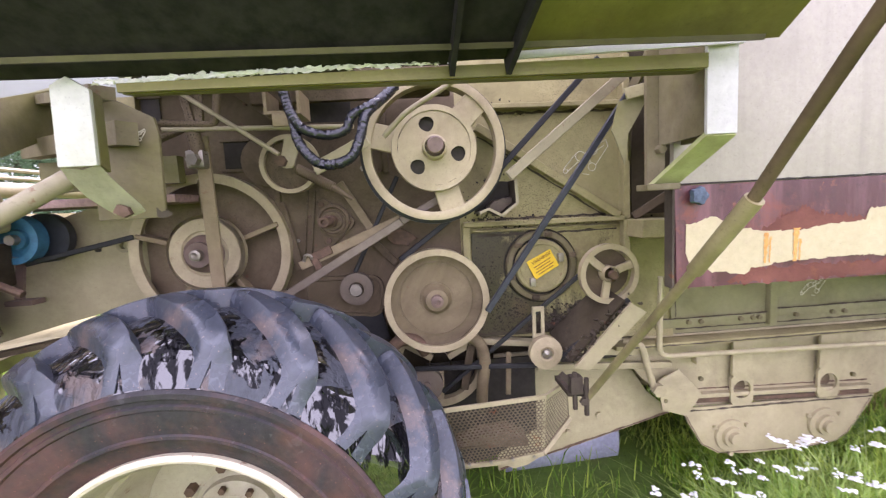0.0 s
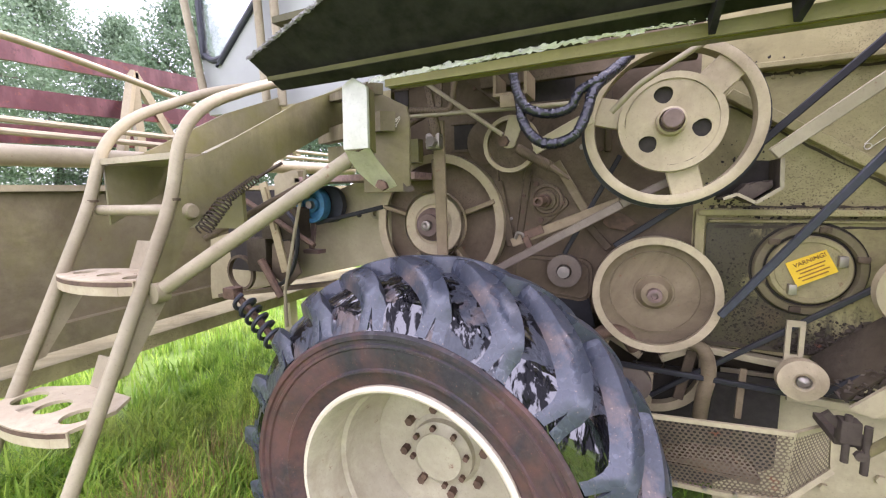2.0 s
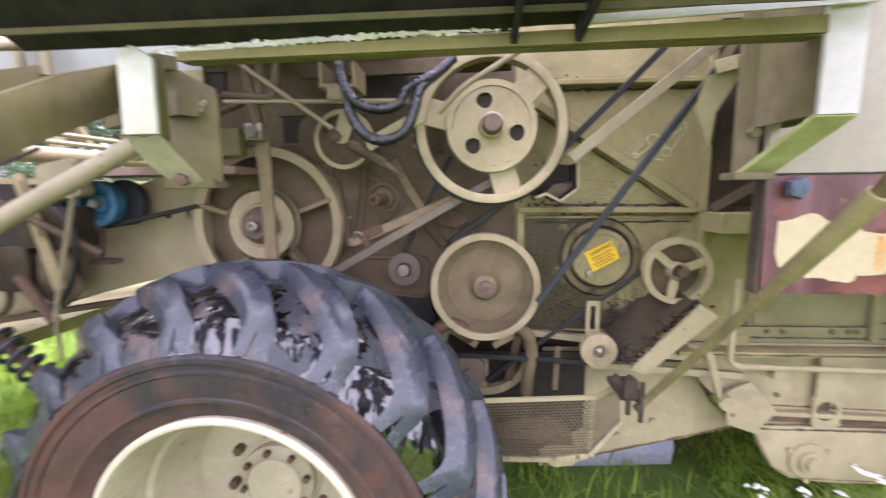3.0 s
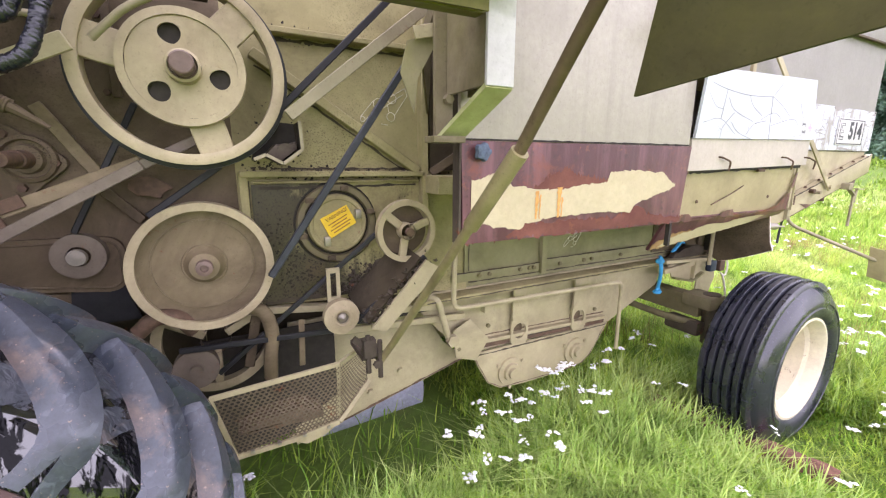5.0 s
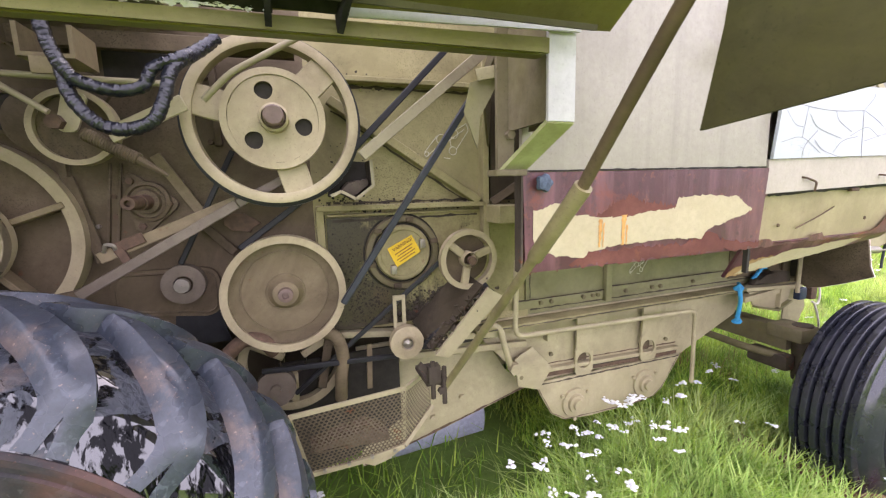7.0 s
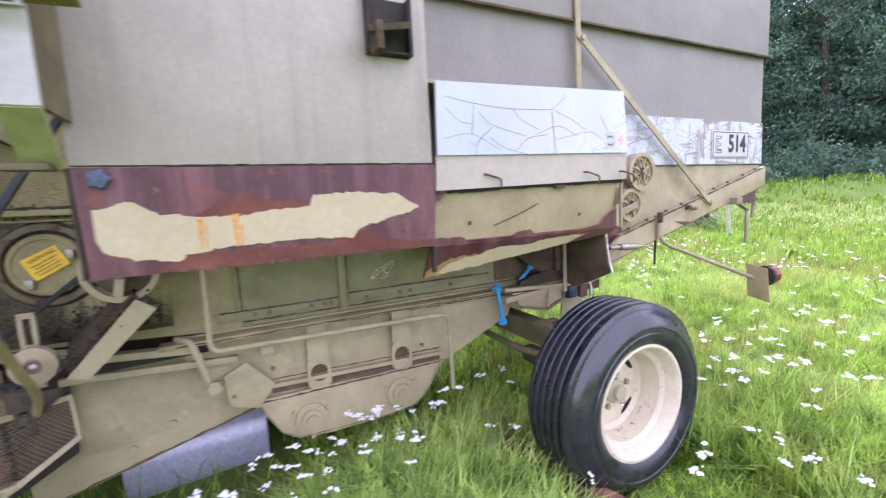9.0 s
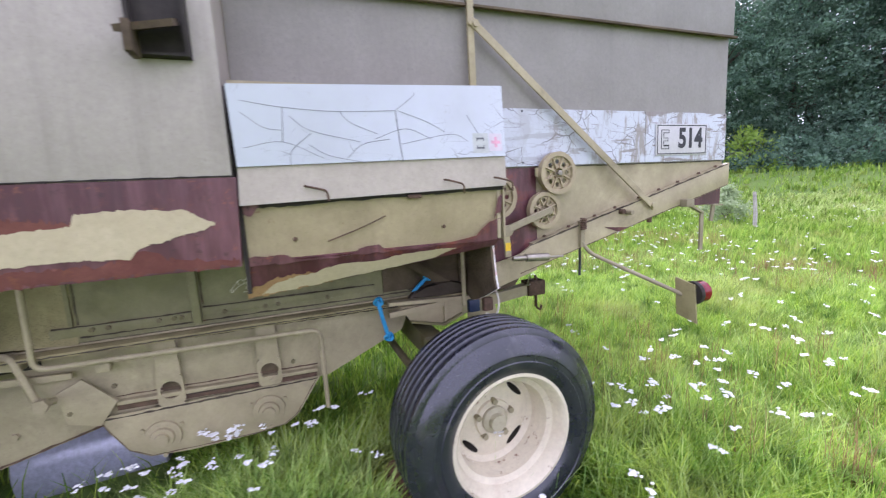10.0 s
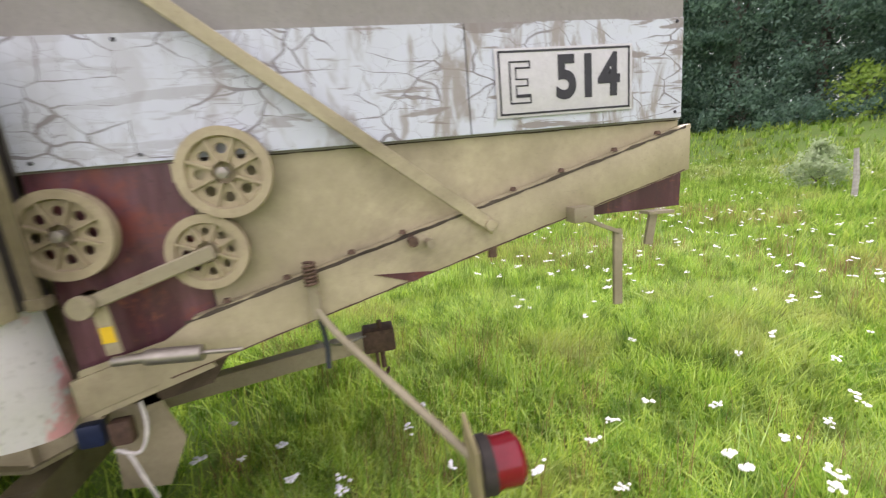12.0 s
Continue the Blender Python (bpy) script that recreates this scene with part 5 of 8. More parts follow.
at("link_arm", lambda b: bar(b, (-0.06, 1.54, 1.755), (-0.26, 1.58, 1.665), 0.045, 0.01, (0, 1, 0), 0.002), M_khaki)

cW = (0.865, 1.68, 1.199)
pW = pulley_part("three_spoke_wheel", "khaki three-spoke belt wheel", M_pulley, cW, [(0.124, -0.016), (0.124, 0.016), (0.104, 0.016), (0.102, -0.016)],
                 [("hub", M_pulley, [(0.03, -0.03), (0.034, -0.02), (0.034, 0.02)], 20), ("shaft_end", M_rust, [(0.018, -0.032), (0.017, -0.05), (0.0005, -0.05)], 14)])
spokes(pW, cW, 0.02, 0.107, 0.0, 3, 0.032, 0.018, M_pulley, -1.75)
# added disc; its dark colour stands in for the opening behind the spokes
at("wheel_shade_disc", lambda b: lathe(b, [(0.100, 0.030), (0.100, 0.036), (0.0005, 0.036), (0.0005, 0.030)], cW, 40), M_grease_and_shade, pW)

cV = (0.623, 1.808, 1.229)
cov = at("inspection_cover", lambda b: lathe(b, [(0.117, 0.01), (0.116, -0.014), (0.110, -0.022), (0.098, -0.022), (0.094, -0.018), (0.0005, -0.018)], cV, 56), M_wall, combine, "round inspection cover with a yellow sticker")
at("cover_flange", lambda b: lathe(b, [(0.155, 0.016), (0.155, -0.008), (0.151, -0.014), (0.131, -0.014), (0.127, -0.006), (0.127, 0.016)], cV, 56, closed=True), M_dull, cov, "greasy olive flange")
at("cover_gasket", lambda b: lathe(b, [(0.128, 0.014), (0.128, 0.004), (0.1165, 0.004), (0.1165, 0.014)], cV, 48, closed=True), M_oil, cov, "black greasy groove")
at("flange_seam", lambda b: lathe(b, [(0.165, 0.018), (0.164, 0.0095), (0.1555, 0.0095), (0.1555, 0.018)], cV, 56, closed=True), M_oil, cov, "black grease round the flange")
for k in range(6):
    a = 0.3 + k * math.pi / 3
    at("clip", lambda b: box(b, cV[0] + 0.14 * math.cos(a) - 0.016, cV[0] + 0.14 * math.cos(a) + 0.016, 1.785, 1.80, cV[2] + 0.14 * math.sin(a) - 0.01, cV[2] + 0.14 * math.sin(a) + 0.01, 0.003), M_grease_and_shade, cov)
for x, z in ((0.575, 1.165), (0.70, 1.265)):
    at("cover_nut", lambda b: box(b, x - 0.012, x + 0.012, 1.765, 1.786, z - 0.018, z + 0.018, 0.004), M_steel, cov)
sticker = at("sticker", lambda b: sheet(b, [(0.553, 1.783, 1.252), (0.590, 1.783, 1.173), (0.694, 1.783, 1.231), (0.657, 1.783, 1.303)][::-1], -0.002), M_yellow, cov, "yellow warning sticker")


def letters(name, body, size, mat, parent, m, bold=0.0, squeeze=1.0):
    """Writing in the built-in font as a flat mesh; m lays its plane into the place."""
    cu = bpy.data.curves.new(name, "FONT")
    cu.body, cu.size, cu.offset, cu.extrude = body, size, bold, 0.0006
    cu.align_x, cu.align_y = "CENTER", "CENTER"
    tmp = bpy.data.objects.new(name, cu)
    me = bpy.data.meshes.new_from_object(tmp)
    bpy.data.objects.remove(tmp)
    me.transform(m @ Matrix.Diagonal((squeeze, 1, 1, 1)))
    me.materials.clear()
    me.materials.append(mat)
    ob = new(name, me)
    ob.parent, ob.matrix_parent_inverse = parent, base_of(parent).inverted()
    return ob


ux, uz = V(0.104, 0, 0.058).normalized(), V(-0.037, 0, 0.079).normalized()


def on_sticker(u, v, y=1.7795):
    o = V(0.6235, y, 1.2385) + ux * u + uz * v
    return Matrix(((ux.x, uz.x, 0, o.x), (0, 0, -1, o.y), (ux.z, uz.z, 1, o.z), (0, 0, 0, 1)))


letters("sticker_heading", "VARNING!", 0.020, M_brownp, sticker, on_sticker(0.005, 0.027))
for k in range(4):
    w = (0.085, 0.07, 0.09, 0.075)[k]
    o = V(0.6235, 1.7795, 1.2385) + uz * (0.008 - 0.012 * k)
    at("print_line", lambda b: bar(b, o - ux * w / 2, o + ux * w / 2, 0.001, 0.004, uz), M_brownp, sticker)

cI = (0.588, 1.67, 0.892)
pulley_part("idler", "flat steel idler roller", M_pulley, cI, [(0.067, -0.016), (0.067, 0.016), (0.02, 0.016), (0.02, -0.02), (0.03, -0.026), (0.05, -0.02)], [("idler_bolt", M_steel, [(0.021, -0.03), (0.02, -0.02), (0.0005, -0.034)], 12)])
b = B()
for x0, x1, z0, z1 in ((0.548, 0.562, 0.93, 1.075), (0.584, 0.598, 0.93, 1.075), (0.562, 0.584, 1.055, 1.075), (0.562, 0.584, 0.93, 0.96), (0.565, 0.60, 0.80, 0.93)):
    box(b, x0, x1, 1.70, 1.71, z0, z1)
part("slotted_bracket", b, M_khaki, combine)

cQ = (-0.172, 1.785, 1.186)
pulley_part("guide_roller", "dark grooved guide roller", M_bar, cQ, [(0.068, -0.02), (0.068, 0.02), (0.03, 0.02), (0.03, -0.02), (0.05, -0.022)], [("roller_hub", M_steel, [(0.026, -0.03), (0.024, -0.045), (0.0005, -0.046)], 18)])
at("roller_bracket", lambda b: prism(b, [(-0.21, 1.13), (-0.09, 1.13), (-0.05, 0.95), (-0.23, 0.95)], 1.81, 1.825), M_belt_dark)
at("lower_roller", lambda b: lathe(b, [(0.072, -0.02), (0.072, 0.02), (0.0005, 0.02), (0.0005, -0.034), (0.018, -0.034), (0.02, -0.020), (0.034, -0.018), (0.036, -0.010), (0.048, -0.010), (0.050, -0.018), (0.060, -0.018), (0.062, -0.012)], (0.093, 1.76, 0.757), 32), M_bar, combine, "dark grooved lower roller")

# bearing on a triangular plate
FLANGE = [(-0.294, 1.545), (-0.190, 1.465), (-0.274, 1.393)]
flange = at("bearing_flange", lambda b: prism(b, rounded(FLANGE, 0.024), 1.802, 1.829, bevel=0.004), M_grease_and_shade, combine, "three-lobed bearing flange")
for x, z in FLANGE:
    at("flange_bolt", lambda b: nut(b, (x, 1.802, z), 0.012, 0.014), M_rust, flange)
at("bearing", lambda b: lathe(b, [(0.068, 0.0), (0.066, -0.018), (0.056, -0.024), (0.052, -0.012), (0.042, -0.012), (0.038, -0.03), (0.0005, -0.03)], (-0.250, 1.803, 1.475), 36), M_grease_and_shade, flange)
at("drive_shaft", lambda b: lathe(b, [(0.026, -0.02), (0.025, -0.09), (0.021, -0.092), (0.021, -0.182), (0.019, -0.186), (0.010, -0.186), (0.008, -0.170), (0.0005, -0.170)], (-0.252, 1.80, 1.474), 24), M_rust, flange, "brown splined shaft end")
at("slot_cover", lambda b: prism(b, rounded([(-0.345, 1.19), (-0.345, 1.135), (-0.115, 1.105), (-0.115, 1.185)], 0.05), 1.806, 1.8295, bevel=0.006), M_fwall, combine, "long rounded cover over the lower shaft")
at("cover_rim", lambda b: tube(b, [(x, 1.806, z) for x, z in rounded([(-0.345, 1.19), (-0.345, 1.135), (-0.115, 1.105), (-0.115, 1.185)], 0.036)] + [(-0.345 + 0.036 * math.cos(2.0), 1.806, 1.226)], 0.004, 6), M_grease_and_shade)
at("rusty_plate", lambda b: prism(b, [(-0.024, 1.408), (0.0, 1.422), (0.035, 1.422), (0.07, 1.402), (0.094, 1.382), (0.064, 1.372), (0.055, 1.35), (0.03, 1.362), (-0.004, 1.36), (-0.03, 1.385)], 1.79, 1.80, bevel=0.002), M_rust)
for p, q in (((-0.350, 1.606), (-0.386, 1.333)), ((-0.320, 1.606), (-0.358, 1.331))):
    at("wall_seam", lambda b: bar(b, (p[0], 1.825, p[1]), (q[0], 1.825, q[1]), 0.007, 0.014, (0, 1, 0), 0.001), M_grease_and_shade)

# levers, rods and bars
for name, p, q, w, h, mat in (
    ("steel_bar", (-0.42, 1.65, 1.203), (0.035, 1.65, 1.460), 0.012, 0.031, M_bar),
    ("steel_bar", (0.035, 1.66, 1.460), (0.20, 1.68, 1.545), 0.012, 0.028, M_bar),
    ("angle_bar", (-0.372, 1.70, 1.305), (0.03, 1.70, 1.468), 0.018, 0.036, M_web),
    ("rusty_sleeve", (-0.33, 1.688, 1.332), (-0.245, 1.688, 1.366), 0.012, 0.034, M_rust),
    ("rusty_tab", (-0.315, 1.685, 1.335), (-0.292, 1.685, 1.285), 0.012, 0.026, M_rust),
    ("wall_strut", (-0.215, 1.80, 1.629), (-0.098, 1.80, 1.431), 0.012, 0.034, M_web),
    ("wall_strut", (-0.092, 1.81, 1.380), (-0.005, 1.81, 1.280), 0.012, 0.030, M_grease_and_shade),
    ("flat_lever", (-0.622, 1.545, 1.79), (-0.614, 1.545, 1.20), 0.014, 0.046, M_web),
    ("support_bar", (-0.46, 1.80, 1.56), (-0.40, 1.80, 1.28), 0.012, 0.035, M_grease_and_shade),
    ("tube_lever", (0.43, 1.527, 1.603), (0.87, 1.50, 1.955), 0.02, 0.036, M_ladder),
    ("cross_rod_bar", (-0.50, 1.70, 1.95), (0.25, 1.70, 1.96), 0.03, 0.05, M_grease_and_shade),
    ("hanger", (-0.66, 1.52, 1.96), (-0.63, 1.52, 1.80), 0.012, 0.025, M_grease_and_shade),
    ("hanger", (-0.60, 1.52, 1.96), (-0.61, 1.52, 1.80), 0.012, 0.025, M_grease_and_shade),
    ("strut", (-0.56, 1.75, 2.0), (-0.30, 1.75, 1.80), 0.02, 0.06, M_grease_and_shade),
    ("inner_strap", (0.455, 1.76, 0.87), (0.447, 1.76, 0.68), 0.01, 0.022, M_web),
    ("inner_strap", (0.30, 1.80, 0.90), (0.26, 1.80, 0.70), 0.01, 0.035, M_grease_and_shade),
    ("sill", (0.28, 1.83, 0.915), (0.75, 1.80, 0.87), 0.05, 0.025, M_khaki),
    ("sill", (0.72, 1.80, 0.845), (1.06, 1.80, 0.815), 0.05, 0.03, M_khaki),
):
    at(name, lambda b: bar(b, p, q, h, w, (0, 1, 0), 0.002), mat)
for name, pts, r, mat in (
    ("control_rod", [(-0.72, 1.5, 1.808), (-0.10, 1.5, 1.794)], 0.008, M_ladder),
    ("control_rod", [(-0.66, 1.49, 1.93), (-0.355, 1.50, 1.712)], 0.008, M_ladder),
    ("control_rod", [(-0.72, 1.5, 1.83), (-0.55, 1.5, 1.815), (-0.53, 1.5, 1.95)], 0.012, M_grease_and_shade),
    ("latch_rod", [(0.0, 1.47, 1.75), (0.075, 1.45, 1.82), (0.30, 1.43, 1.945)], 0.009, M_ladder),
    ("shift_rod", [(-0.62, 1.52, 1.72), (-0.635, 1.52, 1.80)], 0.022, M_grease_and_shade),
):
    at(name, lambda b: tube(b, bent(pts, 0.03), r, 10), mat)

at("pivot_hook", lambda b: tube(b, bent([(-0.355, 1.69, 1.325), (-0.345, 1.68, 1.352), (-0.322, 1.68, 1.345), (-0.322, 1.69, 1.318)], 0.01), 0.006, 8), M_steel)
at("hook_block", lambda b: (box(b, -0.66, -0.60, 1.50, 1.56, 1.68, 1.74, 0.01), nut(b, (-0.625, 1.50, 1.705), 0.02, 0.03)), M_steel)
at("open_bracket", lambda b: (box(b, -0.365, -0.355, 1.42, 1.55, 1.835, 1.90), box(b, -0.262, -0.252, 1.42, 1.55, 1.835, 1.90), box(b, -0.365, -0.252, 1.42, 1.55, 1.825, 1.835), box(b, -0.34, -0.275, 1.41, 1.42, 1.785, 1.826, 0.006)), M_web)
HOUSING = [(0.472, 1.595), (0.476, 1.507), (0.415, 1.463), (0.366, 1.490), (0.33, 1.476), (0.35, 1.56), (0.41, 1.60)]
housing = at("belt_housing", lambda b: prism(b, HOUSING, 1.725, 1.735), M_dark, combine, "open dark belt housing caked with chaff")
for p, q in zip(HOUSING[:4], HOUSING[1:5]):
    at("housing_wall", lambda b: sheet(b, [(p[0], 1.60, p[1]), (q[0], 1.60, q[1]), (q[0], 1.725, q[1]), (p[0], 1.725, p[1])], 0.005), M_crust_and_shade, housing)
    at("housing_lip", lambda b: bar(b, (p[0], 1.598, p[1]), (q[0], 1.598, q[1]), 0.010, 0.006, (0, 1, 0)), M_ladder, housing)
at("housing_chaff", lambda b: prism(b, [(0.37, 1.495), (0.415, 1.47), (0.468, 1.51), (0.465, 1.535), (0.43, 1.52), (0.40, 1.525)], 1.64, 1.72, bevel=0.008), M_crust_and_shade, housing)

# belts
for p, q, w, h in (
    ((0.893, 1.561, 1.886), (0.352, 1.645, 1.085), 0.018, 0.024),
    ((0.856, 1.724, 2.066), (0.40, 1.70, 1.61), 0.018, 0.024),
    ((0.235, 1.765, 1.455), (0.015, 1.765, 1.297), 0.014, 0.022),
    ((0.025, 1.765, 1.64), (-0.172, 1.765, 1.258), 0.012, 0.018),
    ((0.16, 1.75, 0.72), (0.775, 1.70, 1.215), 0.014, 0.018),
    ((0.05, 1.74, 0.835), (0.60, 1.70, 0.825), 0.014, 0.020),
    ((0.645, 1.67, 0.855), (0.94, 1.66, 1.09), 0.016, 0.022),
    ((-1.40, 1.72, 1.375), (-1.02, 1.76, 1.455), 0.016, 0.02),
):
    at("belt", lambda b: bar(b, p, q, h, w, (0, 1, 0), 0.003), M_belt if p[0] > 0.88 else M_belt_dark)
at("belt_guard", lambda b: sheet(b, [(0.688, 1.615, 0.845), (0.744, 1.615, 0.824), (0.975, 1.60, 1.053), (0.912, 1.60, 1.094)], 0.012), M_khaki, combine, "slanting khaki belt guard")
at("belt_guard_back", lambda b: sheet(b, [(0.655, 1.80, 0.92), (0.688, 1.63, 0.852), (0.908, 1.625, 1.092), (0.88, 1.80, 1.13)], 0.012), M_tar_and_shade, combine, "greasy board with chaff")

# hydraulic hoses
for pts, r in (
    ([(-0.285, 1.34, 1.93), (-0.268, 1.34, 1.83), (-0.235, 1.34, 1.765), (-0.17, 1.35, 1.742), (-0.11, 1.36, 1.755), (-0.085, 1.37, 1.80), (-0.03, 1.38, 1.83), (0.0, 1.42, 1.86), (0.05, 1.46, 1.91)], 0.016),
    ([(-0.262, 1.36, 1.80), (-0.245, 1.35, 1.72), (-0.20, 1.34, 1.665), (-0.145, 1.34, 1.652), (-0.09, 1.34, 1.675), (-0.062, 1.35, 1.735), (-0.045, 1.37, 1.80), (0.0, 1.42, 1.855), (0.04, 1.46, 1.90)], 0.017),
):
    path = smooth_path(pts, 34)
    b = B()
    tube(b, path, r, 14, [r * (0.90 + 0.05 * (k % 4) / 3 + 0.10 * noise.noise((k * 0.23, r * 900, 0))) for k in range(len(path))])
    for v in b.verts:
        v.co += V(*[0.0022 * noise.noise((v.co.x * 95 + o, v.co.y * 95, v.co.z * 95)) for o in (0, 17, 41)])
    part("hydraulic_hose", b, M_hose, combine, "black ribbed hydraulic hose")

# perforated chaff guard
def honeycomb(b, corners, step, hole):
    """A plate with six-sided holes, laid over four corners."""
    p00, p10, p11, p01 = (Vector(c) for c in corners)
    w, h = (p10 - p00).length, (p01 - p00).length
    nx, ny = int(w / step), int(h / (step * 0.866))

    def lay(u, v):
        return (p00 * (1 - u) + p10 * u) * (1 - v) + (p01 * (1 - u) + p11 * u) * v
    for j in range(ny):
        for i in range(nx):
            cu, cv = (i + 0.5 + (0.5 if j % 2 else 0)) / (nx + 0.5), (j + 0.5) / ny
            rings = []
            for r in (hole, step * 0.578):
                rings.append([b.verts.new(lay(min(1, max(0, cu + r * math.sin(math.pi * k / 3) / w)), min(1, max(0, cv + r * math.cos(math.pi * k / 3) / h)))) for k in range(6)])
            for k in range(6):
                b.faces.new((rings[0][k], rings[0][(k + 1) % 6], rings[1][(k + 1) % 6], rings[1][k]))


gTL, gTR, gBR, gBL = V(0.138, 1.50, 0.765), V(0.54, 1.53, 0.772), V(0.535, 1.56, 0.527), V(0.19, 1.56, 0.502)
sTR, sBR, gBM = V(0.674, 1.66, 0.762), V(0.682, 1.66, 0.607), V(0.389, 1.565, 0.503)
b = B()
honeycomb(b, (gBL, gBR, gTR, gTL), 0.0145, 0.0052)
guard = part("chaff_guard", b, M_sieve, combine, "perforated greasy chaff guard with khaki edging")
b = B()
honeycomb(b, (gBR + V(0.002, 0, 0), sBR, sTR, gTR + V(0.002, 0, 0)), 0.0145, 0.0052)
part("guard_side", b, M_sieve, guard)
for p, q, h in ((gTL, gTR, 0.014), (gTR, sTR, 0.016), (gBL, gBM, 0.016), (gBM, gBR, 0.018), (gBR, sBR, 0.018), (sBR, sTR, 0.012), (gTL, gBL, 0.014)):
    at("edging", lambda b: bar(b, p + V(0, -0.004, 0), q + V(0, -0.004, 0), h, 0.012, (0, 1, 0)), M_khaki, guard)
at("guard_lip", lambda b: prism(b, rounded([(0.37, 0.505), (0.54, 0.528), (0.47, 0.488), (0.42, 0.478)], 0.012), 1.568, 1.575), M_khaki, guard)
for k in range(4):
    at("guard_bolt", lambda b: nut(b, (0.24 + 0.085 * k, 1.558, 0.508 + 0.004 * k), 0.007, 0.012), M_steel, guard)

# clamp at the foot of the prop rod
at("prop_clamp", lambda b: (box(b, 0.60, 0.645, 1.42, 1.46, 0.82, 0.885, 0.006), box(b, 0.60, 0.68, 1.45, 1.60, 0.80, 0.82, 0.004), tube(b, [(0.617, 1.43, 0.765), (0.617, 1.43, 0.90)], 0.009, 10), tube(b, [(0.655, 1.42, 0.745), (0.655, 1.42, 0.88)], 0.009, 10), bar(b, (0.575, 1.45, 0.89), (0.67, 1.45, 0.79), 0.014, 0.02), nut(b, (0.64, 1.415, 0.80), 0.014, 0.012)), M_crust_and_shade, combine, "rusty clamp holding the rod")

# plate drawings in thin white lines
def drawing(o, scale, parent, name="line_drawing"):
    b = B()
    o = Vector(o)

    def stroke(*pts):
        tube(b, [o + V(x, 0, z) * scale for x, z in pts], 0.0014, 5)

    def ring(x, z, r):
        stroke(*[(x + r * math.cos(a), z + r * math.sin(a)) for a in (k * math.pi / 7 for k in range(15))])
    ring(0.35, 0.2, 0.11), ring(0.65, 0.32, 0.10), ring(0.62, -0.05, 0.09), ring(0.0, -0.12, 0.05)
    stroke((0, -0.17), (0.3, 0.08)), stroke((-0.05, -0.08), (0.24, 0.26)), stroke((0.45, 0.26), (0.95, 0.55)), stroke((0.45, 0.12), (0.9, 0.42))
    stroke((0.95, 0.55), (1.0, 0.4), (0.7, -0.02)), stroke((0.55, 0.2), (0.58, 0.04)), stroke((0.4, -0.2), (0.55, -0.22))
    return part(name, b, M_line, parent, "thin white line drawing")


drawing((0.75, 1.8265, 1.655), 0.19, combine)
drawing((1.86, 1.8265, 1.03), 0.12, combine)
drawing((-0.668, 1.2475, 1.735), 0.045, combine)

# ---- rear pulleys and linkage ----
def rear_pulley(c, R, nut_mat):
    p = pulley_part("rear_pulley", "khaki cast pulley with eight holes", M_pulley, c, [(R, -0.018), (R, 0.018), (R - 0.012, 0.018), (R - 0.02, 0.0), (R - 0.028, 0.0), (R - 0.024, -0.018)],
                    [("hub", M_pulley, [(0.03, -0.015), (0.03, 0.012), (0.0005, 0.012), (0.0005, -0.015)], 20), ("hub_nut", nut_mat, [(0.017, -0.015), (0.016, -0.032), (0.0005, -0.034)], 6)])
    b = B()
    holed_disc(b, c, 0.03, R - 0.022, -0.002, 8, (R - 0.05) * 0.2, 0.008)
    part("pierced_disc", b, M_pulley, p)
    for k in range(8):
        a = (k + 0.5) * math.pi / 4
        d = V(math.cos(a), 0, math.sin(a))
        at("rib", lambda b: bar(b, Vector(c) + d * 0.028 + V(0, -0.008, 0), Vector(c) + d * (R - 0.024) + V(0, -0.006, 0), 0.007, 0.014, (0, 1, 0)), M_pulley, p)
    return p


rear_pulley((3.626, 1.642, 1.509), 0.121, M_steel)
rear_pulley((3.540, 1.655, 1.300), 0.106, M_rust)
rear_pulley((3.222, 1.635, 1.390), 0.118, M_steel)
at("pulley_bracket", lambda b: (box(b, 3.49, 3.60, 1.655, 1.665, 1.495, 1.545), box(b, 3.50, 3.56, 1.652, 1.655, 1.515, 1.525)), M_khaki)
at("link_lever", lambda b: (bar(b, (3.247, 1.598, 1.209), (3.565, 1.612, 1.305), 0.04, 0.014, (0, 1, 0), 0.004), lathe(b, [(0.032, -0.02), (0.03, -0.035), (0.0005, -0.036), (0.0005, 0.03), (0.032, 0.03)], (3.247, 1.598, 1.209), 18)), M_ladder)
at("link_hanger", lambda b: bar(b, (3.262, 1.615, 1.20), (3.272, 1.615, 1.06), 0.036, 0.01, (0, 1, 0)), M_khaki)
at("hazard_mark", lambda b: prism(b, [(3.252, 1.095), (3.286, 1.095), (3.284, 1.14), (3.254, 1.14)], 1.6065, 1.6085), M_yellow)
at("upright_lever", lambda b: (bar(b, (3.160, 1.565, 1.75), (3.163, 1.565, 1.24), 0.034, 0.012, (0, 1, 0), 0.003), box(b, 3.143, 3.183, 1.555, 1.60, 1.22, 1.25, 0.004)), M_dull)
at("gas_strut", lambda b: tube(b, [(3.28, 1.58, 1.052), (3.36, 1.575, 1.05), (3.3601, 1.575, 1.05), (3.50, 1.565, 1.042), (3.5001, 1.565, 1.042), (3.60, 1.56, 1.035)], 0.01, 10, [0.014, 0.014, 0.022, 0.022, 0.006, 0.006]), M_steel, combine, "bright steel strut")
at("box_end_wall", lambda b: sheet(b, [(3.088, 1.33, 1.20), (3.088, 1.60, 1.20), (3.088, 1.60, 1.86), (3.088, 1.335, 1.86)], 0.008), M_khaki)
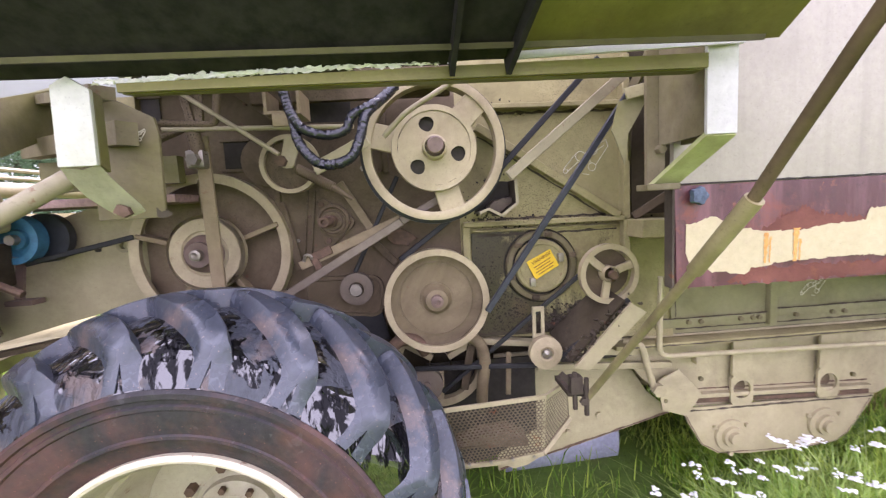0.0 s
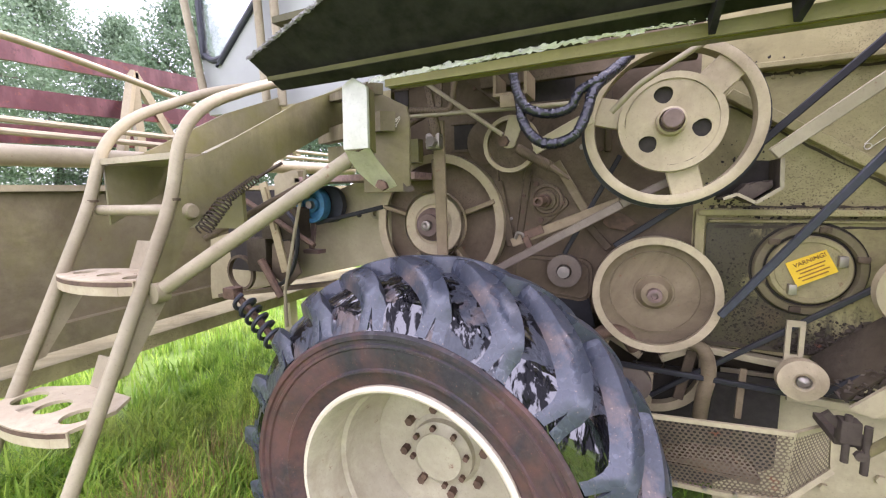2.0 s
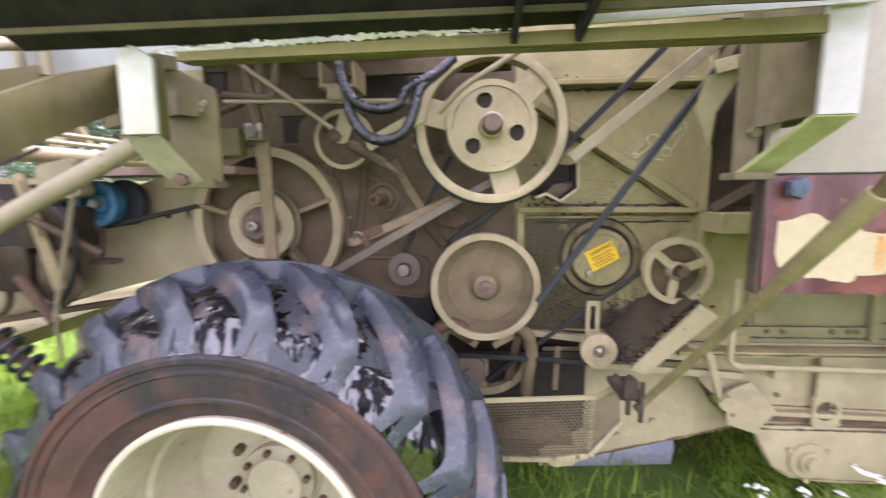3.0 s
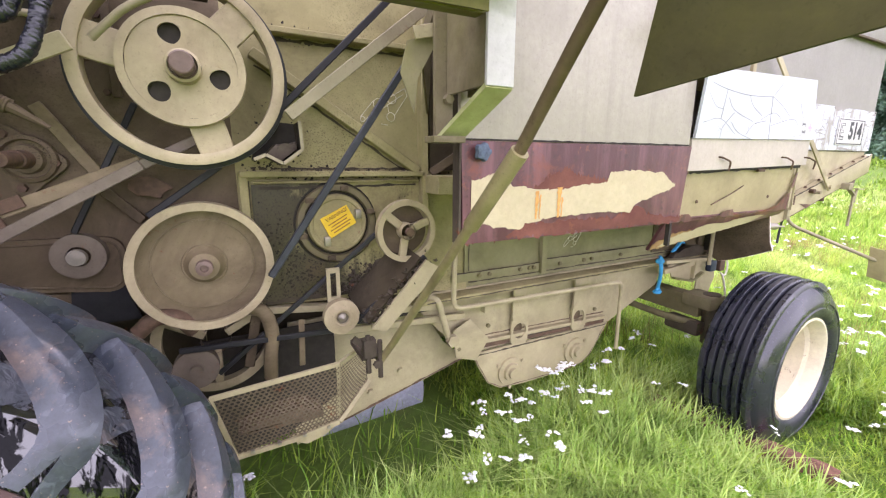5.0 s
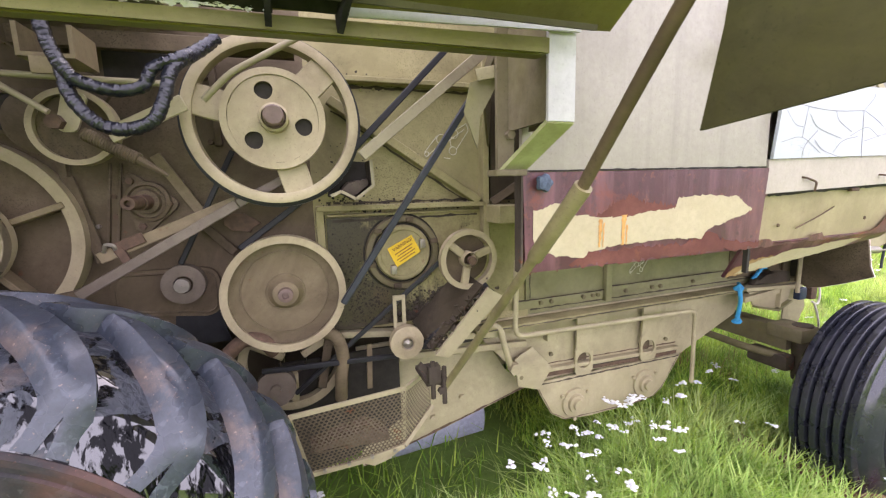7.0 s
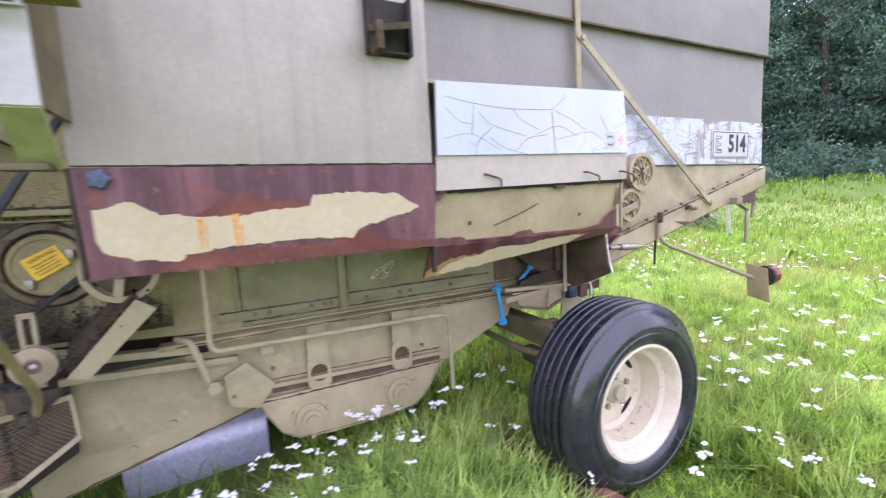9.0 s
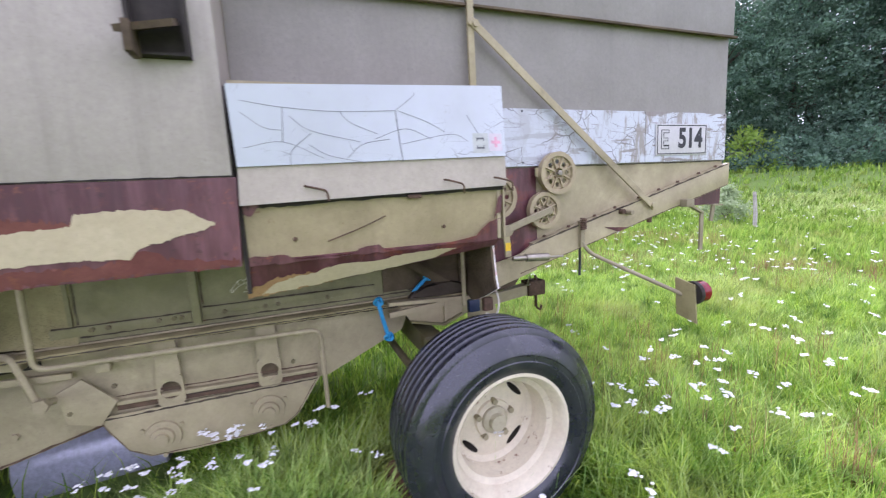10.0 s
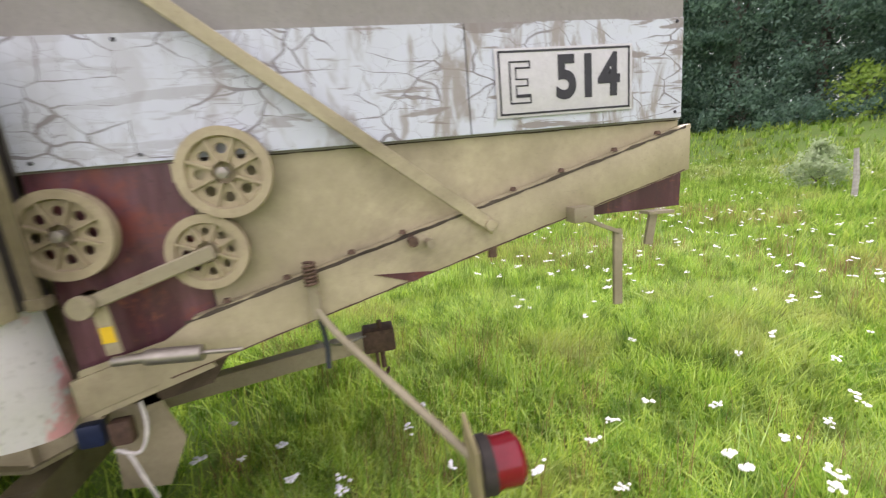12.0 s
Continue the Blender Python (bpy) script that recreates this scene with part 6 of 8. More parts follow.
# near-black blocks stand in for the shade beside the end wall
at("gap_shade_strip", lambda b: (box(b, 3.097, 3.12, 1.60, 1.685, 1.215, 1.86), box(b, 3.097, 3.12, 1.75, 1.79, 0.88, 1.2145)), M_dark)
at("beam_pin", lambda b: tube(b, [(4.16, 1.652, 1.245), (4.16, 1.60, 1.245)], 0.014, 10), M_ladder)
at("beam_pin", lambda b: tube(b, [(4.11, 1.652, 1.255), (4.11, 1.62, 1.255)], 0.016, 10), M_rust)
at("beam_under_bolt", lambda b: tube(b, [(4.37, 1.665, 1.20), (4.37, 1.665, 1.165)], 0.016, 8), M_rust)
at("maroon_mark", lambda b: prism(b, [(3.98, 1.165), (4.17, 1.15), (4.10, 1.125)], 1.6485, 1.651), M_maroon)
lamp_arm = at("lamp_arm", lambda b: (tube(b, bent([(3.80, 1.64, 1.09), (3.84, 1.62, 1.02), (4.15, 1.215, 0.80)], 0.06), 0.012, 10), bar(b, (3.80, 1.645, 1.22), (3.80, 1.645, 1.06), 0.03, 0.03, (0, 1, 0))), M_ladder, combine, "bent tube carrying the tail lamp")
at("arm_spring", lambda b: coil(b, (3.80, 1.625, 1.17), (3.80, 1.625, 1.235), 0.016, 0.005, 6), M_rust, lamp_arm)
at("lamp_plate", lambda b: prism(b, [(1.13, 0.665), (1.255, 0.69), (1.268, 0.90), (1.15, 0.875)], 4.132, 4.142, "x", 0.002), M_wall, lamp_arm)
at("tail_lamp", lambda b: lathe(b, [(0.06, 0.0), (0.06, 0.035), (0.057, 0.036), (0.059, 0.082), (0.05, 0.094), (0.0005, 0.098)], (4.143, 1.175, 0.825), 28, "x"), M_red, lamp_arm, "round red tail lamp")
at("lamp_base", lambda b: lathe(b, [(0.064, 0.0), (0.064, 0.026)], (4.1425, 1.175, 0.825), 28, "x"), M_dark, lamp_arm)
at("drain_hose", lambda b: tube(b, smooth_path([(3.80, 1.66, 1.06), (3.81, 1.67, 0.97), (3.805, 1.67, 0.88)]), 0.008, 8), M_belt)
at("rear_leg", lambda b: (bar(b, (4.66, 1.62, 1.265), (4.80, 1.62, 1.20), 0.03, 0.012), bar(b, (4.797, 1.62, 1.21), (4.797, 1.62, 0.945), 0.03, 0.012, (0, 1, 0)), box(b, 4.63, 4.70, 1.60, 1.66, 1.25, 1.30, 0.004)), M_ladder)
at("rear_catch", lambda b: (bar(b, (4.93, 1.66, 1.245), (5.03, 1.66, 1.24), 0.05, 0.01), bar(b, (4.965, 1.66, 1.24), (4.945, 1.66, 1.13), 0.03, 0.012, (0, 1, 0))), M_ladder)


def holed_gusset(b, outline, y, cx, cz, r, thick=0.01, n=36):
    """A plate of convex outline with a round hole through it."""
    rims = []
    for k in range(n):
        a = 2 * math.pi * k / n
        dx, dz, far = math.cos(a), math.sin(a), 9.0
        for (x0, z0), (x1, z1) in zip(outline, outline[1:] + outline[:1]):
            det = dx * (z0 - z1) - dz * (x0 - x1)
            if abs(det) > 1e-9:
                s = ((x0 - cx) * (z0 - z1) - (z0 - cz) * (x0 - x1)) / det
                u = (dx * (z0 - cz) - dz * (x0 - cx)) / det
                if s > 0 and -1e-6 <= u <= 1 + 1e-6:
                    far = min(far, s)
        rims.append([b.verts.new((cx + q * dx, yy, cz + q * dz)) for yy in (y, y + thick) for q in (r, far)])
    for p, q in zip(rims, rims[1:] + rims[:1]):
        for i0, i1 in ((0, 1), (1, 3), (3, 2), (2, 0)):
            b.faces.new((p[i0], p[i1], q[i1], q[i0]))


at("corner_plate", lambda b: holed_gusset(b, [(3.145, 1.01), (3.145, 0.86), (3.49, 0.955), (3.44, 1.072)], 1.655, 3.213, 0.956, 0.024), M_khaki, combine, "khaki corner plate with a round hole")
at("frame_channel", lambda b: (prism(b, [(2.67, 0.83), (2.72, 0.745), (2.91, 0.70), (3.03, 0.745), (3.05, 0.815)], 1.745, 1.755, bevel=0.002), bar(b, (2.60, 1.735, 0.862), (3.07, 1.735, 0.835), 0.05, 0.02)), M_khaki, combine, "khaki channel under the rear frame")
at("channel_rib", lambda b: bar(b, (2.925, 1.735, 0.83), (2.92, 1.735, 0.715), 0.012, 0.03, (0, 1, 0)), M_khaki)
at("channel_lip", lambda b: (bar(b, (2.72, 1.735, 0.742), (2.91, 1.735, 0.697), 0.012, 0.03, (0, 1, 0)), bar(b, (2.91, 1.735, 0.697), (3.03, 1.735, 0.742), 0.012, 0.03, (0, 1, 0))), M_algae)
at("grease_clot", lambda b: prism(b, [(2.72, 0.862), (2.76, 0.90), (2.83, 0.905), (2.90, 0.935), (2.98, 0.93), (3.05, 0.915), (3.06, 0.85), (2.9, 0.858)], 1.755, 1.80, bevel=0.012), M_crust_and_shade, combine, "dark clot of grease and chaff")
at("rubber_plug", lambda b: box(b, 3.06, 3.13, 1.70, 1.74, 0.745, 0.82, 0.012), plain("dark_blue_rubber", (0.02, 0.03, 0.06), 0.4))
at("hanger_plate", lambda b: prism(b, [(3.10, 0.80), (3.24, 0.86), (3.30, 0.66), (3.22, 0.50), (3.08, 0.52)], 1.80, 1.81), M_khaki)
at("hitch_wire", lambda b: tube(b, smooth_path([(3.72, 2.1, 0.80), (3.80, 2.25, 0.70), (3.92, 2.40, 0.66)]), 0.005, 6), M_steel)
at("hitch_hook", lambda b: tube(b, bent([(3.96, 2.38, 0.57), (3.96, 2.38, 0.47), (4.0, 2.38, 0.44), (4.01, 2.38, 0.48)], 0.02), 0.009, 8), M_rust)
at("rear_rod", lambda b: tube(b, [(3.03, 1.70, 0.80), (3.03, 1.70, 1.16)], 0.012, 8), M_khaki)
at("pale_cable", lambda b: tube(b, smooth_path([(3.24, 1.72, 0.86), (3.25, 1.70, 0.78), (3.22, 1.69, 0.71), (3.16, 1.69, 0.73), (3.19, 1.69, 0.71), (3.22, 1.68, 0.62), (3.24, 1.68, 0.55)]), 0.006, 8), M_wire)
at("cable_joint", lambda b: box(b, 3.15, 3.21, 1.69, 1.73, 0.74, 0.82, 0.012), M_rust)
at("tyre_shield_bracket", lambda b: bar(b, (2.60, 1.74, 0.80), (3.12, 1.76, 0.83), 0.05, 0.03), M_khaki)
at("inner_stay", lambda b: bar(b, (2.62, 1.78, 1.15), (2.98, 1.78, 0.90), 0.05, 0.02, (0, 1, 0)), M_grease_and_shade)
# near-black plate on the wall stands in for the shade in a slot
at("slot_shade_plate", lambda b: box(b, 2.74, 2.92, 1.822, 1.829, 0.90, 1.02), M_dark)

# sign on the white strip
at("model_sign", lambda b: box(b, 4.418, 4.884, 1.667, 1.673, 1.595, 1.796, 0.001), M_white, strip, "white sign with a black border and number")
for x0, x1, z0, z1 in ((4.427, 4.875, 1.783, 1.789), (4.427, 4.875, 1.602, 1.608), (4.427, 4.433, 1.602, 1.789), (4.869, 4.875, 1.602, 1.789)):
    at("border", lambda b: box(b, x0, x1, 1.6655, 1.6668, z0, z1), M_text, strip)
for x0, x1, z0, z1 in ((4.461, 4.466, 1.634, 1.759), (4.466, 4.531, 1.754, 1.759), (4.466, 4.531, 1.634, 1.639), (4.481, 4.531, 1.736, 1.741), (4.481, 4.485, 1.704, 1.741), (4.485, 4.523, 1.704, 1.708),
                       (4.485, 4.523, 1.685, 1.689), (4.481, 4.485, 1.652, 1.689), (4.481, 4.531, 1.652, 1.662), (4.527, 4.531, 1.736, 1.759), (4.527, 4.531, 1.634, 1.662), (4.519, 4.523, 1.685, 1.708)):
    at("outlined_letter_stroke", lambda b: box(b, x0, x1, 1.6655, 1.6668, z0, z1), M_text, strip)
letters("number", "514", 0.175, M_text, strip, Matrix(((1, 0, 0, 4.726), (0, 0, -1, 1.6660), (0, 1, 0, 1.699), (0, 0, 0, 1))), 0.006, 0.86)

# hatch stickers
def hatch_patch(b, x0, x1, z0, z1, out):
    quad(b, *[on_hatch(x, z) - V(0, out, 0) for x, z in ((x0, z0), (x1, z0), (x1, z1), (x0, z1))])


at("hatch_sticker", lambda b: hatch_patch(b, 2.922, 2.998, 1.60, 1.685, 0.0008), plain("pale_grey_sticker", (0.43, 0.44, 0.41), 0.5, 0, 0.2), hatch, "worn grey sticker with a bracket symbol")
for x0, x1, z0, z1 in ((2.94, 2.978, 1.618, 1.626), (2.94, 2.978, 1.658, 1.666), (2.94, 2.945, 1.626, 1.634), (2.973, 2.978, 1.626, 1.634), (2.94, 2.945, 1.650, 1.658), (2.973, 2.978, 1.650, 1.658)):
    at("symbol_bar", lambda b: hatch_patch(b, x0, x1, z0, z1, 0.0016), M_faded, hatch)
at("pink_sticker", lambda b: hatch_patch(b, 3.004, 3.068, 1.608, 1.684, 0.0008), plain("pale_pink_sticker", (0.55, 0.49, 0.52), 0.5, 0, 0.1), hatch, "pale sticker with a pink cross")
for x0, x1, z0, z1 in ((3.030, 3.043, 1.624, 1.669), (3.014, 3.0298, 1.640, 1.653), (3.0432, 3.059, 1.640, 1.653)):
    at("cross_mark", lambda b: hatch_patch(b, x0, x1, z0, z1, 0.0016), M_pink, hatch)
at("scratch", lambda b: tube(b, smooth_path([(2.28, 1.318, 1.27), (2.42, 1.314, 1.315), (2.52, 1.31, 1.355)]), 0.003, 6), M_rust, olive)
for x in (2.16, 2.78):
    at("panel_rivet", lambda b: lathe(b, [(0.009, 0.0), (0.007, -0.004), (0.0005, -0.005)], (x, 1.318, 1.29), 12), M_rust, olive)
for x in (2.62,):
    at("catch", lambda b: box(b, x, x + 0.06, 1.30, 1.318, 1.42, 1.436, 0.003), M_rust, olive)


# ---- ladder, feeder house and header ahead of the wheel ----
NEAR_RAIL = [(-1.2, 0.40, 0.50), (-1.2, 0.863, 1.51), (-1.2, 0.905, 1.71), (-1.2, 1.0, 1.815), (-1.2, 1.22, 1.915), (-1.2, 1.6, 2.06)]
FAR_RAIL = [(-1.6, 0.40, 0.52), (-1.6, 0.847, 1.51), (-1.6, 0.90, 1.70), (-1.6, 1.01, 1.812), (-1.6, 1.33, 1.966), (-1.6, 1.7, 2.08)]
for pts in (NEAR_RAIL, FAR_RAIL):
    rail = at("ladder_rail", lambda b: tube(b, bent(pts, 0.09), 0.019, 14), M_ladder, combine, "bent tube rail of the cab ladder")
    x, y = pts[1][0], pts[1][1]
    at("rail_joint", lambda b: lathe(b, [(0.0215, -0.004), (0.0215, 0.004)], (x, y, 1.51), 14, "z"), M_grease_and_shade, rail)
    # plate welded behind the rail between the two steps
    at("rail_web", lambda b: prism(b, [(y - 0.115, 1.26), (y - 0.045, 1.22), (y - 0.175, 1.03), (y - 0.225, 1.02)], x - 0.004, x + 0.004, "x"), M_ladder, rail)


def ladder_step(y, z, depth):
    """A pressed sheet step: a row of large round holes, a bowed front and a turned-down rim."""
    b, thick, n = B(), 0.010, 3
    x0, x1 = -1.595, -1.205
    cell = (x1 - x0) / n
    for k in range(n):
        holed_plate(b, x0 + k * cell, x0 + (k + 1) * cell, y, y + depth * 0.62, z, x0 + (k + 0.5) * cell, y + depth * 0.31, min(cell, depth * 0.62) * 0.40, thick, 28)
    for v in b.verts:
        v.co = Vector((v.co.x, v.co.z, v.co.y))
    bow = [(x0 + (x1 - x0) * k / 10, y - 0.045 * math.sin(math.pi * k / 10) ** 0.7) for k in range(11)]
    prism(b, [(x0, y)] + bow + [(x1, y)][:0], z, z + thick, "z")
    prism(b, [(x0, y + depth * 0.62), (x1, y + depth * 0.62), (x1 - 0.05, y + depth), (x0 + 0.13, y + depth)], z, z + thick, "z")
    bmesh.ops.remove_doubles(b, verts=b.verts[:], dist=0.0004)
    st = part("ladder_step", b, M_step, combine, "pierced sheet step with a bowed rusty rim")
    b = B()
    for (xa, ya), (xb, yb) in zip(bow, bow[1:]):
        sheet(b, [(xa, ya, z - 0.032), (xb, yb, z - 0.032), (xb, yb, z + thick), (xa, ya, z + thick)], 0.006)
    part("step_rim", b, M_step, st)
    b = B()
    for (xa, ya), (xb, yb) in zip(bow, bow[1:]):
        quad(b, (xa, ya - 0.0075, z - 0.006), (xb, yb - 0.0075, z - 0.006), (xb, yb - 0.0075, z + 0.007), (xa, ya - 0.0075, z + 0.007))
    bmesh.ops.remove_doubles(b, verts=b.verts[:], dist=0.0004)
    part("rim_wear", b, M_rust, st, "band of bare rusty metal along the rim")
    at("step_tongue", lambda b: sheet(b, [(x0 + 0.14, y + depth, z + 0.005), (x0 + 0.25, y + depth, z + 0.005), (x0 + 0.235, y + depth + 0.03, z + 0.10), (x0 + 0.15, y + depth + 0.03, z + 0.10)], 0.006), M_ladder, st)


ladder_step(0.735, 1.275, 0.13)
ladder_step(0.545, 0.93, 0.17)
at("ladder_rung", lambda b: tube(b, [(-1.6, 0.87, 1.479), (-1.2, 0.85, 1.479)], 0.017, 12), M_ladder)
at("stair_tread", lambda b: sheet(b, [(-1.59, 0.88, 1.632), (-1.21, 0.88, 1.632), (-1.21, 1.12, 1.636), (-1.59, 1.12, 1.636)], 0.02), M_ladder)
at("stair_riser", lambda b: box(b, -1.59, -1.21, 1.12, 1.135, 1.40, 1.62), M_algae)
STRINGER = [(0.90, 1.63), (0.978, 1.65), (1.398, 1.885), (1.735, 2.024), (1.74, 1.868), (1.257, 1.639), (0.90, 1.425), (0.84, 1.30), (0.80, 1.215), (0.76, 1.24)]
at("stair_stringer", lambda b: prism(b, STRINGER, -1.2, -1.188, "x", 0.002), M_algae, combine, "khaki stair stringer with algae")
at("stringer_flange", lambda b: (bar(b, (-1.205, 0.985, 1.655), (-1.205, 1.735, 2.026), 0.03, 0.006), bar(b, (-1.205, 1.257, 1.637), (-1.205, 0.90, 1.423), 0.026, 0.006)), M_algae)
at("stair_stringer", lambda b: prism(b, STRINGER[:-3], -1.612, -1.60, "x", 0.002), M_algae)
at("stringer_bolt", lambda b: lathe(b, [(0.022, 0.012), (0.026, 0.03), (0.02, 0.045), (0.0005, 0.047)], (-1.215, 0.905, 1.473), 14, "x"), M_ladder)
at("ladder_brace", lambda b: tube(b, [(-1.18, 0.782, 1.243), (-0.95, 0.925, 1.425), (-0.70, 1.08, 1.622)], 0.022, 14), M_ladder, combine, "round brace between ladder and column")
at("brace_end", lambda b: lathe(b, [(0.03, -0.02), (0.03, 0.02)], (-1.18, 0.782, 1.243), 16), M_ladder)
at("platform_edge", lambda b: (bar(b, (-0.62, 1.10, 1.815), (-1.3, 1.75, 1.98), 0.05, 0.03), bar(b, (-0.64, 1.2, 1.74), (-1.35, 1.75, 1.80), 0.05, 0.06)), M_dull)
at("platform_bar", lambda b: (bar(b, (-0.78, 1.70, 1.70), (-1.30, 1.74, 1.70), 0.04, 0.10), bar(b, (-0.72, 1.30, 1.625), (-1.10, 1.55, 1.635), 0.03, 0.022)), M_algae)
at("wood_board", lambda b: box(b, -1.42, -0.76, 1.60, 1.82, 1.575, 1.605, 0.005), plain("weathered_board", (0.30, 0.20, 0.17), 0.8, 0, 0.35, 60), combine, "weathered wooden board")
at("long_spring", lambda b: (coil(b, (-1.172, 0.93, 1.409), (-1.172, 1.021, 1.503), 0.023, 0.0030, 9), coil(b, (-1.172, 1.021, 1.503), (-1.17, 1.152, 1.579), 0.014, 0.0026, 12), tube(b, [(-1.17, 1.152, 1.579), (-1.16, 1.27, 1.64)], 0.006, 8)), M_crust_and_shade, combine, "sagging dark coil spring")
at("long_rail", lambda b: tube(b, [(-1.40, 1.10, 1.36), (-0.72, 1.62, 1.83)], 0.012, 8), M_grease_and_shade)

at("feeder_side", lambda b: prism(b, [(-0.76, 1.245), (-0.76, 1.62), (-1.1, 1.62), (-2.15, 1.30), (-2.2, 0.93)], 1.845, 1.86), M_khaki, combine, "khaki side of the feeder house")
at("feeder_house", lambda b: prism(b, [(-0.80, 1.25), (-0.80, 1.60), (-1.1, 1.60), (-2.4, 1.25), (-2.45, 0.85)], 1.862, 3.2), M_khaki)
at("feeder_lip", lambda b: bar(b, (-0.45, 1.76, 1.195), (-2.2, 1.76, 0.925), 0.06, 0.022), M_grease_and_shade)
pulley_part("blue_pulley", "small blue belt pulley", M_blue, (-1.410, 1.72, 1.470), [(0.092, -0.03), (0.092, 0.02), (0.080, 0.005), (0.072, 0.02), (0.068, -0.03)],
            [("disc", M_blue, [(0.069, 0.0), (0.04, -0.004), (0.036, -0.016), (0.0005, -0.016), (0.0005, 0.006)], 28), ("hub", M_steel, [(0.02, -0.016), (0.019, -0.04), (0.0005, -0.04)], 14)])
at("belt_cover", lambda b: lathe(b, [(0.095, 0.025), (0.095, 0.06), (0.0005, 0.06)], (-1.355, 1.735, 1.470), 32), M_belt)
at("feeder_nut", lambda b: lathe(b, [(0.028, 0.0), (0.028, -0.035), (0.014, -0.036), (0.012, -0.02), (0.0005, -0.02)], (-1.10, 1.845, 1.42), 18), M_ladder)
at("feeder_nut", lambda b: lathe(b, [(0.012, 0.0), (0.012, -0.01)], (-1.22, 1.845, 1.41), 10), M_dark)
at("feeder_arm", lambda b: (bar(b, (-1.42, 1.73, 1.41), (-1.45, 1.73, 1.24), 0.03, 0.012, (0, 1, 0)), box(b, -1.50, -1.40, 1.72, 1.78, 1.215, 1.235)), M_brownshaft)
at("feeder_lever", lambda b: (bar(b, (-1.605, 1.585, 1.585), (-1.495, 1.585, 1.14), 0.05, 0.012, (0, 1, 0), 0.002), bar(b, (-1.585, 1.575, 1.56), (-1.535, 1.575, 1.35), 0.012, 0.016, (0, 1, 0))), M_olive, combine, "upright khaki lever with a slot")
at("feeder_cap", lambda b: prism(b, rounded([(-1.53, 1.50), (-1.525, 1.60), (-1.41, 1.622), (-1.395, 1.52)], 0.02), 1.60, 1.66, bevel=0.004), M_khaki)
# bar, and an added near-black box for the shade behind the linkage
at("feeder_bar_and_shade_box", lambda b: (bar(b, (-1.80, 1.70, 1.42), (-1.55, 1.70, 1.46), 0.03, 0.04), box(b, -2.05, -1.60, 1.72, 1.78, 1.10, 1.55)), M_dark)
at("coil_damper", lambda b: coil(b, (-1.72, 1.5, 1.0), (-1.47, 1.48, 0.80), 0.045, 0.011, 6, 14), M_belt)
at("damper_core", lambda b: (tube(b, [(-1.76, 1.5, 1.03), (-1.42, 1.48, 0.76)], 0.018, 10), box(b, -1.82, -1.74, 1.47, 1.53, 1.0, 1.06, 0.008)), M_rust)
at("thin_rod", lambda b: tube(b, [(-1.115, 1.35, 1.617), (-1.19, 1.355, 1.40), (-1.272, 1.35, 1.11), (-1.285, 1.36, 0.95)], 0.007, 8), M_ladder)
at("chain_wheel", lambda b: lathe(b, [(0.10, -0.01), (0.10, 0.01), (0.085, 0.012), (0.085, -0.012)], (-1.90, 1.66, 1.10), 28, closed=True), M_grease_and_shade)

header = thing("grain_header", "khaki cutting header with maroon reel in front of the machine", "header", (-2.9, 2.2, 0.3))
at("back_wall", lambda b: prism(b, [(0.2, 0.82), (3.9, 0.90), (3.9, 1.58), (0.2, 1.56)], -2.53, -2.50, "x"), M_dull, header)
at("top_lip", lambda b: bar(b, (-2.50, 0.2, 1.57), (-2.50, 3.9, 1.60), 0.06, 0.03), M_khaki, header)
at("floor_beam", lambda b: bar(b, (-2.52, 0.2, 0.84), (-2.52, 3.9, 0.92), 0.16, 0.12), M_dull, header)
at("floor_pan", lambda b: box(b, -3.7, -2.55, 0.2, 3.9, 0.62, 0.70), M_wall, header)
at("top_tube", lambda b: tube(b, [(-2.75, 0.2, 1.73), (-2.75, 3.9, 1.80)], 0.055, 14), M_ladder, header)
for x, z, r in ((-3.2, 1.98, 0.02), (-3.1, 1.90, 0.02), (-3.3, 1.84, 0.012)):
    at("reel_rod", lambda b: tube(b, [(x, 0.0, z), (x, 4.2, z + 0.02)], r, 8), M_ladder, header)
for x, z in ((-3.5, 2.47), (-3.5, 2.18), (-3.9, 2.0)):
    at("reel_bar", lambda b: bar(b, (x, -0.4, z - 0.1), (x, 4.2, z + 0.12), 0.03, 0.13), M_maroon, header)
for y in (2.15, 3.6):
    at("reel_spider", lambda b: (bar(b, (-3.5, y, 2.5), (-3.3, y - 0.25, 1.85), 0.05, 0.06), bar(b, (-3.5, y, 2.5), (-3.5, y + 0.3, 1.95), 0.05, 0.06), bar(b, (-3.5, y, 2.5), (-3.5, y, 1.75), 0.05, 0.06)), M_ladder, header)
at("reel_rail", lambda b: tube(b, smooth_path([(-3.1, 0.2, 2.48), (-3.1, 1.3, 2.42), (-3.1, 2.2, 2.28), (-3.1, 2.6, 2.18), (-3.1, 2.7, 1.98)]), 0.022, 10), M_ladder, header)
for y in (0.6, 3.4):
    at("stand", lambda b: box(b, -3.4, -3.3, y, y + 0.1, -0.32, 0.63), M_khaki, header)

# cab
PANE = [(-2.225, 3.1), (-2.222, 2.40), (-2.20, 2.33), (-2.138, 2.296), (-2.07, 2.303), (-2.03, 2.332), (-1.15, 3.1)]
cab = at("cab_side", lambda b: (prism(b, [(-2.29, 3.1)] + PANE + [(-0.98, 3.1), (-0.98, 2.0), (-2.22, 2.0)], 1.80, 1.83), box(b, -2.3, -1.0, 1.80, 3.4, 3.1, 3.16)), plain("grey_cab_paint", (0.27, 0.285, 0.255), 0.45, 0.0, 0.06, 8), combine, "pale grey-green cab side")
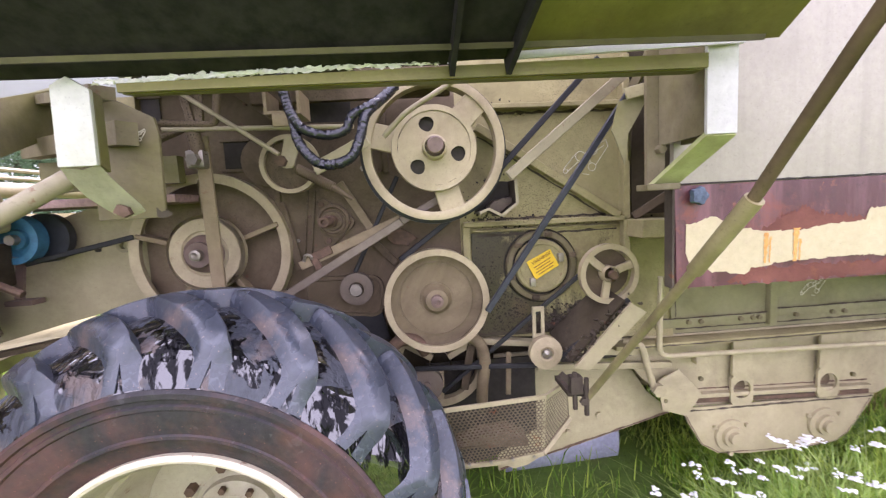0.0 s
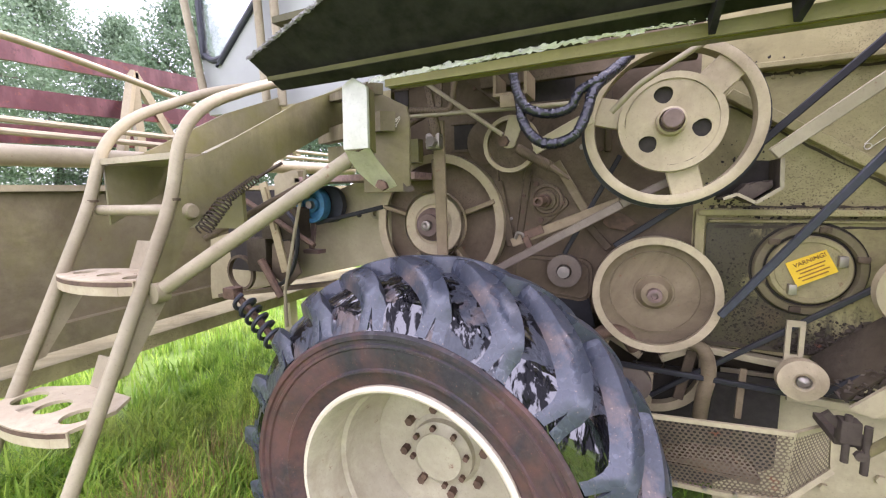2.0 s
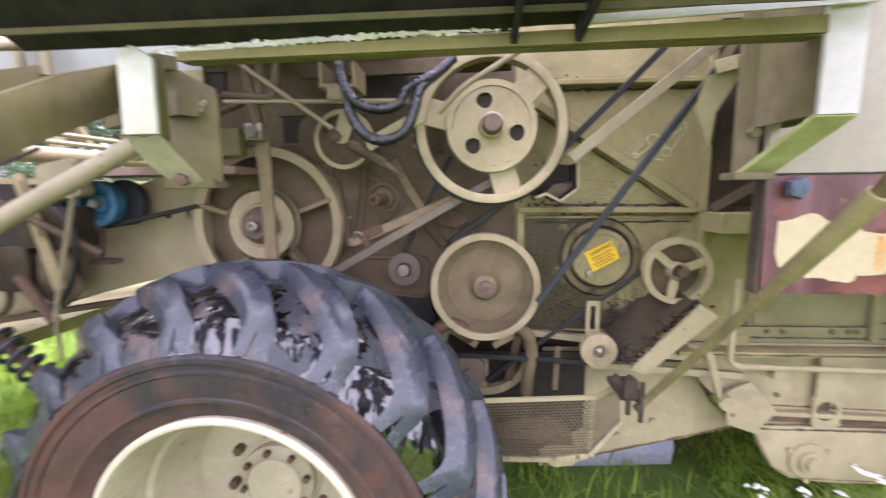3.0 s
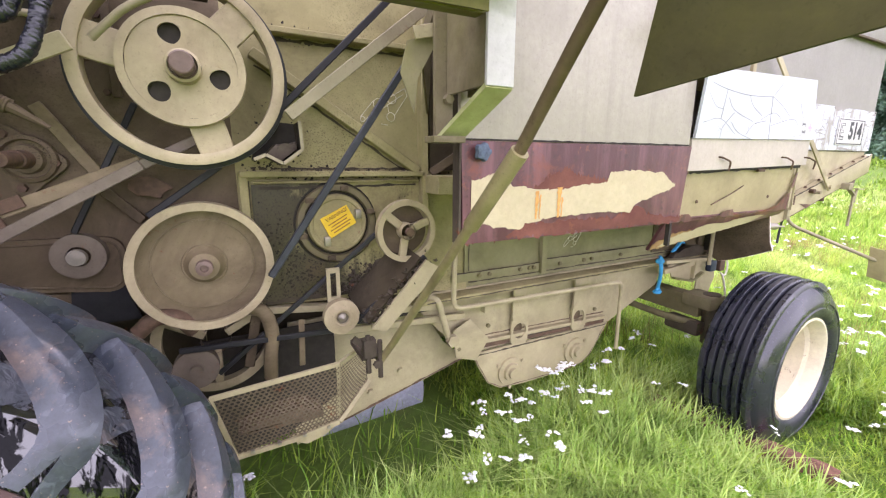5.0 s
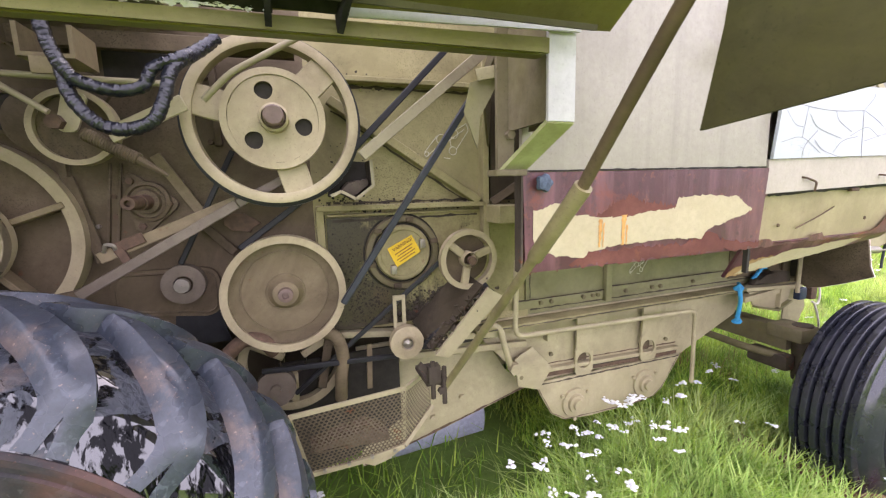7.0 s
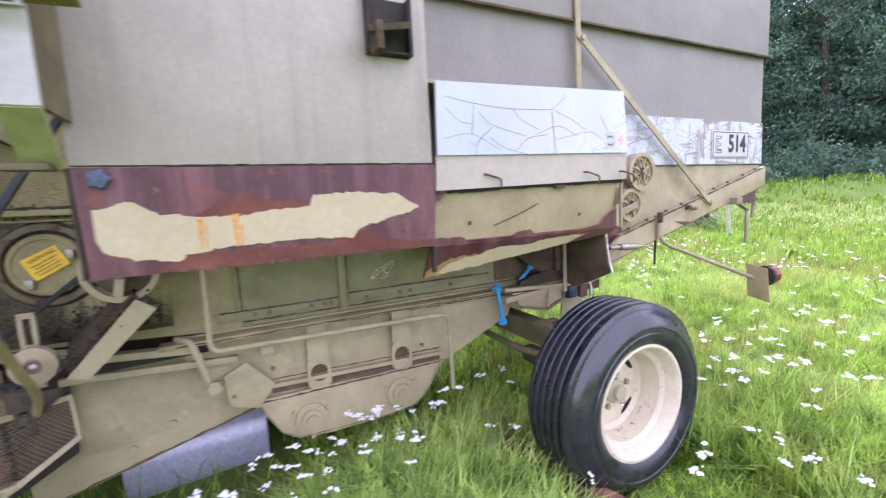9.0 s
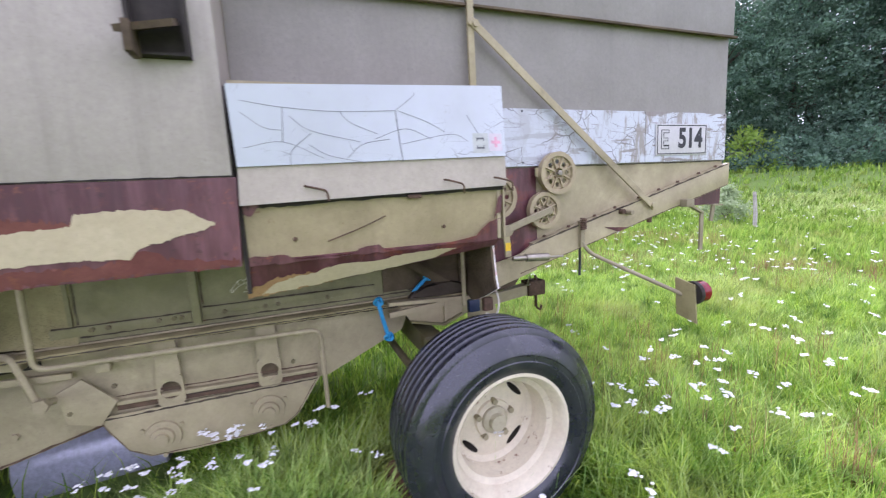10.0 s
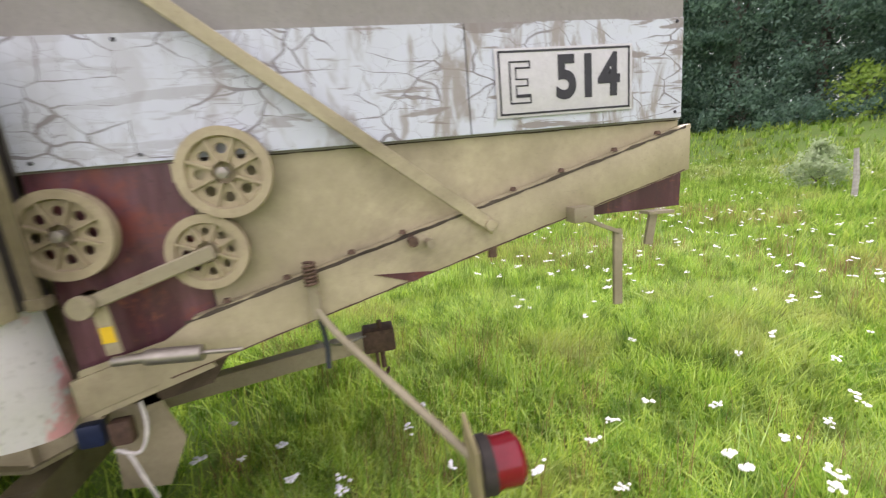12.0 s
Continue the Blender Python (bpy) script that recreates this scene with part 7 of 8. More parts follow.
m_glass, t_glass, s_glass = material("window_glass")
s_glass.inputs["Base Color"].default_value = (0.8, 0.85, 0.86, 1)
s_glass.inputs["Transmission Weight"].default_value, s_glass.inputs["Roughness"].default_value = 0.9, 0.03
glass = at("cab_window", lambda b: prism(b, PANE, 1.812, 1.818), m_glass, cab)
glass.visible_shadow = False
at("window_seal", lambda b: tube(b, smooth_path([(x, 1.795, z) for x, z in PANE], 5), 0.018, 8), M_belt, cab)
at("cab_post", lambda b: tube(b, [(-2.18, 1.76, 2.02), (-2.30, 1.76, 2.65), (-2.38, 1.76, 3.1)], 0.022, 10), M_ladder, cab)
for x in (-1.70, -1.59):
    at("cab_rail", lambda b: tube(b, [(x, 1.74, 1.98), (x - 0.03, 1.74, 3.0)], 0.022, 10), M_ladder, cab)
at("cab_floor", lambda b: box(b, -2.0, -0.98, 1.80, 3.4, 1.93, 2.0), M_wall, cab)

# ---- loose things on the machine ----
def tied_rope(pts, loops):
    r = thing("blue_rope", "short blue plastic rope tied to the frame", "rope", pts[0], "blue ropes on the frame")
    b = B()
    tube(b, smooth_path(pts, 8), 0.011, 8)
    part("strand", b, M_rope, r)
    for o, q in loops:
        b = B()
        tube(b, [Vector(o) + V(0.02 * math.cos(a), 0.012 * math.sin(a * 2), 0.018 * math.sin(a)) for a in (k * math.pi / 6 for k in range(13))], 0.009, 8)
        part("knot", b, M_rope, r)


tied_rope([(2.542, 1.715, 0.89), (2.56, 1.715, 0.80), (2.595, 1.75, 0.672)], [((2.545, 1.72, 0.885), 0), ((2.595, 1.75, 0.675), 0)])
tied_rope([(2.76, 1.79, 0.89), (2.80, 1.785, 0.93), (2.86, 1.79, 0.975)], [((2.85, 1.79, 0.97), 0)])
# mottled flap under the end of the hatch box
ROUND = [(1.426, 1.208), (1.40, 1.01), (1.377, 0.957), (1.50, 0.895), (1.60, 0.852), (1.667, 0.833), (1.741, 0.862), (1.704, 1.208)]
shield = at("end_shield", lambda b: prism(b, ROUND, 3.060, 3.072, "x", 0.002), M_grease_and_shade, combine, "mottled end flap hanging below the box")
m_lining, t, sh = material("mottled_white_and_pink_paint")
col = mix(t, ramp(t, noise_of(t, 6, 4), 0.52, 0.60), (0.80, 0.78, 0.73), (0.80, 0.40, 0.38))
col = mix(t, ramp(t, noise_of(t, 45, 6, 0.7), 0.56, 0.70), col, (0.46, 0.45, 0.37))
t.links.new(col, sh.inputs["Base Color"])
sh.inputs["Roughness"].default_value = 0.8
relief(t, sh, noise_of(t, 55, 5), 0.5, 0.004)
at("shield_lining", lambda b: prism(b, [(y, z - 0.002) for y, z in ROUND], 3.0725, 3.080, "x", 0.002), m_lining, shield, "mottled white and pink lining")
# added over the wall: grime, with the hatch's deep shade put into the colour
at("grime_and_shade_panel", lambda b: box(b, 2.60, 3.055, 1.8215, 1.8275, 0.905, 1.18), M_grease_and_shade, combine, "added dark panel for the deep shade and grime behind the box")

# greasy clutter deep in the drive compartment
# near-black plates on the wall stand in for the shade of openings
for x0, x1, z0, z1 in ((-0.67, -0.575, 1.70, 1.82), (-0.33, -0.15, 1.87, 1.99), (-0.97, -0.90, 1.90, 2.0)):
    at("opening_shade_plate", lambda b: box(b, x0, x1, 1.822, 1.8285, z0, z1), M_dark)
    for dz in (z0, z1):
        at("opening_lip", lambda b: box(b, x0 - 0.012, x1 + 0.012, 1.812, 1.8215, dz - 0.006, dz + 0.006, 0.002), M_grease_and_shade)
for x, z0, z1 in ((-0.47, 1.25, 1.62), (-0.02, 1.66, 1.98)):
    at("wall_rib", lambda b: box(b, x - 0.011, x + 0.011, 1.80, 1.829, z0, z1, 0.004), M_grease_and_shade)
at("lower_elbow", lambda b: tube(b, smooth_path([(-0.05, 1.72, 0.93), (0.0, 1.72, 0.97), (0.06, 1.73, 0.96), (0.10, 1.75, 0.90)]), 0.026, 12), M_rust)
at("lower_elbow", lambda b: tube(b, smooth_path([(0.27, 1.74, 0.96), (0.325, 1.73, 0.93), (0.345, 1.73, 0.85), (0.335, 1.74, 0.76), (0.33, 1.76, 0.66)]), 0.025, 12), M_web)
at("gear_case", lambda b: lathe(b, [(0.10, 0.0), (0.10, -0.025), (0.08, -0.035), (0.04, -0.035), (0.0005, -0.04)], (-0.50, 1.825, 1.73), 28), M_grease_and_shade)
r3 = random.Random(33)
for k in range(12):
    x, z = r3.uniform(-0.62, 0.26), r3.uniform(1.18, 1.98)
    at("wall_bolt", lambda b: nut(b, (x, 1.829, z), r3.uniform(0.007, 0.012), r3.uniform(0.008, 0.018)), M_rust if k % 3 else M_steel)
for k in range(34):
    x = r3.uniform(0.32, 1.22)
    z = r3.choice((1.445, 1.40, 1.925, 0.955, 1.88)) + r3.uniform(-0.004, 0.004)
    at("wall_rivet", lambda b: lathe(b, [(0.007, 0), (0.0055, -0.004), (0.0005, -0.005)], (x, 1.829, z), 8), M_wall)
# added near-black plate paints in the shade seen through the guard
at("guard_shade_backing", lambda b: prism(b, [(0.10, 0.80), (0.60, 0.80), (0.60, 0.45), (0.40, 0.33), (0.10, 0.26)], 1.872, 1.884), M_dark, combine, "added dark plate standing in for the shade behind the chaff guard")
at("chaff_clot", lambda b: prism(b, [(0.20, 0.56), (0.30, 0.585), (0.41, 0.60), (0.49, 0.56), (0.49, 0.53), (0.20, 0.545)], 1.60, 1.70, bevel=0.012), plain("old_chaff", (0.15, 0.11, 0.075), 0.95, 0, 0.5, 50, 0.9, 0.1), guard, "clotted old chaff")


# lines of grime, rust and painted gap shade along seams, lips and lower edges
def grime_and_shade_line(pts, w, y, mat, seed, under=combine):
    """A ragged streak along a line in the plane of a side plate."""
    r, b = random.Random(seed), B()
    path = [Vector((x, y, z)) for x, z in pts]
    rows = []
    for p, q in zip(path, path[1:]):
        d = (q - p).normalized()
        n, k = V(-d.z, 0, d.x), max(3, int((q - p).length / 0.03))
        rows += [(p.lerp(q, i / k), n) for i in range(k + (1 if q is path[-1] else 0))]
    vs = []
    for o, n in rows:
        up, dn = w * r.uniform(0.15, 1.0), w * r.uniform(0.1, 0.6)
        vs.append((b.verts.new(o - n * dn), b.verts.new(o + n * up)))
    for (a, c), (e, f) in zip(vs, vs[1:]):
        b.faces.new((a, e, f, c))
    part("grime_and_shade_line", b, mat, under)


# the dark lines below rail and white strip stand in for shadow
for k, (pts, w, y, mat) in enumerate((
    ([(0.99, 0.846), (3.10, 0.846)], 0.006, 1.7485, M_crust_and_shade), ([(0.99, 0.822), (2.68, 0.812)], 0.012, 1.8335, M_crust_and_shade), ([(1.34, 0.594), (2.22, 0.568)], 0.007, 1.8335, M_rust), ([(1.25, 0.890), (2.95, 0.890)], 0.007, 1.8275, M_crust_and_shade), ([(1.16, 0.944), (1.68, 0.944)], 0.006, 1.8135, M_crust_and_shade),
    ([(1.73, 0.959), (2.55, 0.959)], 0.006, 1.8135, M_crust_and_shade), ([(1.25, 0.95), (1.25, 1.20)], 0.005, 1.8275, M_crust_and_shade), ([(1.73, 0.97), (1.73, 1.20)], 0.006, 1.8275, M_crust_and_shade),
    ([(1.28, 0.505), (2.21, 0.503)], 0.008, 1.7985, M_crust_and_shade), ([(1.27, 0.515), (1.305, 0.44), (1.365, 0.337), (1.45, 0.288), (1.9, 0.278), (2.03, 0.292), (2.09, 0.33), (2.20, 0.495)], 0.004, 1.7985, M_rust),
    ([(0.43, 0.221), (0.77, 0.307), (1.28, 0.440)], 0.010, 1.9235, M_rust), ([(0.33, 1.442), (0.98, 1.437)], 0.008, 1.8275, M_crust_and_shade), ([(0.40, 1.885), (1.0, 1.883)], 0.012, 1.8275, M_crust_and_shade),
    ([(0.37, 1.795), (0.96, 1.405)], 0.008, 1.8275, M_crust_and_shade), ([(0.315, 0.95), (0.315, 1.40)], 0.010, 1.8275, M_crust_and_shade), ([(3.44, 1.102), (5.08, 1.522)], 0.009, 1.6505, M_crust_and_shade),
    ([(3.37, 0.945), (5.08, 1.378)], 0.005, 1.6505, M_rust), ([(0.875, 1.536), (1.97, 1.536)], 0.005, 1.2635, M_dark), ([(0.34, 0.935), (0.97, 0.935)], 0.012, 1.8165, M_crust_and_shade),
    ([(0.35, 1.37), (0.97, 1.372)], 0.010, 1.8165, M_crust_and_shade), ([(1.03, 1.17), (1.03, 1.36)], 0.006, 1.8275, M_crust_and_shade),
    ([(3.14, 1.548), (5.08, 1.548)], 0.006, 1.6985, M_crust_and_shade), ([(1.62, 0.548), (1.94, 0.538)], 0.010, 1.8115, M_crust_and_shade),
    ([(1.34, 0.556), (1.50, 0.552)], 0.008, 1.8115, M_rust), ([(-0.62, 1.53), (-0.58, 1.53)], 0.02, 1.2485, M_crust_and_shade),
)):
    grime_and_shade_line(pts, w, y, mat, 100 + k)
# near-black strip paints in the shadow of the gap below the hatch
b = B()
patch(b, ragged([(0.0, 0.92), (0.5, 0.93), (1.0, 0.93)], [(0.0, 1.0), (1.0, 1.0)], 40, 0.012, 12, on_olive))
part("seam_shade_strip", b, M_dark, olive)

# dark linkage under the stairs, with added boxes for the shade between parts
at("linkage_gap_shade", lambda b: (box(b, -1.66, -1.42, 1.60, 1.70, 1.30, 1.46, 0.01), box(b, -1.80, -1.66, 1.62, 1.70, 1.12, 1.30, 0.01)), M_tar_and_shade, combine, "added dark boxes standing in for the shaded gaps under the stairs")
at("linkage_rod", lambda b: (tube(b, [(-1.75, 1.56, 1.52), (-1.30, 1.58, 1.28)], 0.014, 8), tube(b, [(-1.62, 1.55, 1.20), (-1.50, 1.55, 1.02)], 0.02, 8)), M_rust)
at("linkage_plate", lambda b: prism(b, [(-1.58, 1.28), (-1.46, 1.30), (-1.40, 1.14), (-1.50, 1.06), (-1.60, 1.12)], 1.59, 1.60, bevel=0.004), M_grease_and_shade)
at("grease_hose", lambda b: tube(b, smooth_path([(-1.45, 1.56, 1.46), (-1.36, 1.54, 1.36), (-1.40, 1.54, 1.18), (-1.52, 1.56, 1.08), (-1.62, 1.58, 1.16)]), 0.01, 8), M_belt_dark)
# flat plate on the wall; the hollow's shade is put into its colour
at("hollow_shade_plate", lambda b: box(b, 1.03, 1.235, 1.80, 1.8285, 1.43, 2.12), M_tar_and_shade, combine, "added dark plate standing in for the shaded hollow behind the column")


def flecks(name, cores, size, y, mat, seed, label, thick=0.0015, inside=None):
    """Spattered dirt on an upright plate: many small ragged clots, dense round a few cores (x, z, spread x, spread z, count)."""
    r, b = random.Random(seed), B()
    for cx, cz, sx, sz, n in cores:
        for _ in range(n):
            x, z = r.gauss(cx, sx), r.gauss(cz, sz)
            if inside and not (inside[0] < x < inside[1] and inside[2] < z < inside[3]):
                continue
            s = size * r.choice((0.35, 0.5, 0.6, 0.8, 1.0, 1.8))
            k = r.choice((5, 6, 7))
            top = b.verts.new((x, y - thick * r.uniform(0.5, 1.5), z))
            rim = [b.verts.new((x + s * r.uniform(0.4, 1.3) * math.cos(2 * math.pi * j / k), y, z + s * r.uniform(0.4, 1.3) * math.sin(2 * math.pi * j / k))) for j in range(k)]
            for j in range(k):
                b.faces.new((top, rim[j], rim[(j + 1) % k]))
    return part(name, b, mat, combine, label, "stuff")


PANEL = (0.332, 0.978, 0.932, 1.378)
flecks("oil_spatter", [(0.46, 1.04, 0.05, 0.06, 420), (0.42, 1.16, 0.04, 0.08, 160), (0.56, 1.0, 0.07, 0.04, 200), (0.72, 1.0, 0.08, 0.03, 120), (0.62, 0.955, 0.16, 0.014, 160)],
       0.0028, 1.8175, M_oil, 71, "black oily dirt spattered over the panel", 0.0012, PANEL)
flecks("caught_chaff", [(0.76, 0.975, 0.06, 0.025, 420), (0.86, 1.0, 0.05, 0.03, 260), (0.68, 0.945, 0.06, 0.012, 260)], 0.007, 1.8165, M_crust_and_shade, 72, "brown crumbs of old chaff stuck to the panel", 0.008, PANEL)
flecks("oil_spatter", [(0.50, 1.425, 0.12, 0.012, 420), (0.80, 1.42, 0.12, 0.008, 300), (0.42, 1.52, 0.05, 0.06, 260), (1.0, 1.42, 0.04, 0.02, 50), (0.42, 1.90, 0.10, 0.02, 70)], 0.0034, 1.8292, M_oil, 73, "black oily dirt along the wall seams", 0.0012, (0.30, 1.24, 1.392, 2.1))
# chaff caught between belt guard and plate
b, r6 = B(), random.Random(74)
for _ in range(170):
    f, o = r6.random(), V(r6.gauss(0, 0.018), r6.uniform(-0.01, 0.06), r6.gauss(0, 0.016))
    c = Vector((0.685, 1.62, 0.87)).lerp((0.945, 1.61, 1.09), f) + o
    s = r6.uniform(0.004, 0.011)
    hull = [b.verts.new(c + V(r6.gauss(0, s), r6.gauss(0, s), r6.gauss(0, s * 0.7))) for _ in range(6)]
    bmesh.ops.convex_hull(b, input=hull, use_existing_faces=False)
part("caught_chaff", b, M_crust_and_shade, combine, "dark clotted chaff along the belt guard", "stuff")

# plank before the rear wheel
plank = thing("wooden_plank", "weathered reddish-brown plank lying in the grass before the rear wheel", "plank", (2.68, 1.3, -0.09))
b = B()
r5 = random.Random(5)
rows = []
for k in range(15):
    f = k / 14
    c = Vector((2.535, 1.66, -0.015)).lerp((2.73, 0.80, -0.02), f)
    w, h = 0.05 + r5.uniform(-0.008, 0.008), 0.026 + r5.uniform(-0.005, 0.004)
    rows.append([b.verts.new(c + V(dx * w, 0.012 * dx, dz * h)) for dx, dz in ((-1, -1), (-0.8, 0.8), (0, 1 + r5.uniform(-0.2, 0.2)), (0.8, 0.8), (1, -1))])
for p, q in zip(rows, rows[1:]):
    for i in range(5):
        b.faces.new((p[i], p[(i + 1) % 5], q[(i + 1) % 5], q[i]))
b.faces.new(rows[0]), b.faces.new(rows[-1][::-1])
part("board", b, plain("rotten_red_wood", (0.17, 0.085, 0.06), 0.85, 0, 0.5, 35, 0.9, 0.2), plank)


# ---- meadow ----
def grass_material(name, a, b, dry):
    m, t, sh = material(name)
    g = t.nodes.new("ShaderNodeNewGeometry")
    col = mix(t, g.outputs["Random Per Island"], a, b)
    tuft = ramp(t, noise_of(t, 5.5, 4, 0.6), 0.34, 0.56)
    col = mix(t, tuft, tuple(0.5 * c for c in a), col)
    patchy = ramp(t, noise_of(t, 0.9, 4), 0.5, 0.72)
    col = mix(t, times(t, patchy, 0.55), col, dry)
    t.links.new(col, sh.inputs["Base Color"])
    sh.inputs["Roughness"].default_value = 0.5
    sh.inputs["Specular IOR Level"].default_value = 0.3
    sh.inputs["Subsurface Weight"].default_value = 0.0
    out = [n for n in t.nodes if n.bl_idname == "ShaderNodeOutputMaterial"][0]
    tr = t.nodes.new("ShaderNodeBsdfTranslucent")
    t.links.new(col, tr.inputs[0])
    mx = t.nodes.new("ShaderNodeMixShader")
    mx.inputs[0].default_value = 0.36
    t.links.new(sh.outputs[0], mx.inputs[1])
    t.links.new(tr.outputs[0], mx.inputs[2])
    t.links.new(mx.outputs[0], out.inputs[0])
    return m


def mesh_from_arrays(name, co, tri, mat):
    me = bpy.data.meshes.new(name)
    me.vertices.add(len(co))
    me.vertices.foreach_set("co", co.astype(np.float32).ravel())
    me.loops.add(tri.size)
    me.loops.foreach_set("vertex_index", tri.astype(np.int32).ravel())
    me.polygons.add(len(tri))
    me.polygons.foreach_set("loop_start", np.arange(0, tri.size, 3, dtype=np.int32))
    me.polygons.foreach_set("use_smooth", np.ones(len(tri), dtype=bool))
    me.update(calc_edges=True)
    me.materials.append(mat)
    return me


def ground_array(x, y):
    return np.array([ground_z(float(a), float(b)) for a, b in zip(x, y)])


def blades(name, n, area, height, width, mat, label, seed, keep=None, lean=0.45):
    r = np.random.RandomState(seed)
    x0, x1, y0, y1 = area
    x, y = r.uniform(x0, x1, n), r.uniform(y0, y1, n)
    # tufts: blades gather round random hearts
    hearts = max(1, n // 26)
    hx, hy = r.uniform(x0, x1, hearts), r.uniform(y0, y1, hearts)
    pick = r.randint(0, hearts, n)
    near = r.rand(n) < 0.7
    x = np.where(near, hx[pick] + r.normal(0, 0.045, n), x)
    y = np.where(near, hy[pick] + r.normal(0, 0.045, n), y)
    if keep is not None:
        k = keep(x, y)
        x, y = x[k], y[k]
        pick = pick[k]
    n = len(x)
    z = ground_array(x, y) - 0.01
    tall = 0.75 + 0.6 * np.abs(np.sin(x * 1.7 + 1.3 * np.sin(y * 1.1))) * np.abs(np.cos(y * 1.3 + x * 0.4))
    h = height * r.uniform(0.45, 1.25, n) * tall
    a = r.uniform(0, 2 * np.pi, n)
    l = lean * r.uniform(0.2, 1.5, n) * h
    dx, dy = np.cos(a) * l + 0.08 * h, np.sin(a) * l
    sx, sy = -np.sin(a) * width * r.uniform(0.6, 1.3, n), np.cos(a) * width * r.uniform(0.6, 1.3, n)
    co = np.empty((n, 5, 3))
    co[:, 0] = np.stack([x - sx, y - sy, z], 1)
    co[:, 1] = np.stack([x + sx, y + sy, z], 1)
    co[:, 2] = np.stack([x - sx * 0.8 + dx * 0.35, y - sy * 0.8 + dy * 0.35, z + h * 0.6], 1)
    co[:, 3] = np.stack([x + sx * 0.8 + dx * 0.35, y + sy * 0.8 + dy * 0.35, z + h * 0.6], 1)
    co[:, 4] = np.stack([x + dx, y + dy, z + h * 0.95], 1)
    base = np.arange(n)[:, None, None] * 5
    tri = (base + np.array([[0, 1, 3], [0, 3, 2], [2, 3, 4]])[None]).reshape(-1, 3)
    me = mesh_from_arrays(name, co.reshape(-1, 3), tri, mat)
    return tagged(new(name, me), label, "grass", kind="stuff")


M_grass = grass_material("meadow_grass", (0.17, 0.38, 0.03), (0.66, 0.82, 0.13), (0.62, 0.56, 0.20))
M_grass2 = grass_material("field_grass", (0.23, 0.42, 0.05), (0.48, 0.63, 0.11), (0.54, 0.48, 0.19))
M_straw = grass_material("matted_pale_grass", (0.42, 0.58, 0.13), (0.64, 0.74, 0.28), (0.58, 0.54, 0.26))
M_fresh = grass_material("fresh_tall_grass", (0.38, 0.60, 0.13), (0.74, 0.88, 0.28), (0.66, 0.64, 0.30))
M_flat = grass_material("flattened_grass", (0.20, 0.40, 0.07), (0.52, 0.68, 0.20), (0.48, 0.50, 0.18))
M_stalk = grass_material("reddish_seed_stalks", (0.30, 0.17, 0.08), (0.46, 0.32, 0.15), (0.40, 0.26, 0.13))


def off_plank(x, y):
    """Grass does not grow through the plank or under the drum, and is trodden short round the rear wheel."""
    f = np.clip((1.66 - y) / 0.86, -0.05, 1.05)
    rut = ((x - 2.98) / 0.52) ** 2 + ((y - 0.82) / 0.52) ** 2 < 1
    worn = (x > 0.1) & (x < 1.45) & (y > 1.72) & (np.random.RandomState(8).rand(len(x)) < 0.92)
    return ~rut & ~worn & ((np.abs(x - (2.52 + 0.19 * f)) > 0.17) | (y > 1.68) | (y < 0.78))


def clear_of_machine(x, y):
    chance = np.random.RandomState(5).rand(len(x))
    under = (x > -1.6) & (x < 5.0) & (y > 2.3) & (y < 3.5)
    return ~(under & (chance < 0.7)) & off_plank(x, y)


blades("grass", 185000, (-3.5, 7.5, -0.6, 4.5), 0.20, 0.0048, M_grass, "lush green meadow grass round the machine", 11, clear_of_machine, 0.85)
blades("grass", 60000, (3.2, 8.5, -0.2, 5.0), 0.22, 0.0038, M_grass, "lush green meadow grass behind the machine", 12, off_plank, 0.8)
blades("grass", 90000, (5.5, 18.0, -1.0, 14.0), 0.24, 0.008, M_grass2, "yellow-green meadow grass farther off", 13)
blades("grass", 45000, (-12.0, -1.5, -0.5, 12.0), 0.28, 0.008, M_grass2, "yellow-green meadow grass ahead of the machine", 14)
blades("grass", 60000, (-3.0, 6.5, 4.3, 16.0), 0.25, 0.008, M_grass2, "yellow-green meadow grass beyond the machine", 16)
blades("grass", 60000, (-9.0, 14.0, -9.0, -0.5), 0.22, 0.011, M_grass2, "meadow grass on the open side of the machine", 26, None, 0.8)
blades("grass", 60000, (10.0, 45.0, -5.0, 40.0), 0.30, 0.025, M_grass2, "distant meadow grass", 15)

blades("grass", 36000, (3.2, 8.5, -0.2, 5.5), 0.24, 0.0032, M_fresh, "bright upright grass blades behind the machine", 36, off_plank, 0.45)
blades("grass", 8000, (3.4, 9.0, -0.4, 5.5), 0.20, 0.0036, M_straw, "pale matted grass lying in patches", 17, lambda x, y: np.sin(x * 2.1 + 0.7) * np.sin(y * 2.6 + x * 0.8) > 0.35, 2.4)
blades("grass", 30000, (0.3, 3.6, 0.0, 1.9), 0.20, 0.004, M_straw, "pale matted grass lying in patches", 18, lambda x, y: (np.sin(x * 2.6) * np.sin(y * 3.1 + 1.0) > -0.1) & (x < 2.05) & (y < 1.7), 2.0)
blades("grass", 26000, (-0.3, 3.4, -0.1, 1.85), 0.25, 0.0042, M_fresh, "bright tall grass blades before the frame", 31, off_plank, 0.55)
blades("grass", 12000, (-0.2, 1.9, 0.35, 1.75), 0.21, 0.0046, M_fresh, "bright tall grass blades before the chaff guard", 35, off_plank, 0.6)
blades("grass", 3500, (3.5, 6.5, -0.2, 2.4), 0.18, 0.0045, M_flat, "flattened dark green grass in swirls", 28, lambda x, y: np.sin(x * 2.3 + 2.0) * np.sin(y * 2.9 + 0.5 * x) > 0.2, 2.6)
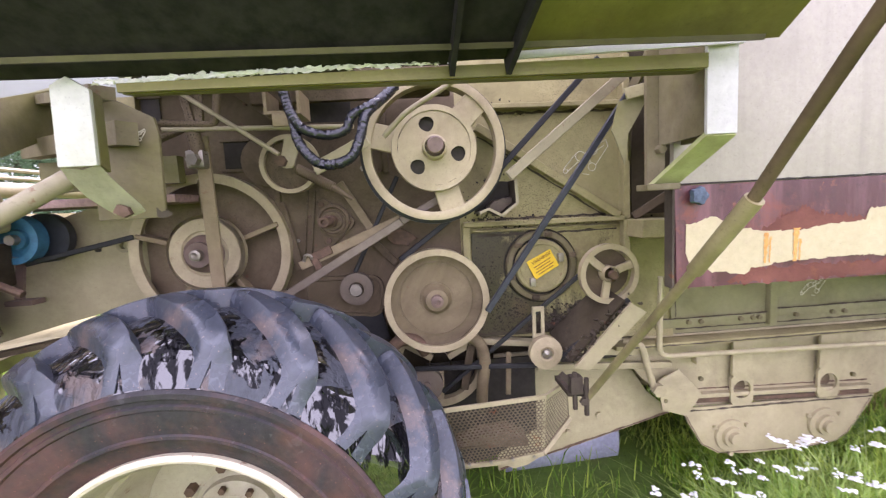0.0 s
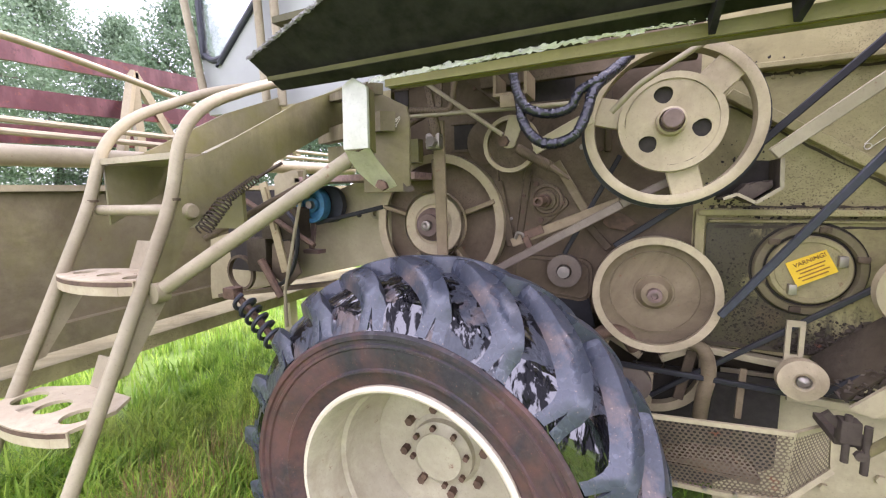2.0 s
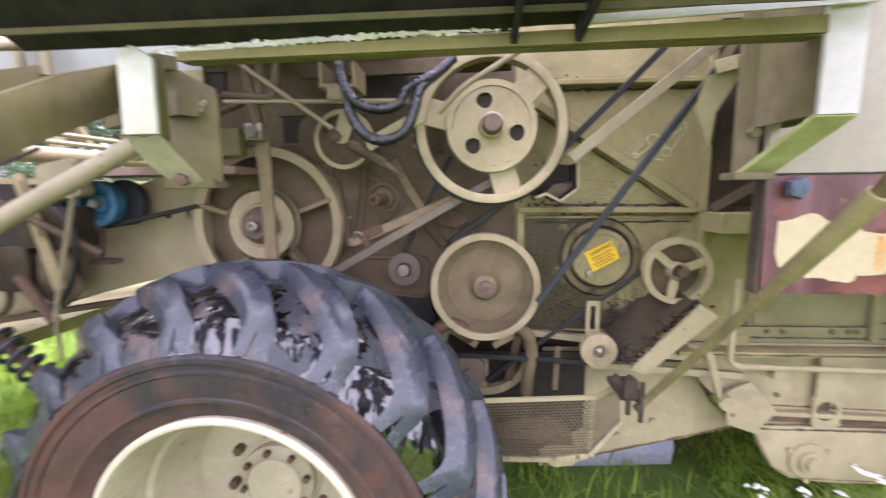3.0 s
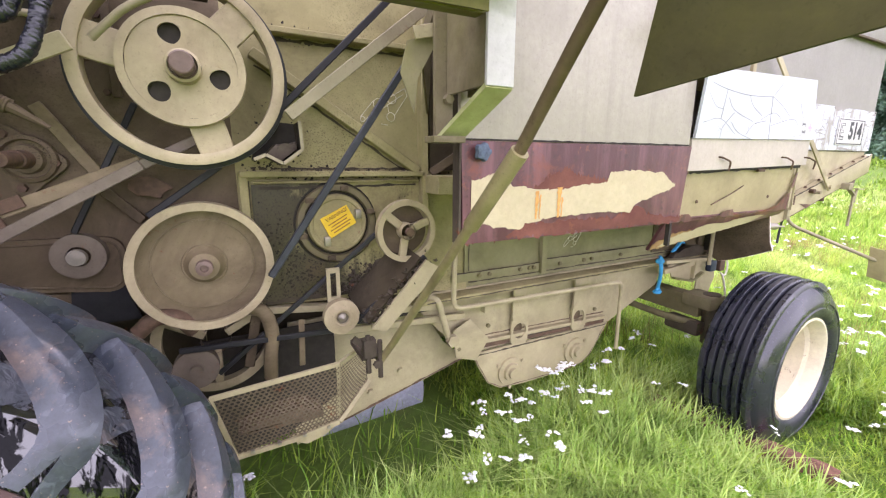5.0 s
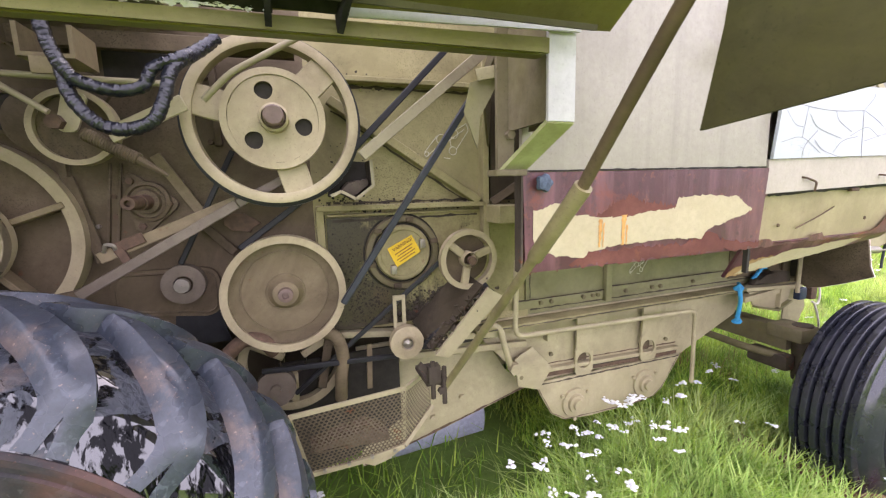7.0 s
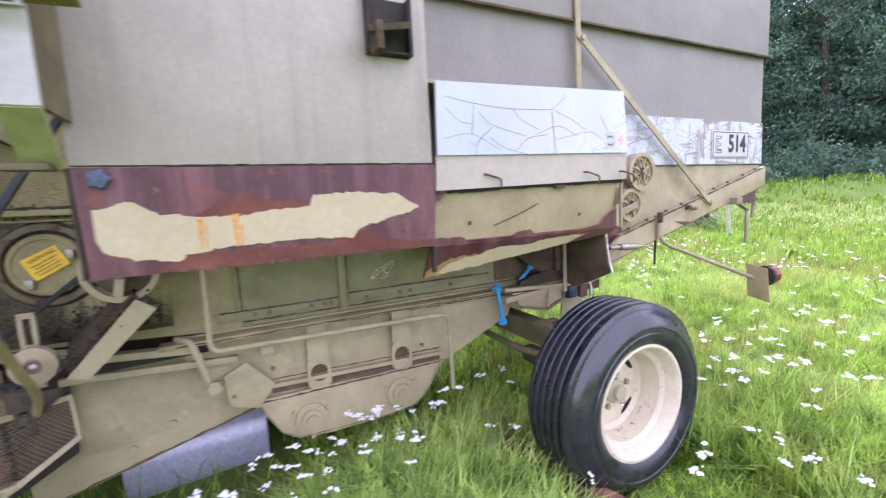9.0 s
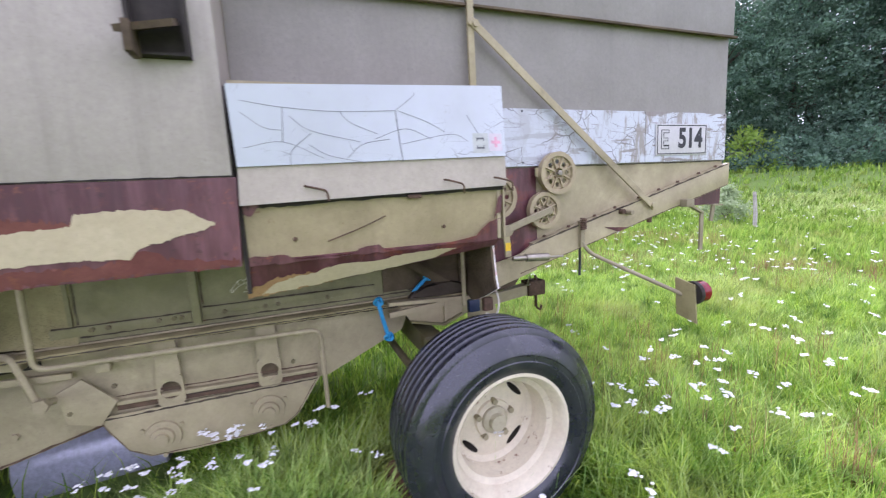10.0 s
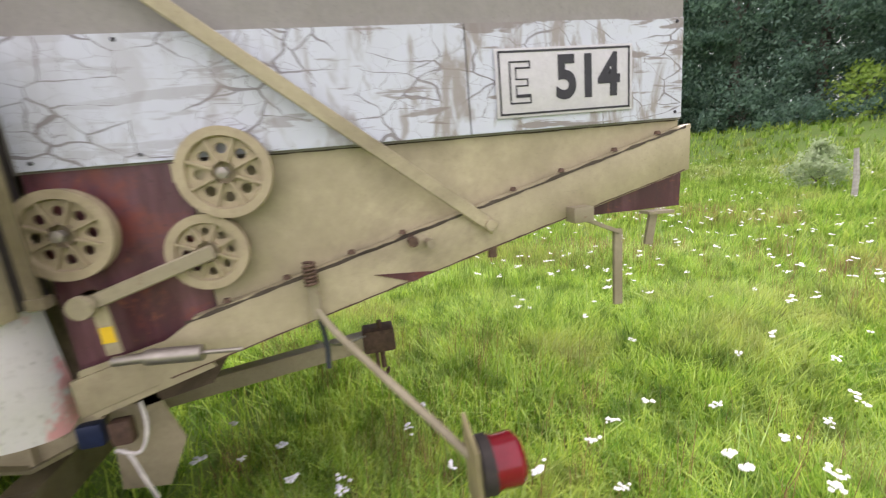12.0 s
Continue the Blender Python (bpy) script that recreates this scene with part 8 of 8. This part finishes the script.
blades("grass", 12000, (2.1, 3.7, 0.45, 1.8), 0.085, 0.0036, M_grass, "short trodden grass round the rear wheel", 33, None, 1.2)
blades("dead_leaves", 300, (2.56, 2.92, 0.86, 1.65), 0.045, 0.009, M_stalk, "reddish-brown dead leaves beside the rear wheel", 27, None, 3.0)
blades("seed_stalks", 20000, (3.0, 11.0, -0.4, 8.0), 0.36, 0.0016, M_stalk, "thin reddish seed stalks in the meadow", 19, lambda x, y: np.sin(x * 1.3 + y) > -0.2, 0.3)
blades("seed_stalks", 3500, (-2.6, -1.0, 0.5, 2.6), 0.36, 0.0018, M_stalk, "thin reddish seed stalks under the ladder", 20, None, 0.3)
blades("grass", 30000, (13.0, 27.0, 3.0, 20.0), 0.30, 0.02, M_straw, "pale dry grass along the fence", 23, lambda x, y: np.abs(np.hypot(x - 2, y) - 17.5 - 1.5 * np.sin(x)) < 2.2, 0.6)


def umbels(name, n, area, seed, label, spread=None):
    """White flat-topped meadow flowers on thin stems."""
    r = random.Random(seed)
    co, tri, co2, tri2 = [], [], [], []
    for _ in range(n):
        if spread:
            cx, cy, s = spread[r.randrange(len(spread))]
            x, y = r.gauss(cx, s), r.gauss(cy, s * 0.6)
        else:
            x, y = r.uniform(area[0], area[1]), r.uniform(area[2], area[3])
        if x < 5.2 and y > 1.95 and not spread:
            continue
        z, h = ground_z(x, y), (r.uniform(0.30, 0.50) if spread else r.uniform(0.20, 0.42))
        lx, ly = r.uniform(-0.06, 0.06), r.uniform(-0.06, 0.06)
        k = len(co2)
        co2 += [(x - 0.002, y, z), (x + 0.002, y, z), (x + lx, y + ly, z + h)]
        tri2.append((k, k + 1, k + 2))
        # a head of a few tight domed clusters with ragged rims
        size = r.uniform(0.75, 1.4)
        tip = r.uniform(0, 2 * math.pi)
        for q in range(r.randint(7, 13)):
            rad = size * r.uniform(0.0055, 0.010)
            ox, oy = x + lx + size * r.gauss(0, 0.0115), y + ly + size * r.gauss(0, 0.0115)
            oz = z + h + r.uniform(-0.005, 0.005) + 0.3 * ((ox - x - lx) * math.cos(tip) + (oy - y - ly) * math.sin(tip))
            c = len(co)
            co.append((ox, oy, oz + rad * 0.45))
            for ring, f, up in ((0, 0.55, 0.36), (1, 1.0, 0.0)):
                for j in range(9):
                    g = j * 2 * math.pi / 9 + ring * 0.3
                    rr = rad * f * r.uniform(0.72, 1.2)
                    co.append((ox + rr * math.cos(g), oy + rr * math.sin(g), oz + rad * up + r.uniform(-0.0015, 0.0015)))
            for j in range(9):
                e = (j + 1) % 9
                tri += [(c, c + 1 + j, c + 1 + e), (c + 1 + j, c + 10 + j, c + 10 + e), (c + 1 + j, c + 10 + e, c + 1 + e)]
    ob = tagged(new(name, mesh_from_arrays(name, np.array(co), np.array(tri), M_petal)), label, "flowers", kind="stuff")
    st = new("stem", mesh_from_arrays("stem", np.array(co2), np.array(tri2), M_grass))
    st.parent = ob
    return ob


M_petal = plain("white_petals", (0.80, 0.80, 0.78), 0.6, 0, 0.05)
umbels("wildflowers", 520, (0.0, 10.0, -0.3, 7.5), 21, "scattered white umbel flowers in the meadow")
umbels("wildflowers", 260, (8.0, 18.0, 1.0, 14.0), 24, "scattered white umbel flowers farther off")
umbels("wildflowers", 55, None, 25, "white umbel flowers in loose groups behind the wheel", [(3.7, 1.3, 0.35), (4.4, 1.7, 0.5), (3.4, 1.9, 0.3), (4.9, 1.0, 0.5), (3.9, 0.8, 0.4)])
umbels("wildflowers", 46, None, 22, "white umbel flowers crowded under the frame", [(1.25, 1.62, 0.13), (1.35, 1.50, 0.16), (1.5, 1.66, 0.10), (1.9, 1.68, 0.12), (2.05, 1.66, 0.12), (2.3, 1.75, 0.12), (1.7, 1.72, 0.1)])


# ---- trees ----
def leaf_material(name, a, b):
    m, t, sh = material(name)
    g = t.nodes.new("ShaderNodeNewGeometry")
    clump = ramp(t, noise_of(t, 1.1, 3), 0.36, 0.64)
    col = mix(t, times(t, clump, 0.75), a, b)
    col = mix(t, times(t, g.outputs["Random Per Island"], 0.45), col, b)
    t.links.new(col, sh.inputs["Base Color"])
    sh.inputs["Roughness"].default_value = 0.5
    out = [n for n in t.nodes if n.bl_idname == "ShaderNodeOutputMaterial"][0]
    tr = t.nodes.new("ShaderNodeBsdfTranslucent")
    t.links.new(col, tr.inputs[0])
    mx = t.nodes.new("ShaderNodeMixShader")
    mx.inputs[0].default_value = 0.45
    t.links.new(sh.outputs[0], mx.inputs[1])
    t.links.new(tr.outputs[0], mx.inputs[2])
    t.links.new(mx.outputs[0], out.inputs[0])
    return m


def tree(name, label, at, height, width, seed, mat, leaf, bare=0.12, clumps=230, per=26):
    r = random.Random(seed)
    tr = thing(name, label, "tree", at, "trees at the field edge")
    o = Vector(at)
    b = B()
    bend = [V(r.uniform(-0.3, 0.3), r.uniform(-0.3, 0.3), 0) * k / 5 for k in range(6)]
    pts = [o + V(0, 0, height * 0.85 * k / 5 - 0.2) + bend[k] for k in range(6)]
    tube(b, pts, 0.2, 9, [height * 0.02 * (1 - 0.16 * k) for k in range(6)])
    for k in range(12):
        f = r.uniform(0.2, 0.8)
        s = o + V(0, 0, height * 0.85 * f)
        a = r.uniform(0, 6.28)
        ln = width * 0.42 * (1.1 - 0.6 * f)
        e = s + V(math.cos(a) * ln, math.sin(a) * ln, ln * r.uniform(0.2, 0.7))
        tube(b, [s, s.lerp(e, 0.5) + V(0, 0, 0.12), e], 0.05, 6, [height * 0.008, height * 0.005, height * 0.002])
    part("trunk", b, M_bark, tr)
    rr = np.random.RandomState(seed)
    co, n = [], 0
    for _ in range(clumps):
        f = r.uniform(bare, 1.0)
        env = math.sin(math.pi * min(1, 0.12 + 0.88 * (f - bare) / (1 - bare)) ** 0.75)
        a = r.uniform(0, 6.28)
        rad = width / 2 * env * math.sqrt(r.uniform(0.15, 1.0)) * (1 + 0.35 * noise.noise((math.cos(a) * 1.3 + seed, math.sin(a) * 1.3, f * 4)))
        c = np.array([o.x + rad * math.cos(a), o.y + rad * math.sin(a), o.z + f * height])
        size = width * 0.062 * r.uniform(0.6, 1.6)
        p = c + rr.normal(0, 1, (per, 3)) * size * np.array([1, 1, 0.6])
        u = rr.normal(0, 1, (per, 3))
        u /= np.linalg.norm(u, axis=1)[:, None]
        v = np.cross(u, rr.normal(0, 1, (per, 3)))
        v /= np.linalg.norm(v, axis=1)[:, None]
        s = (leaf * rr.uniform(0.5, 1.2, per))[:, None]
        co.append(np.stack([p - u * s, p - v * s * 0.6, p + u * s, p + v * s * 0.6], 1))
        n += per
    co = np.concatenate(co).reshape(-1, 3)
    base = np.arange(n)[:, None, None] * 4
    tri = (base + np.array([[0, 1, 2], [0, 2, 3]])[None]).reshape(-1, 3)
    cr = new("crown", mesh_from_arrays("crown", co, tri, mat))
    cr.parent, cr.matrix_parent_inverse = tr, base_of(tr).inverted()
    return tr


M_bark = plain("grey_bark", (0.13, 0.11, 0.09), 0.9, 0, 0.4, 14, 0.6)
M_leaf = leaf_material("dark_forest_leaves", (0.035, 0.09, 0.062), (0.24, 0.38, 0.25))
M_leaf4 = leaf_material("pale_shrub_leaves", (0.26, 0.36, 0.17), (0.52, 0.60, 0.36))
M_leaf2 = leaf_material("light_leaves", (0.11, 0.18, 0.10), (0.24, 0.33, 0.21))
M_leaf3 = leaf_material("yellow_green_leaves", (0.22, 0.36, 0.05), (0.38, 0.52, 0.10))

forest = [tree("forest_tree", "tall dark-green deciduous tree at the field edge", (30.0, 12.0, 0.4), 15.5, 7.5, s, M_leaf, 0.10, 0.0, 260, 170) for s in (31, 32, 33)]
k = 0
spots = []
for row, (dist, gap) in enumerate(((32, 5.2), (38, 6.0), (45, 6.5))):
    for az in np.arange(18, 100, gap * 1.35):
        a = radians(float(az) + 3 * row)
        d = dist + 2.5 * math.sin(az * 1.9)
        spots.append((4 + d * math.sin(a), d * math.cos(a), az))
for i, (x, y, az) in enumerate(spots):
    m = Matrix.Translation((x, y, ground_z(x, y))) @ Matrix.Rotation(i * 1.7, 4, "Z") @ Matrix.Scale(0.85 + 0.3 * ((i * 37) % 10) / 10, 4)
    if i < 3:
        forest[i].matrix_basis = m
    else:
        t2 = copy_thing(forest[i % 3], m)
        t2.matrix_basis = m
left = [tree("field_tree", "light-green birch-like tree with an open crown", (-24.0, 12.0, 0.2), 11.0, 6.0, s, M_leaf2, 0.075, 0.03, 300, 150) for s in (41, 42)]
for i in range(13):
    a = radians(-86 + 6.3 * i)
    d = 27 + 4 * math.sin(i * 2.3)
    x, y = d * math.sin(a), d * math.cos(a) + 0.5
    m = Matrix.Translation((x, y, ground_z(x, y))) @ Matrix.Rotation(i * 2.1, 4, "Z") @ Matrix.Scale(0.9 + 0.3 * ((i * 53) % 10) / 10, 4)
    if i < 2:
        left[i].matrix_basis = m
    else:
        copy_thing(left[i % 2], m).matrix_basis = m


def shrub(name, label, at, h, w, seed, mat, leaf, n=60, per=30):
    t = tree(name, label, at, h, w, seed, mat, leaf, 0.05, n, per)
    return tagged(t, label, "bush", "shrubs in the field")


shrub("shrub", "small rounded green shrub in the meadow", (14.7, 8.2, ground_z(14.7, 8.2)), 1.1, 1.15, 51, M_leaf4, 0.045, 80, 40)
shrub("shrub", "bright yellow-green shrub before the forest", (27.3, 15.8, ground_z(27.3, 15.8) - 0.1), 2.6, 3.8, 52, M_leaf3, 0.12, 40)
for i, az in enumerate((30, 36, 47, 52, 60, 66, 72, 79)):
    a = radians(az)
    x, y = 4 + 27.5 * math.sin(a), 27.5 * math.cos(a)
    shrub("shrub", "dark undergrowth along the forest edge", (x, y, ground_z(x, y)), 1.2 + 0.4 * (i % 3), 4.5, 60 + i, M_leaf, 0.10, 70, 40)

pz = ground_z(13.3, 6.5)
post = thing("fence_post", "weathered grey wooden fence post in the meadow", "post", (13.3, 6.5, pz))
b = B()
tube(b, [(13.3, 6.5, pz - 0.1), (13.305, 6.5, pz + 0.5), (13.3, 6.55, pz + 1.05)], 0.05, 8, [0.05, 0.048, 0.04])
part("pole", b, plain("grey_post_wood", (0.40, 0.37, 0.33), 0.85, 0, 0.3, 20, 0.5), post)
